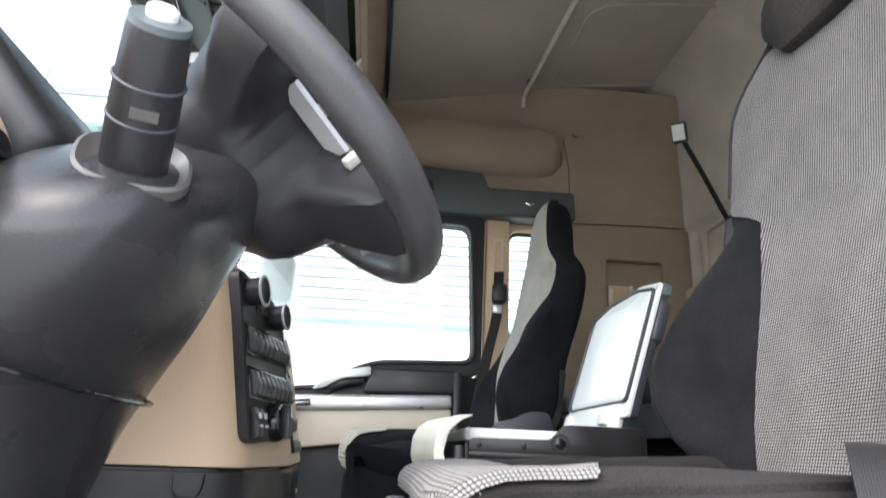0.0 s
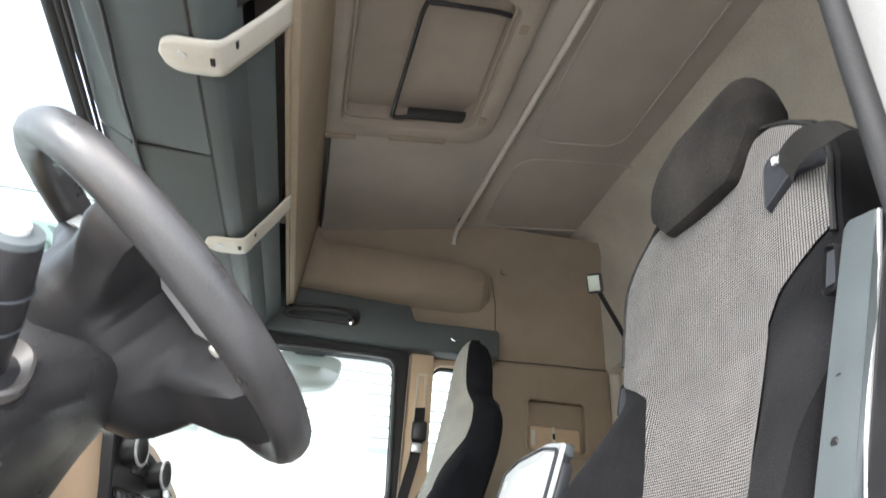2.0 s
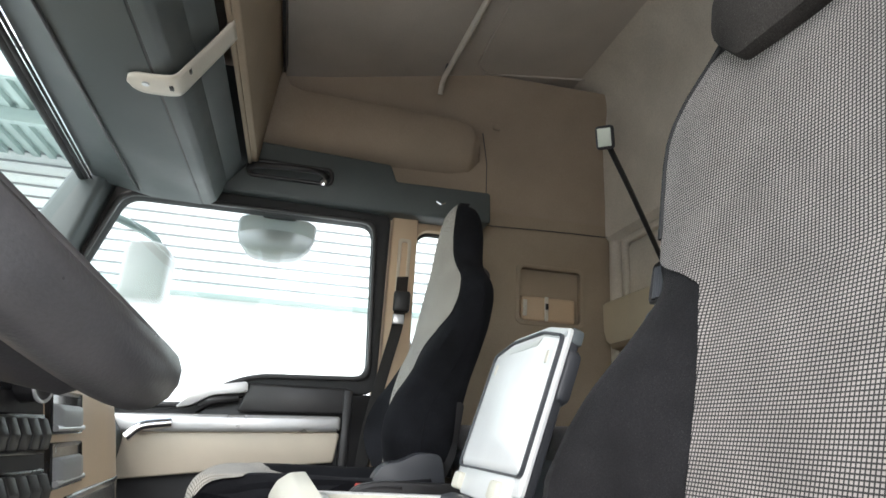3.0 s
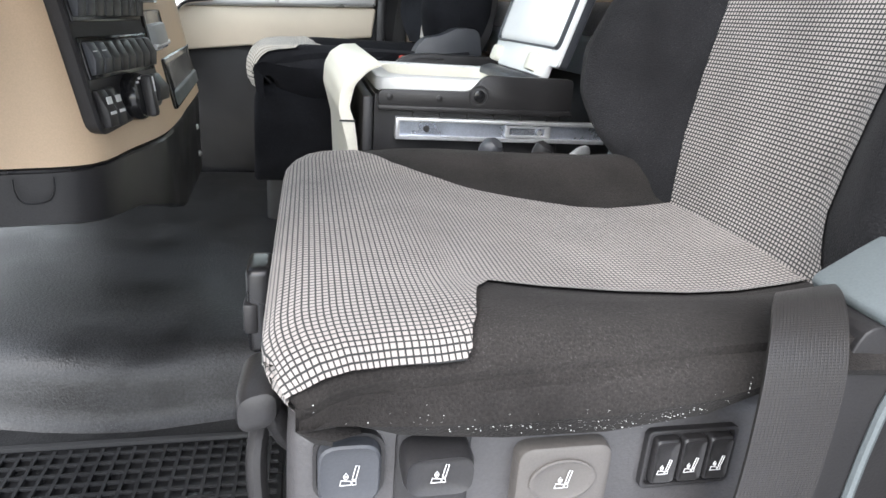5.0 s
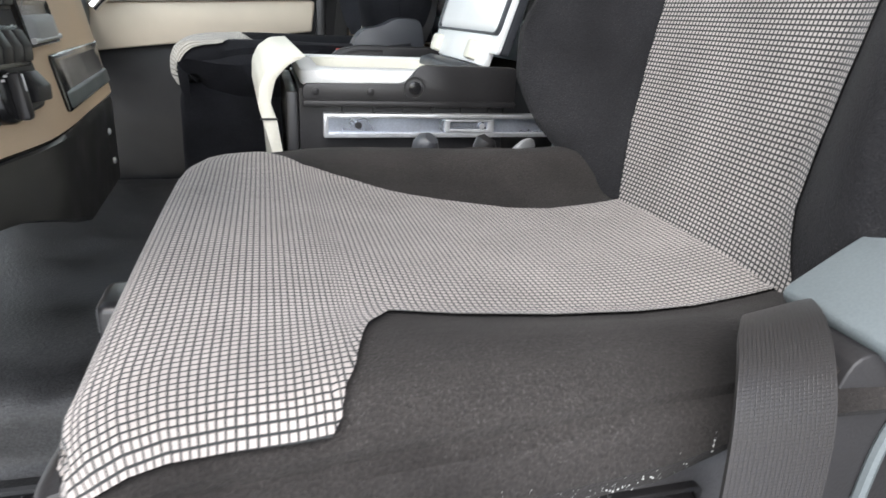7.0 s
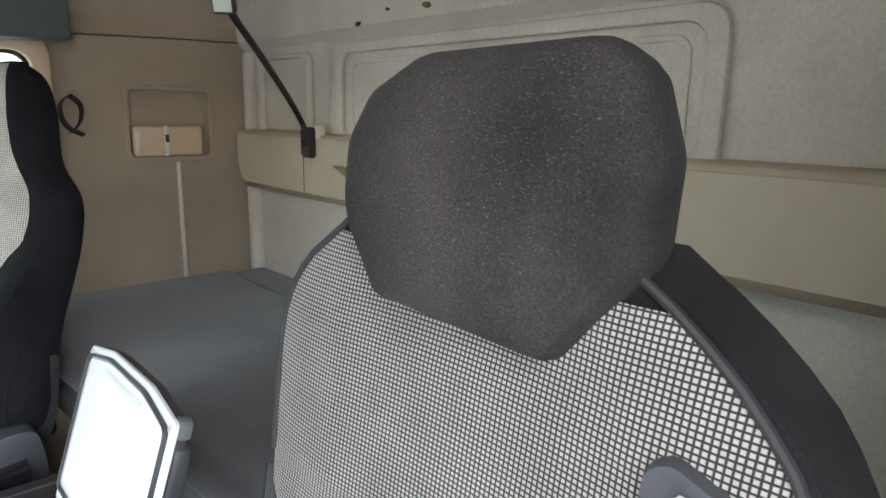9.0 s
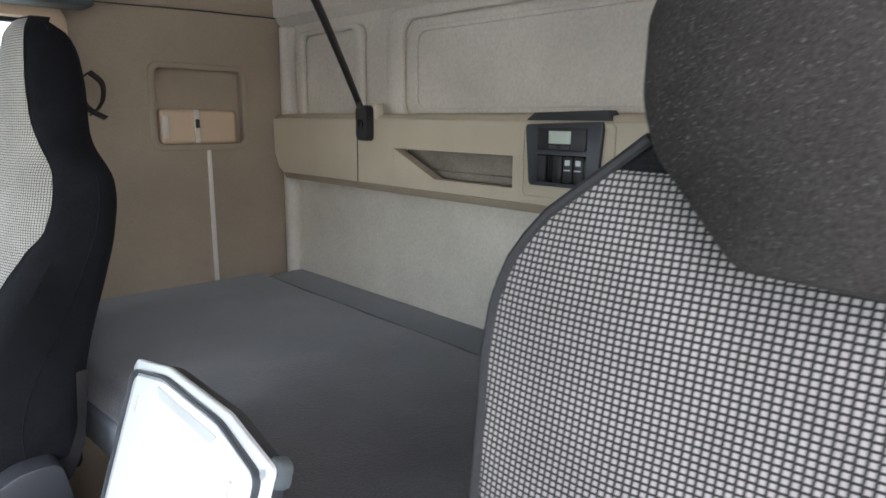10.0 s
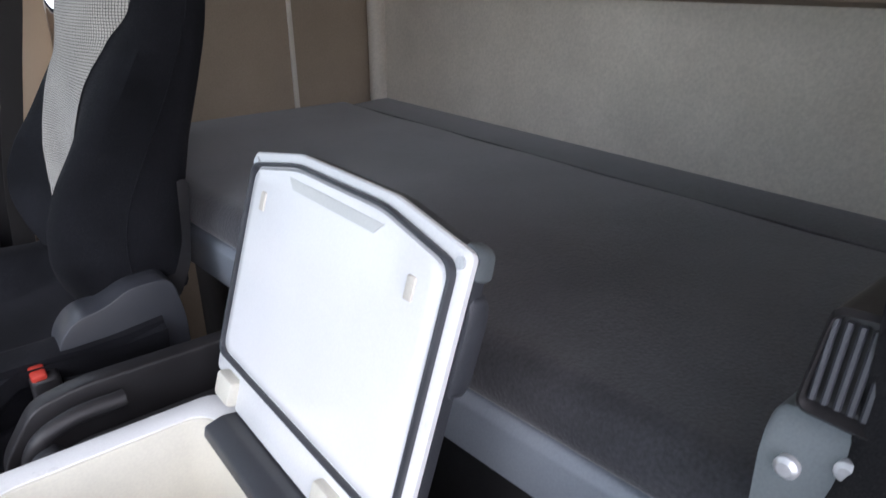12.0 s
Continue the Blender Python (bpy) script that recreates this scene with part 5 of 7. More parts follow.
def build_dash():
    d = thing("dashboard", (-0.2, 0.9, 0.3), "tan and black wrap-round dashboard with switch panel", "dashboard")
    plan = smooth_path([(-0.45, 0.36, 0.84), (-0.28, 0.420, 0.835), (-0.14, 0.475, 0.825), (-0.04, 0.512, 0.815), (0.040, 0.546, 0.81), (0.062, 0.64, 0.81), (0.080, 0.74, 0.805), (0.079, 0.86, 0.80), (0.072, 0.96, 0.79),
                        (0.066, 1.06, 0.785), (0.060, 1.16, 0.775), (0.052, 1.245, 0.765), (0.032, 1.290, 0.76), (-0.02, 1.315, 0.76), (-0.15, 1.325, 0.755), (-0.45, 1.33, 0.755)], 4)
    # tan skin: wall with a rolled top and a real thickness
    def skin(lo, hi, inset_low=0.0, roll=True):
        rows = []
        cx, cy = -0.30, 0.86
        for f, back in ((0.0, inset_low), (0.25, 0.0), (0.7, 0.0), (0.92, 0.004), (0.98, 0.012), (1.0, 0.03), (1.0, 0.10)):
            row = []
            for p in plan:
                top = hi if hi else p.z
                v = Vector((cx - p.x, cy - p.y, 0)).normalized() * back
                row.append((p.x + v.x - LEAN * (top - lo) * f, p.y + v.y, lo + (top - lo) * f))
            rows.append(row)
        return rows
    bm = bmn()
    g = sheet(bm, skin(0.512, None))
    bm.faces.new(g[-1])
    bm.faces.new(g[0][::-1])
    body = part("tan_body", bm, TAN, d, "tan moulded dash body")
    bm = bmn()
    rows = []
    foot = soft_table([(0.50, 0.445), (0.66, 0.426), (0.76, 0.396), (0.93, 0.345), (1.3, 0.335)])
    for z, back in ((0.350, 0.030), (0.352, 0.010), (0.358, 0.004), (0.470, 0.002), (0.498, 0.002), (0.510, 0.010)):
        row = []
        for p in plan:
            v = Vector((-0.30 - p.x, 0.86 - p.y, 0)).normalized() * back
            low = foot(p.y)
            row.append((p.x + v.x, p.y + v.y, low + (z - 0.350) * (0.510 - low) / 0.160))
        rows.append(row)
    g = sheet(bm, rows)
    bm.faces.new(g[0][::-1])
    bm.faces.new(g[-1])
    low = part("lower_body", bm, BLACK, d, "black lower dash body")
    bm = bmn()
    pts = []
    for p in plan:
        v = Vector((-0.30 - p.x, 0.86 - p.y, 0)).normalized() * 0.006
        pts.append((p.x + v.x, p.y + v.y, 0.508))
    tube(bm, pts, 0.0028, 6)
    part("edge_bead", bm, GLOSS, d)
    pull = [pose(-0.012, 0.516, 0.040, 0, 0, 21) @ Vector((x, -0.0035, z)) for x, z in ((-0.019, 0.462), (-0.0185, 0.448), (-0.013, 0.437), (0.0, 0.434), (0.013, 0.437), (0.0185, 0.448), (0.019, 0.462))]
    part("ashtray_pull", tube(bmn(), smooth_path(pull, 4), 0.0011, 6), GLOSS, d, "outline of the ashtray pull")
    for y, z in ((1.150, 0.450), (1.165, 0.392)):
        part("screw", lathe(bmn(), [(0.006, 0), (0.006, 0.004), (0.004, 0.006)], pose(0.056, y, z, 0, 90, -15)), STEEL, d)
    # switch panel
    bm = bmn()
    pillow(bm, rounded_loop([(0.0, 0.540), (0.150, 0.551), (0.140, 0.706), (0.118, 0.720), (0.0, 0.734)], 0.014, 4), lambda u, v, w: dp(u, v, w), [(0.9, 0.003), (0.97, 0.004), (1.0, 0.002), (1.0, -0.01)])
    sp = part("switch_panel", bm, BLACK, d, "black heater and switch panel")
    for u, v, r in ((0.030, 0.711, 0.0165), (0.108, 0.696, 0.0155)):
        m = knob_frame(u, v)
        kb = part("heater_knob", lathe(bmn(), [(r, 0), (r, 0.016), (r * 0.9, 0.020), (r * 0.6, 0.018)], m), BLACK, sp)
        bm = bmn()
        loop = [tuple(m @ Vector((r * 1.02 * math.cos(a), r * 1.02 * math.sin(a), 0.019))) for a in (2 * math.pi * k / 32 for k in range(33))]
        tube(bm, loop, 0.0022, 8, caps=False)
        part("bezel", bm, SILVER, kb, "bright knob ring")
    part("heater_display", on_panel(box(bmn(), 0.048, 0.090, -0.006, 0.0, 0.690, 0.716, 0.003)), GLOSS, sp)
    for row, (z0, z1, n) in enumerate(((0.640, 0.668, 8), (0.592, 0.620, 8))):
        part("switch_tray", on_panel(box(bmn(), 0.008, 0.142, -0.0055, 0.0, z0 - 0.004, z1 + 0.004, 0.002)), GLOSS, sp)
        for k in range(n):
            u = 0.011 + 0.0163 * k
            bm = bmn()
            c = prism(bmn(), [(0.0, z0), (-0.006, z0 + 0.001), (-0.0095, (z0 + z1) / 2), (-0.005, z1), (0.0, z1)], "x", u, u + 0.0145, 0.0012)
            for v in c.verts:
                v.co = dp(v.co.x, v.co.z, -v.co.y + 0.004)
            sw = part("rocker_switch", c, BLACK if k > 1 else GREY, sp)
            if k < 2:
                part("mark", on_panel(box(bmn(), u + 0.003, u + 0.011, -0.0115, -0.0105, z1 - 0.010, z1 - 0.007, 0)), WHITEMARK, sw)
    for u in (0.007, 0.024):
        c = prism(bmn(), [(0.0, 0.546), (-0.008, 0.548), (-0.0095, 0.562), (-0.004, 0.580), (0.0, 0.580)], "x", u, u + 0.016, 0.0015)
        for v in c.verts:
            v.co = dp(v.co.x, v.co.z, -v.co.y + 0.003)
        sw = part("rocker_switch", c, BLACK, sp)
        part("mark", on_panel(box(bmn(), u + 0.004, u + 0.012, -0.0125, -0.0115, 0.568, 0.574, 0)), WHITEMARK, sw)
        part("mark", on_panel(box(bmn(), u + 0.003, u + 0.013, -0.0128, -0.0118, 0.559, 0.5615, 0)), WHITEMARK, sw)
    c = prism(bmn(), [(0.0, 0.556), (-0.010, 0.558), (-0.013, 0.571), (-0.005, 0.584), (0.0, 0.584)], "x", 0.118, 0.142, 0.0015)
    for v in c.verts:
        v.co = dp(v.co.x, v.co.z, -v.co.y + 0.003)
    part("rocker_switch", c, BLACK, sp)
    m = knob_frame(0.078, 0.566)
    dial = part("light_dial", lathe(bmn(), [(0.0225, 0), (0.0225, 0.008), (0.020, 0.013), (0.017, 0.014)], m), GLOSS, sp, "black rotary light switch")
    part("dial_grip", box(bmn(), -0.0055, 0.0055, -0.020, 0.020, 0.012, 0.024, 0.004, m=m), BLACK, dial)
    part("mark", box(bmn(), -0.0008, 0.0008, 0.004, 0.018, 0.0238, 0.0246, 0, m=m), WHITEMARK, dial)
    for k in range(5):
        a = radians(50 + 20 * k)
        part("mark", box(bmn(), 0.0185 * math.cos(a) - 0.002, 0.0185 * math.cos(a) + 0.002, 0.0185 * math.sin(a) - 0.001, 0.0185 * math.sin(a) + 0.001, 0.0136, 0.0146, 0, m=m), WHITEMARK, dial)
    # vents on the centre face, and the pocket's shaded hollow as a black slab
    def cf(y, z, w):
        return Vector((0.080 - 0.068 * (y - 0.86) - 0.9 * max(0, y - 1.23) ** 1.6 * 4 + w - LEAN * (z - 0.512), y, z))
    for z0, z1 in ((0.686, 0.742), (0.620, 0.676)):
        bm = bmn()
        pillow(bm, rounded(0.768, 0.935, z0, z1, 0.004, 3), lambda u, v, w: cf(u, v, w), [(0.8, 0.001), (0.97, 0.004), (1.0, 0.002), (1.0, -0.02)])
        vent = part("vent", bm, GLOSS, d, "black air vent")
        bm = bmn()
        pillow(bm, rounded(0.778, 0.927, z0 + 0.004, z1 - 0.018, 0.004, 3), lambda u, v, w: cf(u, v, w), [(0.6, 0.010), (0.9, 0.008), (1.0, 0.002)])
        part("vane", bm, VANE, vent)
        part("vent_bar", tube(bmn(), [cf(0.774, z0 + 0.008, 0.006), cf(0.926, z0 + 0.008, 0.006)], 0.004, 8), SILVER, vent)
    bm = bmn()
    pillow(bm, rounded(0.845, 1.255, 0.530, 0.606, 0.008, 3), lambda u, v, w: cf(u, v, w), [(0.7, 0.0015), (0.96, 0.004), (1.0, 0.002), (1.0, -0.02)])
    part("open_pocket", bm, GLOSS, d, "open black dash pocket")
    # lighter strip paints the light on the pocket's floor
    bm = bmn()
    pillow(bm, rounded(0.855, 1.245, 0.534, 0.556, 0.006, 3), lambda u, v, w: cf(u, v, w), [(0.7, 0.006), (0.95, 0.005), (1.0, 0.002)])
    part("pocket_floor", bm, BLUEGREY, d)
    # passenger side of the dash and the top pad
    bm = bmn()
    prism(bm, [(-0.80, 0.45), (-0.24, 0.45), (-0.17, 0.50), (-0.15, 0.66), (-0.20, 0.73), (-0.80, 0.76)], "y", 1.318, 2.10, 0.02, 3)
    part("passenger_pad", bm, TEAL, d, "slate passenger dash pad")
    bm = bmn()
    prism(bm, [(-0.80, 0.70), (-0.42, 0.70), (-0.36, 0.735), (-0.40, 0.765), (-0.80, 0.775)], "y", -0.04, 2.10, 0.012, 3)
    part("top_pad", bm, TEAL, d, "slate dash top")
    # instrument hood and the outer end with its vent
    bm = bmn()
    prism(bm, [(-0.45, 0.70), (-0.12, 0.685), (-0.04, 0.765), (-0.155, 0.905), (-0.22, 0.94), (-0.45, 0.92)], "y", 0.10, 0.45, 0.02, 3)
    hood = part("instrument_hood", bm, BLACK, d, "black instrument hood")
    bm = bmn()
    prism(bm, [(-0.45, 0.49), (-0.12, 0.54), (-0.065, 0.62), (-0.055, 0.74), (-0.095, 0.80), (-0.45, 0.84)], "y", -0.065, 0.085, 0.018, 3)
    end = part("outer_end", bm, TAN, d, "tan outer dash end")
    bm = bmn()
    pillow(bm, rounded(-0.01, 0.065, 0.64, 0.74, 0.015, 4), lambda u, v, w: (-0.060 + w, u, v), [(0.85, 0.004), (1.0, 0.008), (1.0, -0.01)])
    vent = part("vent", bm, GLOSS, end)
    for k in range(5):
        part("slat", box(bmn(), -0.057, -0.051, -0.004, 0.06, 0.655 + 0.017 * k, 0.659 + 0.017 * k, 0.001), BLACK, vent)


def build_wheel():
    """Steering wheel on its column, with the stalk."""
    c = Vector((0.097, 0.256, 0.870))
    th, ph = radians(40.3), radians(1.66)
    n = Vector((math.sin(th) * math.cos(ph), math.sin(ph), math.cos(th) * math.cos(ph)))
    # local x: towards the driver's lap, local y: to the passenger side
    ex = n.cross(Vector((0, 1, 0))).normalized() * -1
    ey = n.cross(ex).normalized()
    if ey.y < 0:
        ey = -ey
    if ex.x < 0:
        ex = -ex
    m = Matrix(((ex.x, ey.x, n.x, c.x), (ex.y, ey.y, n.y, c.y), (ex.z, ey.z, n.z, c.z), (0, 0, 0, 1)))
    w = thing("steering_wheel", m @ Vector((0, 0, -0.25)), "black leather steering wheel with silver spoke trims", "steering wheel")
    R, r = 0.206, 0.0195
    bm = bmn()
    rows = []
    for k in range(72):
        a = 2 * math.pi * k / 72
        row = []
        for j in range(14):
            b = 2 * math.pi * j / 14
            row.append(m @ Vector(((R + r * math.cos(b)) * math.cos(a), (R + r * math.cos(b)) * math.sin(a), r * 1.12 * math.sin(b))))
        rows.append(row)
    rows.append(rows[0])
    sheet(bm, rows, closed=True)
    bmesh.ops.remove_doubles(bm, verts=bm.verts, dist=1e-5)
    part("rim", bm, LEATHER, w, "black leather rim")
    part("airbag_pad", lathe(bmn(), [(0.02, 0.022), (0.055, 0.018), (0.072, 0.010), (0.079, 0.0)], m, 40), BLACK, w, "black airbag pad")
    turned = radians(40)
    # hub and spokes in one casting: a flat-sided bowl that runs out into four arms towards the rim
    BIG = ((0, 0.080), (22, 0.096), (33, 0.118), (40, 0.140), (47, 0.164), (51, 0.185), (53, R))

    def reach(a):
        out = R
        wide = ((0, 0.106), (12, 0.113), (17, 0.128), (19, 0.150), (20.5, 0.180), (22, R))
        for mid, table in ((turned - radians(187), BIG), (turned - radians(97), wide), (turned + radians(97), wide),
                           (turned, ((0, 0.136), (36, 0.134), (44, 0.140), (47, 0.160), (49, 0.185), (50, R)))):
            d = abs(math.degrees((a - mid + math.pi) % (2 * math.pi) - math.pi))
            out = min(out, lerp(table, d))
        return out
    bm, rows = bmn(), []
    for rad, z in ((0.090, 0.008), (0.110, 0.006), (0.113, -0.004), (0.113, -0.016), (0.113, -0.028), (0.112, -0.038), (0.111, -0.050), (0.110, -0.062), (0.106, -0.078), (0.100, -0.094), (0.088, -0.110), (0.066, -0.122), (0.030, -0.126)):
        row = []
        arm = sstep(-0.070, -0.030, z) * (0.0 if z > 0.007 else 0.97 if z > 0.005 else 1.0)
        for k in range(240):
            a = 2 * math.pi * k / 240
            q = (abs(math.cos(a - turned)) ** 3.4 + abs(math.sin(a - turned)) ** 3.4) ** (-1 / 3.4)
            far = reach(a)
            bowl = min(rad * q, far)
            r0 = bowl + max(0.0, far - bowl) * arm
            row.append(m @ Vector((r0 * math.cos(a), r0 * math.sin(a), z + 0.012 * sstep(0.12, R, r0) * sstep(-0.06, -0.02, z))))
        rows.append(row)
    g = sheet(bm, rows, closed=True)
    bm.faces.new(g[-1])
    bm.faces.new(g[0][::-1])
    part("hub", bm, BLACK, w, "black hub bowl with four arms")
    for s in (-1, 1):
        a, b = turned + s * radians(115), turned + s * radians(80)
        bm = bmn()
        ribbon(bm, [(m @ Vector((0.130 * math.cos(a) * (1 - f) + 0.126 * math.cos(b) * f, 0.130 * math.sin(a) * (1 - f) + 0.126 * math.sin(b) * f, -0.006)), tuple(m.to_3x3() @ Vector((math.cos((a + b) / 2), math.sin((a + b) / 2), 0.4)))) for f in (0, 0.25, 0.5, 0.75, 1)], 0.022, 0.006)
        part("spoke_trim", bm, TRIM, w, "satin silver spoke trim")
        a, b = turned + s * radians(8), turned + s * radians(20)
        side = tuple(m.to_3x3() @ Vector((-math.sin(a), math.cos(a), -0.8)))
        bm = ribbon(bmn(), [(m @ Vector(((0.135 + 0.035 * f) * math.cos(a * f + b * (1 - f)), (0.135 + 0.035 * f) * math.sin(a * f + b * (1 - f)), -0.016)), side) for f in (0, 0.5, 1)], 0.014, 0.005)
        part("spoke_trim", bm, TRIM, w, "satin silver spoke trim")
        if s > 0:
            continue
        bm = bmn()
        q = turned + s * radians(80)
        box(bm, -0.0055, 0.0055, -0.0055, 0.0055, -0.016, 0.0, 0.0025, m=m @ pose(0.148 * math.cos(q), 0.148 * math.sin(q), 0, 0, 0, math.degrees(q)))
        part("thumb_button", bm, IVORY, w, "pale thumb button")
    up = tuple(m.to_3x3() @ Vector((0, 0, 1)))
    for s in (-1, 1):
        path = []
        for k in range(12):
            d = 16 + 34 * k / 11
            q, rr = turned - radians(187) + s * radians(d), lerp(BIG, d) + 0.002
            path.append((m @ Vector((rr * math.cos(q), rr * math.sin(q), -0.008)), up))
        part("spoke_trim", ribbon(bmn(), path, 0.016, 0.004), TRIM, w, "satin silver spoke trim")
    # column shroud
    col = thing("steering_column", (-0.10, 0.26, 0.2), "black plastic steering column shroud", "column")
    secs = [((0.048, 0.250, 0.822), 0.054, 0.056), ((0.030, 0.205, 0.775), 0.068, 0.074), ((0.006, 0.159, 0.715), 0.070, 0.118), ((-0.020, 0.160, 0.660), 0.066, 0.145),
            ((-0.050, 0.192, 0.608), 0.058, 0.142), ((-0.080, 0.235, 0.555), 0.050, 0.125), ((-0.105, 0.250, 0.48), 0.048, 0.110), ((-0.15, 0.255, 0.34), 0.046, 0.095), ((-0.24, 0.26, 0.10), 0.044, 0.080), ((-0.28, 0.26, -0.02), 0.044, 0.080)]
    bm, rows = bmn(), []
    cs = smooth_path([s[0] for s in secs], 5)
    hs = smooth_path([(s[1], s[2], 0) for s in secs], 5)
    for p, h in zip(cs, hs):
        row = []
        for k in range(28):
            a = 2 * math.pi * k / 28
            q = 0.62
            row.append(p + Vector((h.x * math.copysign(abs(math.cos(a)) ** q, math.cos(a)), h.y * math.copysign(abs(math.sin(a)) ** q, math.sin(a)), -0.25 * h.x * math.cos(a))))
        rows.append(row)
    g = sheet(bm, rows, closed=True)
    bm.faces.new(g[0][::-1])
    bm.faces.new(g[-1])
    part("shroud", bm, COLUMN, col, "charcoal two-part shroud")
    bm = bmn()
    ring_pts = [cs[22] + Vector((0.062 * math.copysign(abs(math.cos(a)) ** 0.62, math.cos(a)), 0.147 * math.copysign(abs(math.sin(a)) ** 0.62, math.sin(a)), -0.015 * math.cos(a))) for a in (2 * math.pi * k / 28 for k in range(29))]
    tube(bm, ring_pts, 0.002, 6, caps=False)
    part("shroud_joint", bm, GLOSS, col)
    # stalk on a grey shelf
    base, tip = Vector((0.028, 0.073, 0.727)), Vector((0.061, -0.010, 0.800))
    ax = (tip - base).normalized()
    q = ax.to_track_quat("Z", "Y").to_matrix().to_4x4()
    mm = Matrix.Translation(base) @ q
    L = (tip - base).length
    bm = bmn()
    pillow(bm, [(0.040 * math.copysign(abs(math.cos(a)) ** 0.7, math.cos(a)), 0.038 * math.copysign(abs(math.sin(a)) ** 0.7, math.sin(a))) for a in (2 * math.pi * k / 32 for k in range(32))],
           lambda u, v, d: mm @ Vector((u, v, d)), [(0.55, 0.000), (0.8, 0.006), (0.93, 0.012), (1.0, 0.010), (1.0, 0.002)])
    shelf = part("stalk_shelf", bm, OLIVEGREY, col, "grey stalk shelf")
    bm = bmn()
    pillow(bm, [(0.041 * math.copysign(abs(math.cos(a)) ** 0.7, math.cos(a)), 0.039 * math.copysign(abs(math.sin(a)) ** 0.7, math.sin(a))) for a in (2 * math.pi * k / 32 for k in range(32))],
           lambda u, v, d: mm @ Vector((u, v, d)), [(1.0, 0.001), (1.03, -0.004), (1.05, -0.020), (1.0, -0.05), (0.8, -0.09)])
    part("stalk_housing", bm, BLACK, col)
    stalk = part("stalk", lathe(bmn(), [(0.0235, 0.0), (0.0235, 0.045), (0.0225, 0.075), (0.0205, L - 0.006), (0.0195, L - 0.003)], mm), BLACK, col, "thick black multi-function stalk")
    part("stalk_cap", lathe(bmn(), [(0.0200, L - 0.003), (0.0195, L + 0.002), (0.011, L + 0.003)], mm), BLUEGREY, stalk, "grey stalk end")
    part("stalk_button", lathe(bmn(), [(0.010, L), (0.010, L + 0.008), (0.008, L + 0.010)], mm), WHITE, stalk, "pale end button")
    for h in (0.046, 0.074):
        bm = bmn()
        loop = [mm @ Vector((0.0232 * math.cos(a), 0.0232 * math.sin(a), h)) for a in (2 * math.pi * k / 28 for k in range(29))]
        tube(bm, loop, 0.0014, 6, caps=False)
        part("stalk_ring", bm, GREY, stalk)
    part("print_mark", box(bmn(), -0.008, 0.010, -0.0242, -0.0225, 0.054, 0.062, 0, m=mm), OLIVEGREY, stalk)


build_overhead()
build_dash()
build_wheel()


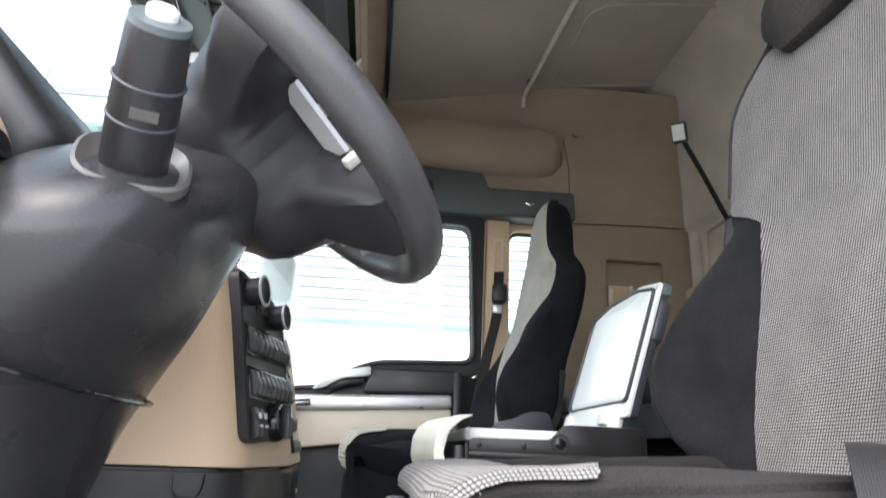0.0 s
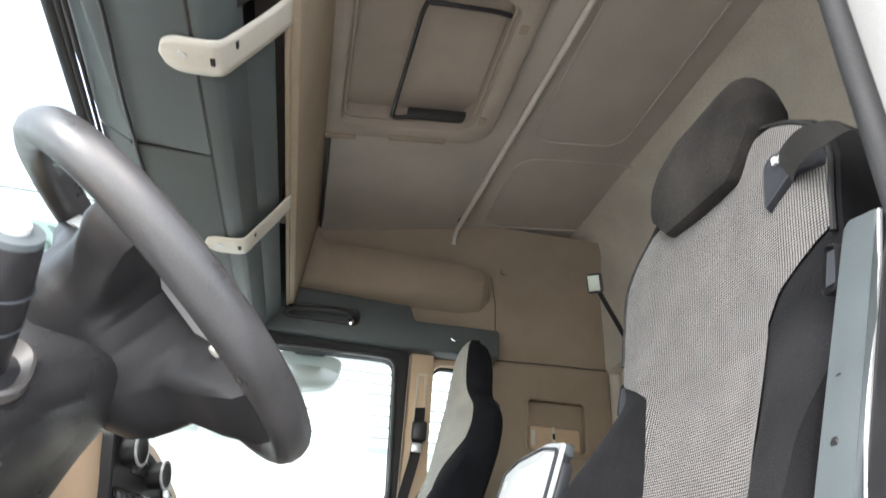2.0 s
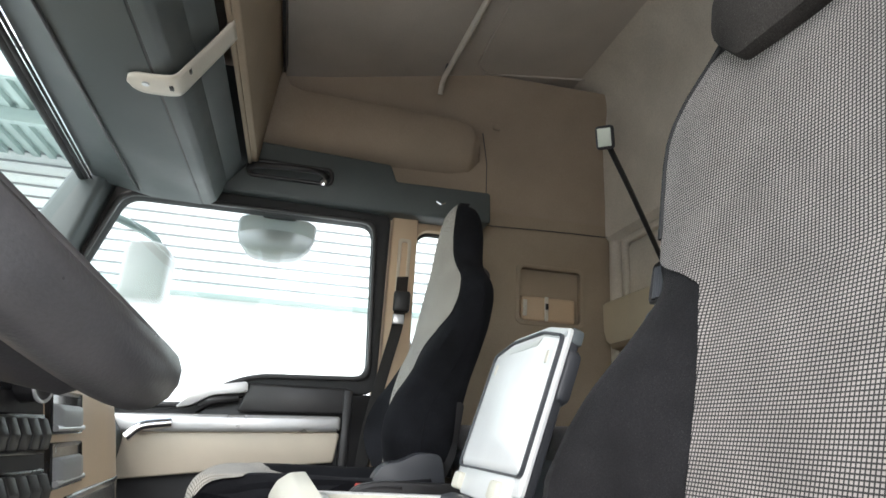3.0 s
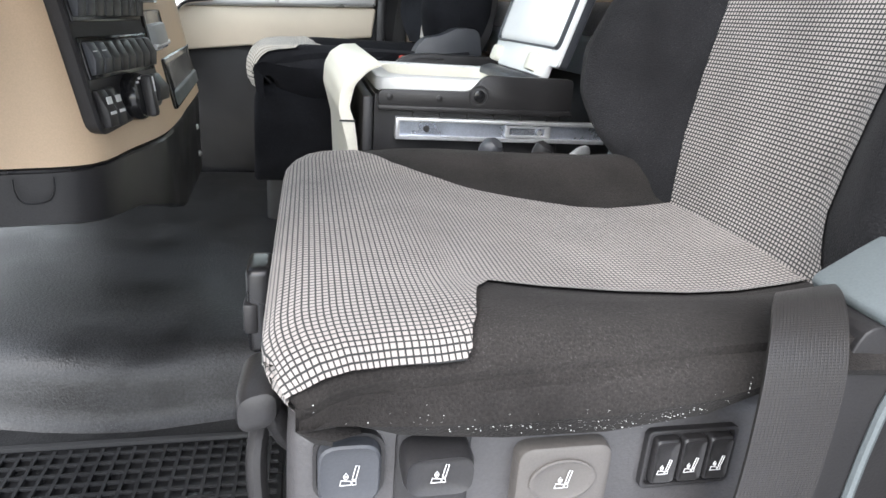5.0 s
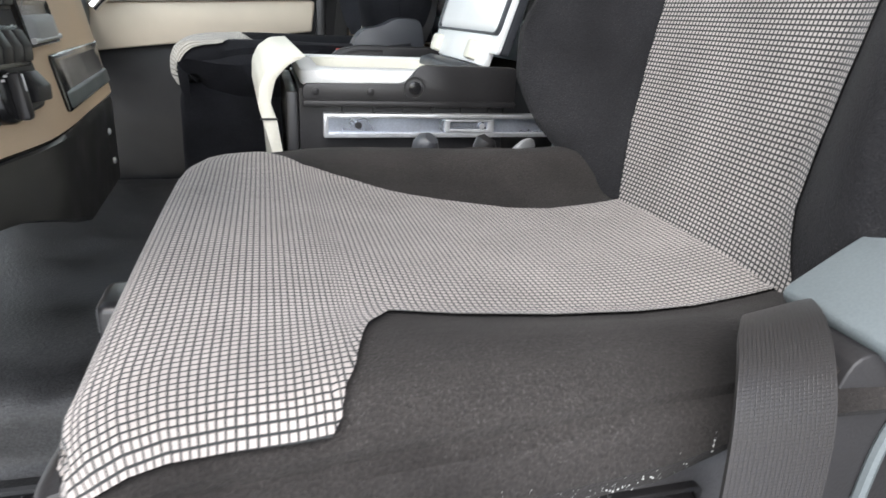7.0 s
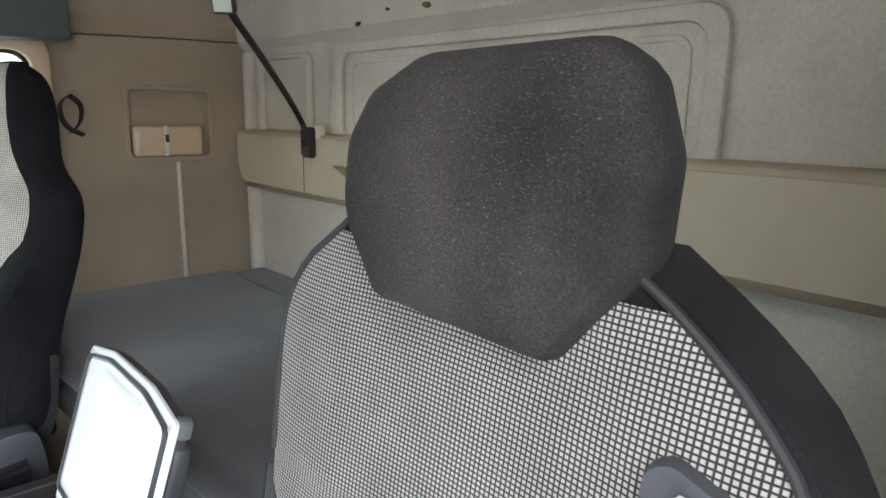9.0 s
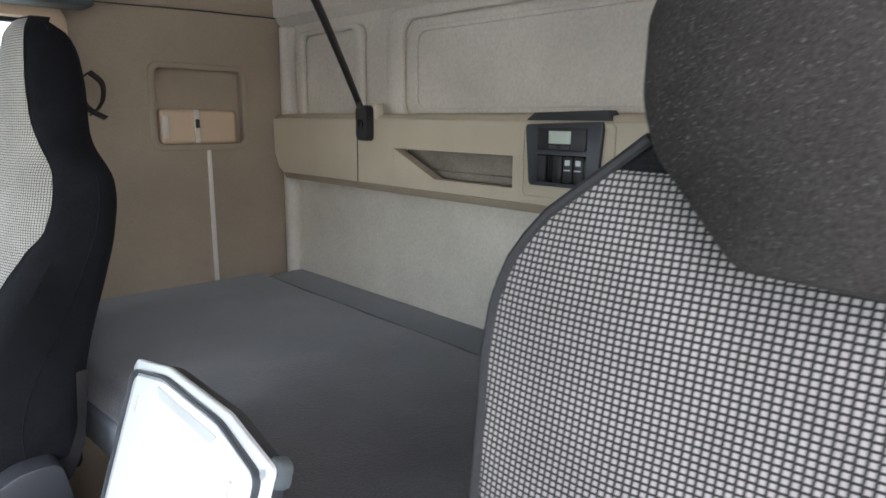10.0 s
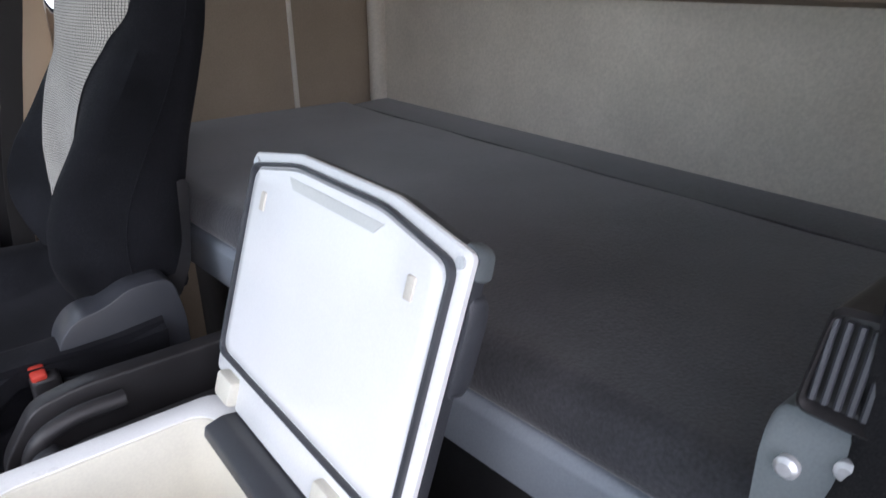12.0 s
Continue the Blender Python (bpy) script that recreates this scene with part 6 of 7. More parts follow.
# ---- bunk, rear shelf, lamp ----
def build_sleeper():
    def skew(y):
        """Slants the bunk's front edge to fit the camera's view."""
        return 0.084 - 0.085 * (y - 0.954)

    def skewed(bm):
        for v in bm.verts:
            v.co.x += skew(v.co.y) if v.co.x < 1.0 else 0.0
        return bm
    b = thing("bunk", (1.15, 1.05, 0.0), "lower bunk with charcoal fabric mattress", "bunk")
    prof = rounded_loop([(0.785, 0.672), (1.500, 0.672), (1.500, 0.748), (0.80, 0.745)], 0.035, 6)
    bm = bmn()
    rows = []
    for k in range(25):
        y = NEAR + 0.005 + (FAR - NEAR - 0.01) * k / 24
        sag = 0.0015 * math.sin(k * 1.7)
        rows.append([(x + (skew(y) if x < 1.0 else 0.0), y, z + (sag if z > 0.72 else 0)) for x, z in prof])
    g = sheet(bm, rows, closed=True)
    bm.faces.new(g[0][::-1])
    bm.faces.new(g[-1])
    part("mattress", bm, MATTRESS, b, "charcoal fabric mattress")
    part("back_bolster", prism(bmn(), rounded_loop([(1.468, 0.70), (1.583, 0.70), (1.583, 0.758), (1.468, 0.7500)], 0.002, 3), "y", NEAR + 0.005, FAR - 0.07, 0.0), MATTRESS, b, "charcoal strip along the wall")
    part("front_rail", skewed(prism(bmn(), [(0.790, 0.596), (0.815, 0.596), (0.815, 0.676), (0.794, 0.676), (0.786, 0.664)], "y", NEAR + 0.005, FAR - 0.005, 0.003)), RAILGREY, b, "blue-grey bunk edge rail")
    part("bunk_box", box(bmn(), 0.97, 1.583, NEAR + 0.005, FAR - 0.005, 0.0, 0.668, 0.004), RUBBER, b)

    s = thing("rear_shelf", (1.54, 1.1, 1.06), "beige moulded shelf along the rear wall", "shelf")
    bm = bmn()
    h1, h2 = (1.17, 1.555, 1.112, 1.177), (0.52, 0.904, 1.112, 1.177)
    x0, x1 = 1.502, 1.530
    wall(bm, "x", x0, x1, 0.20, 2.06, 1.085, 1.245, (h1, h2))
    prism(bm, [(x0, 1.085), (x0, 2.06 - 2.06 + 1.245), (x1 - 0.0, 1.245), (x1, 1.085)], "y", 2.06, 2.10)
    prism(bm, [(2.10, 1.245), (2.10, 1.085), (2.125, 1.10), (2.145, 1.14), (2.15, 1.245)], "x", x0, x1)
    prism(bm, [(1.405, 1.1121), (1.5549, 1.1121), (1.5549, 1.1769)], "x", x0 + 0.0005, x1)
    prism(bm, [(0.9039, 1.1121), (0.9039, 1.1769), (0.880, 1.1121)], "x", x0 + 0.0005, x1)
    body = part("shelf_front", bm, SHELF, s, smooth=False)
    part("top_board", prism(bmn(), [(x0, 1.2455), (x0 + 0.012, 1.256), (REAR - 0.002, 1.262), (REAR - 0.002, 1.2455)], "y", 0.20, 2.14, 0.002), SHELF, s)
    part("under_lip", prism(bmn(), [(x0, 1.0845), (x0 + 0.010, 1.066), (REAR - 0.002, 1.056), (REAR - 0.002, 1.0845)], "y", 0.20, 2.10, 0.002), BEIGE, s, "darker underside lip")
    # pocket back and ledge are darkened in place of real depth
    part("pocket_back", box(bmn(), 1.560, 1.570, 0.50, 1.57, 1.0846, 1.2454, 0), POCKET_SHADE, s, "brown fabric pocket lining")
    part("pocket_ledge", box(bmn(), 1.548, 1.5598, 1.16, 1.56, 1.112, 1.128, 0.002), POCKET_SHADE, s)
    part("joint", box(bmn(), x0 - 0.001, x0 + 0.004, 1.7035, 1.7065, 1.086, 1.244, 0), BLACK, s)
    bm = bmn()
    ring(bm, rounded(0.935, 1.150, 1.092, 1.244, 0.012), rounded(0.945, 1.140, 1.102, 1.234, 0.010), "x", x0 - 0.004, x0 + 0.002, 0.002)
    part("panel_surround", bm, SHELF, s)

    c = thing("bunk_control_panel", (1.50, 1.04, 1.125), "black bunk control panel with small display", "panel")
    part("panel_body", prism(bmn(), rounded_loop([(0.964, 1.124), (1.120, 1.124), (1.132, 1.240), (0.956, 1.246)], 0.008, 3), "x", x0 - 0.010, x0 - 0.001, 0.002), GREY, c)
    part("top_recess", prism(bmn(), [(0.945, 1.247), (1.14, 1.247), (1.12, 1.262), (0.96, 1.266)], "x", x0 + 0.002, x0 + 0.035), BLACK, c)
    part("timer", box(bmn(), x0 - 0.014, x0 - 0.009, 0.988, 1.098, 1.192, 1.234, 0.004), BLACK, c)
    part("display", box(bmn(), x0 - 0.0155, x0 - 0.0138, 1.020, 1.070, 1.205, 1.228, 0.001), LCD, c, "pale grey display")
    for y in (1.022, 1.050):
        part("timer_key", box(bmn(), x0 - 0.016, x0 - 0.013, y, y + 0.020, 1.195, 1.201, 0.001), GREY, c)
    part("switch_well", box(bmn(), x0 - 0.0115, x0 - 0.009, 0.988, 1.098, 1.132, 1.184, 0.002), GLOSS, c)
    for k, y in enumerate((0.990, 1.0135, 1.0375, 1.075)):
        sw = part("rocker_switch", box(bmn(), x0 - 0.016, x0 - 0.010, y, y + 0.0215, 1.134, 1.182, 0.003), BLACK, c)
        if k < 2:
            part("mark", box(bmn(), x0 - 0.0167, x0 - 0.0155, y + 0.005, y + 0.016, 1.166, 1.176, 0), WHITEMARK, sw)
            part("mark", box(bmn(), x0 - 0.0167, x0 - 0.0155, y + 0.004, y + 0.018, 1.156, 1.1585, 0), WHITEMARK, sw)

    l = thing("reading_lamp", (1.50, 1.66, 1.20), "gooseneck reading lamp clipped to the rear shelf", "lamp")
    bm = bmn()
    pillow(bm, rounded(1.632, 1.682, 1.192, 1.280, 0.012, 4), lambda u, v, w: (1.500 - w, u, v), [(0.6, 0.022), (0.9, 0.021), (1.0, 0.014), (1.0, 0.0)])
    clip = part("lamp_base", bm, BLACK, l)
    part("base_button", lathe(bmn(), [(0.010, 0), (0.010, 0.005), (0.007, 0.006)], pose(1.479, 1.655, 1.235, 0, -90)), GLOSS, clip)
    part("base_bracket", box(bmn(), 1.500, 1.53, 1.625, 1.655, 1.246, 1.285, 0.006), CREAM, l)
    neck = smooth_path([(1.482, 1.660, 1.272), (1.470, 1.662, 1.30), (1.400, 1.610, 1.365), (1.270, 1.495, 1.452), (1.165, 1.405, 1.520), (1.140, 1.388, 1.545)], 8)
    part("gooseneck", tube(bmn(), neck, 0.0085, 10), BLACK, l, "black flexible neck")
    hm = look((1.128, 1.380, 1.556), (0.85, 1.0, 1.35))
    hd = part("lamp_head", box(bmn(), -0.026, 0.026, -0.034, 0.034, -0.012, 0.018, 0.010, m=hm, seg=3), GREY, l, "grey lamp head")
    part("lamp_lens", box(bmn(), -0.019, 0.019, -0.026, 0.026, -0.0150, -0.0110, 0.004, m=hm), LCD, hd, "pale lamp lens")

    k = thing("strap_loop", (1.01, 2.2, 1.24), "black webbing loop hanging on the side wall", "strap")
    bm = bmn()
    pts = smooth_path([(1.012, 2.208, 1.358), (0.985, 2.195, 1.335), (0.982, 2.19, 1.295), (1.0, 2.19, 1.262), (1.04, 2.195, 1.240)], 6)
    ribbon(bm, [(p, (0.75, 0.5, 0.45)) for p in pts], 0.017, 0.004)
    part("strap", bm, WEB, k)
    bm = bmn()
    pts = smooth_path([(1.012, 2.208, 1.358), (1.036, 2.195, 1.33), (1.034, 2.19, 1.29), (1.018, 2.19, 1.262), (1.005, 2.195, 1.25)], 6)
    ribbon(bm, [(p, (0.75, 0.5, 0.45)) for p in pts], 0.017, 0.004)
    part("strap", bm, WEB, k)


# ---- fridge box between the seats ----
def build_fridge():
    f = thing("fridge_box", (0.55, 1.02, 0.0), "open pull-out fridge box with white lid raised", "fridge")
    y0, y1, x0, x1 = 0.885, 1.262, 0.406, 0.745
    bm = bmn()
    wall(bm, "z", 0.10, 0.535, x0, x1, y0, y1, ((0.435, 0.695, 0.955, 1.235),))
    part("body", bm, BLACK, f, smooth=False)
    part("floor_pan", box(bmn(), 0.43, 0.70, 0.95, 1.24, 0.28, 0.292, 0), LINER, f)
    bm = bmn()
    ring(bm, rounded(0.4355, 0.6945, 0.9555, 1.2345, 0.03), rounded(0.446, 0.684, 0.966, 1.224, 0.03), "z", 0.29, 0.560, 0.003)
    part("tub", bm, LINER, f, "cream inner tub")
    bm = bmn()
    ring(bm, rounded(0.409, 0.722, 0.893, 1.262, 0.035), rounded(0.444, 0.686, 0.963, 1.227, 0.03), "z", 0.538, 0.563, 0.005)
    part("top_rim", bm, WHITE, f, "white top rim")
    # side with its upper band and telescopic slide
    prof = rounded_loop([(0.411, 0.517), (0.76, 0.517), (0.76, 0.575), (0.597, 0.575), (0.572, 0.546), (0.411, 0.544)], 0.01, 3)
    part("side_band", prism(bmn(), prof, "y", 0.873, 0.887, 0.002), BLACK, f)
    part("side_bead", box(bmn(), 0.411, 0.76, 0.868, 0.876, 0.510, 0.519, 0.002), BLACK, f)
    part("pivot_boss", lathe(bmn(), [(0.010, 0), (0.010, 0.005), (0.006, 0.006)], pose(0.587, 0.874, 0.540, 90)), GLOSS, f)
    part("boss_ring", ring(bmn(), rounded(0.569, 0.605, 0.522, 0.558, 0.0175, 6), rounded(0.572, 0.602, 0.525, 0.555, 0.0148, 6), "y", 0.870, 0.8745), BLACK, f)
    for x in (0.430, 0.516):
        part("screw", lathe(bmn(), [(0.0055, 0), (0.0055, 0.004), (0.003, 0.005)], pose(x, 0.874, 0.533, 90)), BLACK, f)
    sl = part("slide_rail", prism(bmn(), [(0.442, 0.4616), (0.83, 0.4616), (0.83, 0.4682), (0.449, 0.4682), (0.449, 0.4924), (0.83, 0.4924), (0.83, 0.4990), (0.442, 0.4990)], "y", 0.866, 0.886, 0.001), STEEL, f, "zinc-plated telescopic slide")
    part("slide_web", box(bmn(), 0.448, 0.83, 0.876, 0.884, 0.4682, 0.4924, 0), SLIDE, sl, "mirror-bright slide web")
    car = part("slide_carriage", ring(bmn(), rounded(0.640, 0.725, 0.4695, 0.4910, 0.003), rounded(0.648, 0.714, 0.4740, 0.4865, 0.002), "y", 0.869, 0.8765, 0.001), STEEL, sl)
    part("carriage_plate", box(bmn(), 0.647, 0.715, 0.8725, 0.8765, 0.4730, 0.4875, 0), SLIDE, car)
    part("slide_screw", lathe(bmn(), [(0.0055, 0), (0.0055, 0.003)], pose(0.497, 0.876, 0.4800, 90)), BLACK, sl)
    part("slide_screw", lathe(bmn(), [(0.0045, 0), (0.0045, 0.003)], pose(0.703, 0.869, 0.4800, 90)), STEEL, sl)
    for k in range(6):
        part("rib", box(bmn(), 0.472 + 0.049 * k, 0.476 + 0.049 * k, 0.879, 0.887, 0.496, 0.512, 0.001), BLACK, f)
    # cream front cover, a thick moulding over the edge
    prof = rounded_loop([(0.420, 0.586), (0.385, 0.583), (0.360, 0.566), (0.347, 0.54), (0.344, 0.51), (0.351, 0.485), (0.362, 0.44), (0.372, 0.25), (0.386, 0.25), (0.378, 0.438), (0.371, 0.490), (0.362, 0.514), (0.371, 0.551), (0.392, 0.573)], 0.007, 3)
    bm = prism(bmn(), prof, "y", 0.862, 1.310, 0.004)
    for v in bm.verts:
        v.co.x -= 0.035 * (v.co.y - 0.862)
        v.co.z += 0.02 * (v.co.y - 0.862) * (v.co.z > 0.53)
    part("front_cover", bm, LINER, f, "cream front cover")
    part("cover_split", box(bmn(), 0.346, 0.372, 0.860, 0.862, 0.490, 0.493, 0), BLACK, f)
    part("front_panel", box(bmn(), 0.386, 0.405, 0.89, 1.26, 0.102, 0.53, 0.004), BLACK, f)
    # raised lid with rubber seal, leaning back
    ang = math.atan2(0.085, 0.27)
    lm = Matrix.Translation((0.712, 1.062, 0.585)) @ Matrix.Rotation(ang, 4, "Y")
    def lidpt(u, v, d):
        return lm @ Vector((d, u, v))
    hw = 0.202
    loop = rounded_loop([(-hw, 0.012), (hw, 0.012), (hw, 0.300), (0.09, 0.320), (-0.09, 0.320), (-hw, 0.300)], 0.008, 4)
    bm = bmn()
    pillow(bm, loop, lidpt, [(0.86, 0.0), (0.985, 0.0), (1.0, 0.002), (1.0, 0.007), (0.97, 0.010)])
    lid = part("lid", bm, WHITE, f, "white lid liner")
    bm = bmn()
    pillow(bm, loop, lidpt, [(0.96, 0.0085), (0.998, 0.0085), (1.0, 0.012), (0.99, 0.022), (0.94, 0.027)])
    part("lid_shell", bm, GREY, lid, "charcoal lid outer shell")
    sealo = rounded_loop([(-hw + 0.011, 0.040), (hw - 0.011, 0.040), (hw - 0.012, 0.289), (0.085, 0.310), (-0.085, 0.310), (-hw + 0.012, 0.289)], 0.016, 5)
    cu, cv = 0.0, 0.17
    seali = [(u * 0.977, cv + (v - cv) * 0.967) for u, v in sealo]
    bm = bmn()
    c = bmn()
    ring(c, sealo, seali, "x", -0.008, 0.001, 0.003)
    add(bm, c, lm)
    part("lid_seal", bm, GREY, lid, "grey rubber lid seal")
    bm = bmn()
    pillow(bm, [(u * 0.972, cv + (v - cv) * 0.960) for u, v in sealo], lidpt, [(0.9, -0.006), (0.97, -0.005), (1.0, 0.0)])
    part("lid_panel", bm, GLOSSWHITE, lid, "glossy white lid panel")
    for u in (0.145, -0.145):
        bm = bmn()
        box(bm, -0.008, -0.002, u - 0.006, u + 0.006, 0.240, 0.263, 0.002, m=lm)
        part("lid_clip", bm, IVORY, lid)
    for u in (-hw + 0.011, hw - 0.011):
        bm = bmn()
        lathe(bm, [(0.0055, -0.002), (0.0055, 0.001)], lm @ pose(0.0, u, 0.290, 0, 90), 14)
        part("lid_screw", bm, STEEL, lid)
    bm = bmn()
    pillow(bm, rounded_loop([(-hw - 0.004, 0.175), (-hw + 0.03, 0.165), (-hw + 0.03, 0.270), (-hw - 0.001, 0.266), (-hw - 0.005, 0.245)], 0.010), lidpt, [(0.9, 0.010), (1.0, 0.013), (1.0, 0.027), (0.9, 0.032)])
    part("lid_catch", bm, GREY, lid, "grey side catch")
    bm = bmn()
    pillow(bm, rounded_loop([(-hw - 0.002, 0.275), (-hw + 0.02, 0.275), (-hw + 0.02, 0.308), (-hw + 0.001, 0.303)], 0.008), lidpt, [(0.9, 0.008), (1.0, 0.011), (1.0, 0.022), (0.9, 0.027)])
    part("corner_cap", bm, BLUEGREY, lid)
    bm = bmn()
    prism(bm, [(0.092, 0.293), (-0.092, 0.292), (-0.078, 0.280), (0.080, 0.281)], "x", -0.0072, -0.0062, m=lm)
    part("lid_label", bm, PALEGREY, lid, "pale grey label strip")
    # hinge flange
    bm = bmn()
    box(bm, -0.004, 0.014, -0.16, 0.13, -0.012, 0.045, 0.006, m=lm)
    part("hinge_flange", bm, WHITE, f)
    for u in (0.145, -0.10):
        bm = bmn()
        box(bm, -0.016, 0.004, u - 0.022, u + 0.022, -0.006, 0.028, 0.006, m=lm)
        part("hinge_block", bm, LINER, f)
    part("hinge_bar", prism(bmn(), [(0.665, 0.555), (0.712, 0.555), (0.712, 0.572), (0.690, 0.576), (0.668, 0.570)], "y", 0.93, 1.19, 0.003), GREY, f)

    f.location = f.location + Vector((-0.012, -0.005, 0.029))

    t = thing("storage_tray", (0.62, 1.34, 0.0), "black plastic tray between fridge and passenger seat", "tray")
    part("outer_wall", prism(bmn(), rounded_loop([(0.43, 0.20), (0.80, 0.20), (0.80, 0.606), (0.56, 0.608), (0.50, 0.597), (0.455, 0.53)], 0.02, 4), "y", 1.352, 1.382, 0.006, 3), BLACK, t)
    part("inner_wall", prism(bmn(), rounded_loop([(0.43, 0.20), (0.80, 0.20), (0.80, 0.575), (0.53, 0.572), (0.46, 0.52)], 0.02, 4), "y", 1.268, 1.292, 0.006, 3), BLACK, t)
    part("tray_floor", box(bmn(), 0.43, 0.80, 1.2925, 1.3515, 0.0, 0.42, 0.003), BLACK, t)
    bm = bmn()
    tube(bm, smooth_path([(0.47, 1.315, 0.43), (0.485, 1.318, 0.55), (0.53, 1.32, 0.585), (0.60, 1.322, 0.588)]), 0.012, 10)
    part("lever", bm, BLACK, t)
    part("lever_pivot", lathe(bmn(), [(0.020, 0), (0.020, 0.02), (0.012, 0.024)], pose(0.50, 1.318, 0.545, 90)), GREY, t)

    b = thing("belt_buckle", (0.53, 1.47, 0.42), "black belt buckle with a red release button", "buckle")
    part("buckle_stem", tube(bmn(), [(0.56, 1.485, 0.40), (0.545, 1.475, 0.49), (0.533, 1.465, 0.57)], 0.010, 8), BLACK, b)
    part("buckle_body", box(bmn(), 0.508, 0.545, 1.436, 1.480, 0.530, 0.588, 0.008, seg=3), BLACK, b)
    part("release_button", box(bmn(), 0.510, 0.530, 1.438, 1.474, 0.582, 0.594, 0.004), RED, b, "red release button")

    c = thing("loose_cables", (0.64, 0.63, 0.40), "loose cables and a grey plug beside the seat", "cables")
    for k, (dy, dz, mat) in enumerate(((0.0, 0.0, VANE), (0.022, 0.012, RUBBER), (0.040, 0.004, IVORY), (-0.010, 0.008, RUBBER))):
        pts = smooth_path([(0.640 + 0.01 * k, 0.615 + dy, 0.30), (0.645 + 0.012 * k, 0.615 + dy, 0.42), (0.672 + 0.01 * k, 0.62 + dy, 0.478 + dz), (0.715, 0.63 + dy, 0.49 + dz), (0.75, 0.65 + dy, 0.44), (0.77, 0.66 + dy, 0.30)], 6)
        part("cable", tube(bmn(), pts, 0.008 - 0.001 * k, 8), mat, c)
    # grey housing, beige cap, pale block, lever and two bent straps in the gap
    part("grey_housing", prism(bmn(), rounded_loop([(0.42, 0.36), (0.575, 0.36), (0.578, 0.468), (0.556, 0.498), (0.520, 0.492), (0.440, 0.442)], 0.014, 4), "y", 0.665, 0.735, 0.010, 3), VANE, c, "mid-grey plastic housing")
    part("rod_knob", lathe(bmn(), [(0.011, -0.03), (0.014, 0.0), (0.018, 0.012), (0.017, 0.024), (0.010, 0.032)], pose(0.545, 0.690, 0.500, 30, 25), 20), GREY, c, "charcoal knob")
    part("rod_knob", lathe(bmn(), [(0.008, -0.05), (0.010, -0.01), (0.016, 0.004), (0.017, 0.018), (0.010, 0.026)], pose(0.655, 0.755, 0.488, 0, 30), 20), BLACK, c, "black lever knob")
    part("beige_cap", lathe(bmn(), [(0.036, -0.05), (0.036, 0.0), (0.031, 0.011), (0.014, 0.016)], pose(0.566, 0.668, 0.452, 12, 8), 24), TAN, c, "round beige cap")
    part("pale_block", box(bmn(), -0.021, 0.021, -0.016, 0.016, -0.024, 0.024, 0.005, m=pose(0.624, 0.652, 0.452, 0, 28, 10)), IVORY, c, "pale plastic block")
    part("pale_lever", prism(bmn(), rounded_loop([(0.655, 0.462), (0.668, 0.458), (0.692, 0.482), (0.722, 0.506), (0.717, 0.519), (0.702, 0.515), (0.676, 0.492)], 0.005, 3), "y", 0.702, 0.712, 0.002), STEEL, c, "bright hand lever")
    for k in range(2):
        bm = ribbon(bmn(), [(p, (0.6, 0.6, -0.3)) for p in smooth_path([(0.650 + 0.022 * k, 0.640, 0.438), (0.656 + 0.022 * k, 0.642, 0.468), (0.671 + 0.020 * k, 0.644, 0.494), (0.690 + 0.018 * k, 0.648, 0.514)], 5)], 0.014, 0.003)
        part("bent_strap", bm, VANE if k == 0 else TAN, c)

    m = thing("floor_mat", (0.0, 0.5, 0.004), "black rubber floor mat with a square grid", "mat")
    part("mat_sheet", box(bmn(), -0.50, 0.24, 0.06, 0.705, 0.0, 0.008, 0.003), MAT, m)
    bm = bmn()
    for k in range(31):
        x = -0.49 + 0.0235 * k
        if x < 0.23:
            box(bm, x, x + 0.005, 0.07, 0.695, 0.008, 0.013, 0)
    for k in range(27):
        y = 0.07 + 0.0235 * k
        if y < 0.69:
            box(bm, -0.49, 0.232, y, y + 0.005, 0.0082, 0.0128, 0)
    part("grid_rib", bm, RUBBER, m, smooth=False, kind="stuff")
    p = part("mat_edge", tube(bmn(), [(-0.50, 0.71, 0.010), (0.24, 0.71, 0.010)], 0.008, 8), RUBBER, m)

    q = thing("passenger_belt", (0.68, 2.12, 0.5), "black seat belt hanging from the door pillar", "belt")
    bm = bmn()
    pts = smooth_path([(0.692, 2.14, 1.27), (0.688, 2.125, 1.20), (0.680, 2.11, 1.08), (0.640, 2.10, 0.90), (0.60, 2.08, 0.70), (0.58, 2.06, 0.50)], 6)
    ribbon(bm, [(p, (1, 0.3, 0.2)) for p in pts], 0.046, 0.0016)
    part("strap", bm, WEB, q)
    part("belt_guide", box(bmn(), 0.660, 0.720, 2.095, 2.13, 1.13, 1.21, 0.012, seg=3), BLACK, q)
    part("belt_tongue", box(bmn(), 0.660, 0.700, 2.092, 2.108, 1.085, 1.12, 0.004), STEEL, q)


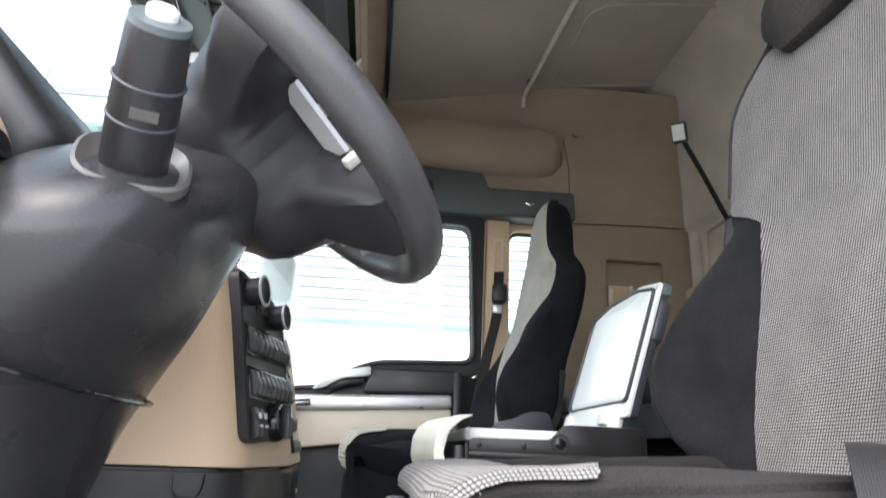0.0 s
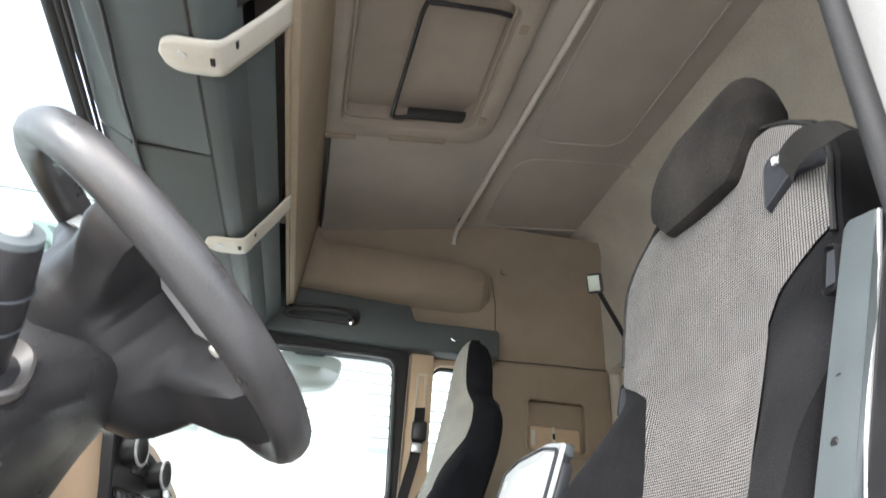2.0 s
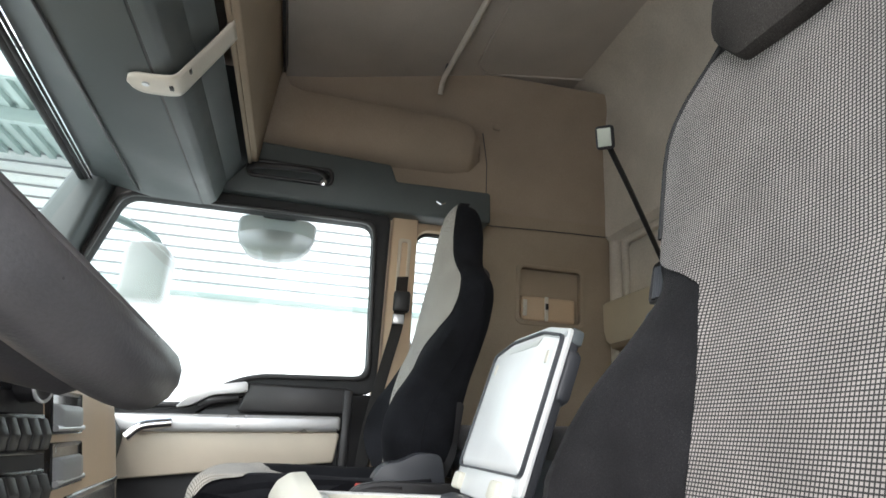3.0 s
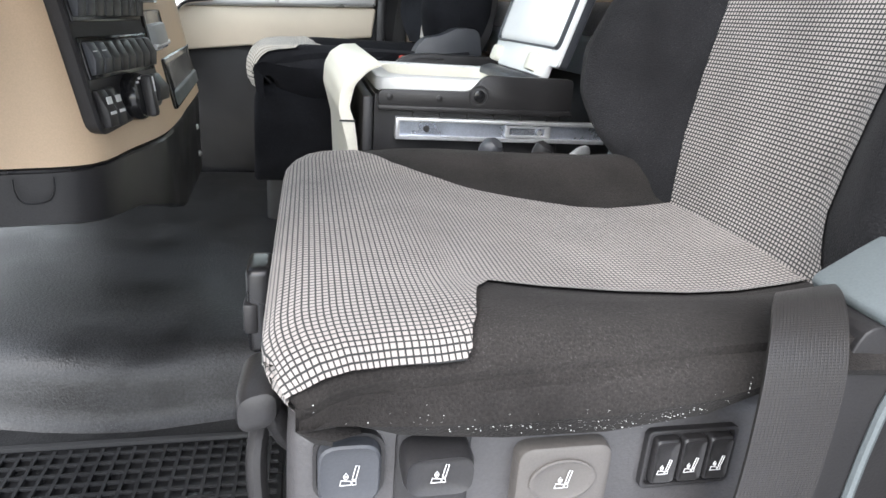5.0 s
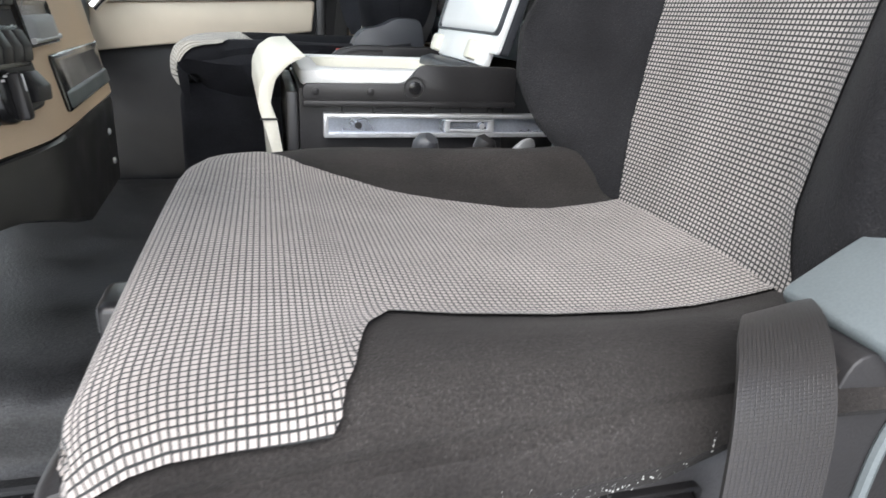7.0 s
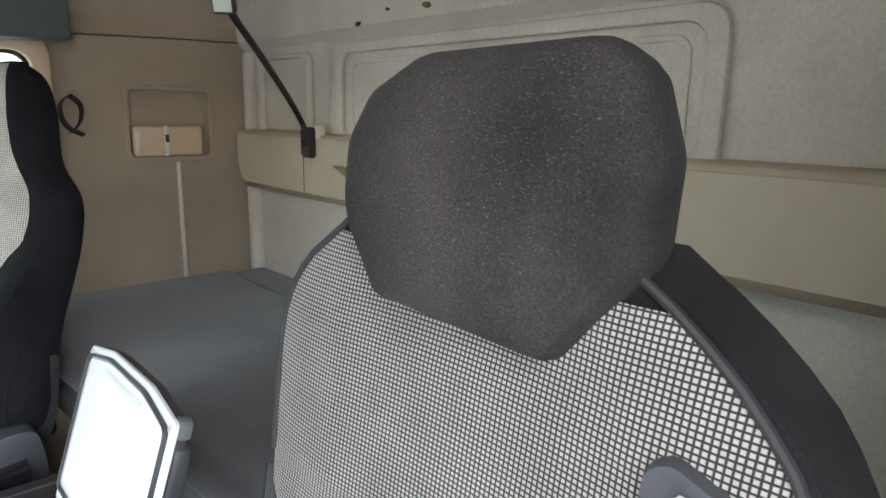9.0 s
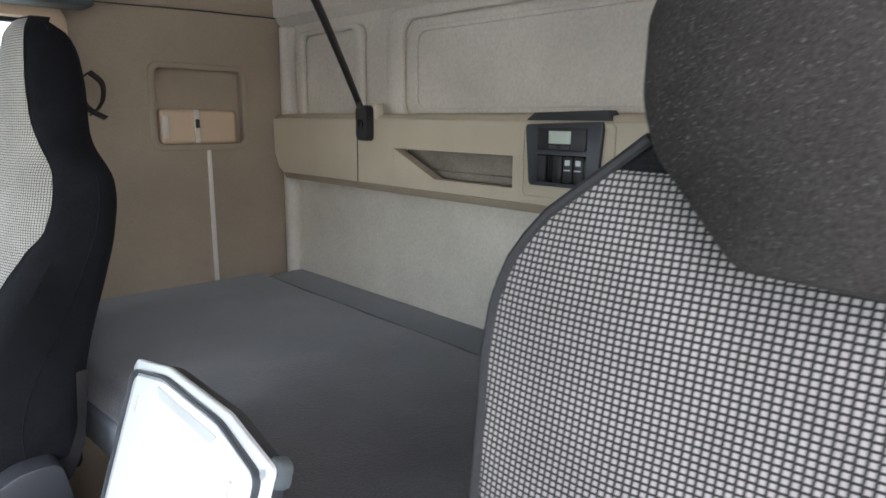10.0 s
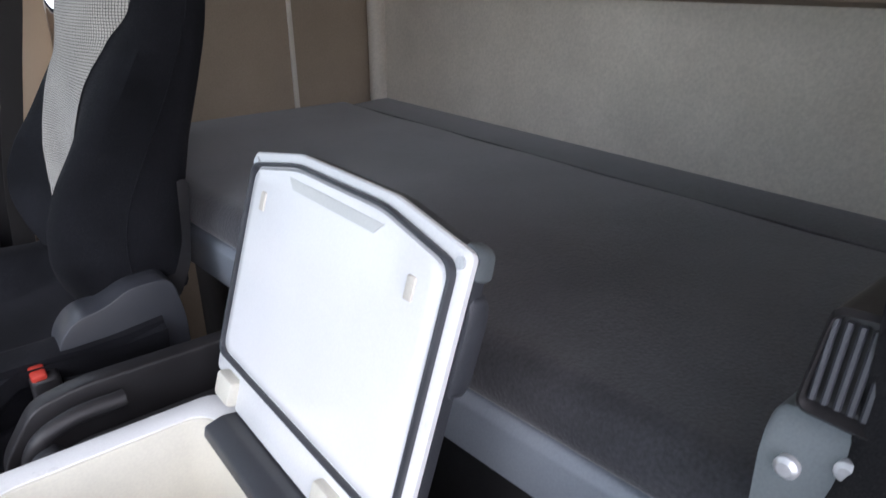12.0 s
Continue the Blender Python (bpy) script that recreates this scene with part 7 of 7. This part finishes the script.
# ---- outside ----
def build_outside():
    bm = bmn()
    box(bm, -150, 150, -150, 150, -1.50, -1.35, 0)
    solo("ground", bm, pm("concrete_yard", (0.58, 0.57, 0.55), 0.9, var=0.12, scale=0.8, bump=0.3, bscale=30), "pale concrete yard", "ground", kind="structure", smooth=False)

    m = thing("kerb_mirror", (0.21, 2.36, 1.33), "wide-angle kerb mirror hanging outside the passenger window", "mirror")
    loop = rounded_loop([(0.06, 1.49), (0.10, 1.51), (0.33, 1.505), (0.365, 1.485), (0.355, 1.40), (0.31, 1.345), (0.21, 1.325), (0.11, 1.34), (0.065, 1.40)], 0.03, 4)
    bm = bmn()
    pillow(bm, loop, lambda u, v, d: (u, 2.34 + d, v), [(0.95, 0.0), (1.0, 0.01), (0.97, 0.06), (0.8, 0.10)])
    part("housing", bm, SHEET, m)
    bm = bmn()
    pillow(bm, loop, lambda u, v, d: (u, 2.335 + d + 0.8 * (v - 1.42), v), [(0.3, -0.020), (0.6, -0.016), (0.85, -0.008), (0.95, -0.002)])
    part("mirror_glass", bm, MIRROR, m)
    part("mirror_arm", box(bmn(), 0.15, 0.28, 2.30, 2.40, 1.495, 1.525, 0.008), BLACK, m)
    part("mirror_stay", tube(bmn(), [(0.21, 2.38, 1.52), (0.21, 2.32, 1.56), (0.21, 2.24, 1.58)], 0.014, 8), BLACK, m)
    w = thing("side_mirror", (-0.25, 2.40, 1.13), "white-backed side mirror outside the passenger door", "mirror")
    bm = bmn()
    pillow(bm, rounded_loop([(-0.33, 1.13), (-0.17, 1.13), (-0.165, 1.33), (-0.22, 1.365), (-0.33, 1.35)], 0.03), lambda u, v, d: (u, 2.38 + d, v), [(0.8, -0.02), (0.95, -0.012), (1.0, 0.0), (1.0, 0.10), (0.85, 0.13)])
    part("housing", bm, WHITE, w)
    part("mirror_arm", tube(bmn(), smooth_path([(-0.44, 2.25, 1.42), (-0.34, 2.36, 1.42), (-0.24, 2.44, 1.38), (-0.24, 2.44, 1.30)]), 0.016, 8), GREENSTEEL, w)
    part("mirror_arm", tube(bmn(), smooth_path([(-0.60, 2.25, 1.10), (-0.45, 2.36, 1.12), (-0.24, 2.44, 1.15)]), 0.016, 8), GREENSTEEL, w)

    h = thing("white_warehouse", (0, 15, -1.35), "long white sheet-clad warehouse", "building")
    part("wall", box(bmn(), -16, 26, 14, 24, -1.35, 8.5, 0), SHEET, h, smooth=False)
    part("roof", box(bmn(), -16.3, 26.3, 13.8, 24.2, 8.5, 8.9, 0), SHEET, h, smooth=False)
    bm = bmn()
    for k in range(22):
        z = 3.55 + 0.24 * k
        box(bm, -15.9, 25.9, 13.96, 14.0, z, z + 0.035, 0)
    part("cladding_joint", bm, pm("joint_shadow", (0.24, 0.25, 0.26), 0.8, bump=0), h, smooth=False, kind="stuff")
    part("canopy_band", box(bmn(), -16, 26, 13.4, 13.99, 3.24, 3.40, 0), GREENSTEEL, h, smooth=False)

    c = thing("steel_canopy", (-8, 14, -1.35), "pale green steel loading canopy with ribbed underside", "canopy")
    X, Y, Z = -4.25, 10.0, 6.15
    part("fascia", box(bmn(), X - 14, X, Y, Y + 0.15, Z - 0.46, Z + 0.02, 0.02), GREENSTEEL, c)
    part("fascia", box(bmn(), X - 0.15, X, Y + 0.16, Y + 9, Z - 0.46, Z + 0.02, 0.02), GREENSTEEL, c)
    bm = bmn()
    box(bm, X - 14, X - 0.16, Y + 0.16, Y + 9, Z - 0.15, Z - 0.1, 0)
    for k in range(44):
        x = X - 0.3 - 0.31 * k
        box(bm, x - 0.07, x + 0.07, Y + 0.16, Y + 9, Z - 0.26, Z - 0.149, 0.0)
    part("ribbed_deck", bm, GREENSTEEL, c, smooth=False)
    for k in range(3):
        part("beam", box(bmn(), X - 14, X - 0.16, Y + 1.6 + 2.6 * k, Y + 1.75 + 2.6 * k, Z - 0.52, Z - 0.27, 0), GREENSTEEL, c, smooth=False)
    for k in range(3):
        part("post", box(bmn(), X - 0.3 - 6.5 * k, X - 0.02 - 6.5 * k, Y + 8.6, Y + 8.88, -1.35, Z - 0.6, 0.02), GREENSTEEL, c)
        part("post", box(bmn(), X - 4.0 - 4.5 * k, X - 3.72 - 4.5 * k, Y + 0.2, Y + 0.48, -1.35, Z - 0.6, 0.02), GREENSTEEL, c)
    part("handrail_post", box(bmn(), X - 1.7, X - 1.6, Y + 0.02, Y + 0.12, Z + 0.02, Z + 0.60, 0.01), GREENSTEEL, c)
    part("handrail", tube(bmn(), [(X - 12, Y + 0.07, Z + 0.56), (X + 3.0, Y + 0.07, Z + 0.56)], 0.02, 6), STEEL, c)

    a = thing("parked_trailer", (-6, 9, -1.35), "white curtain-sided trailer under the canopy", "trailer")
    part("trailer_body", box(bmn(), -16, -5.4, 11.4, 13.9, -0.2, 3.0, 0.08), SHEET, a)
    for k in range(8):
        part("strap", box(bmn(), -15.2 + 1.25 * k, -15.14 + 1.25 * k, 11.37, 11.40, -0.2, 2.9, 0), GREENSTEEL, a, smooth=False)
    part("roof_bow", tube(bmn(), [(-16, 11.45, 3.0), (-5.4, 11.45, 3.0)], 0.06, 8), GREENSTEEL, a)
    for k in range(3):
        part("wheel", lathe(bmn(), [(0.50, -0.15), (0.53, -0.1), (0.53, 0.1), (0.50, 0.15)], pose(-13 + 1.2 * k, 11.6, -0.82, 90)), RUBBER, a)


build_sleeper()
build_fridge()
build_outside()
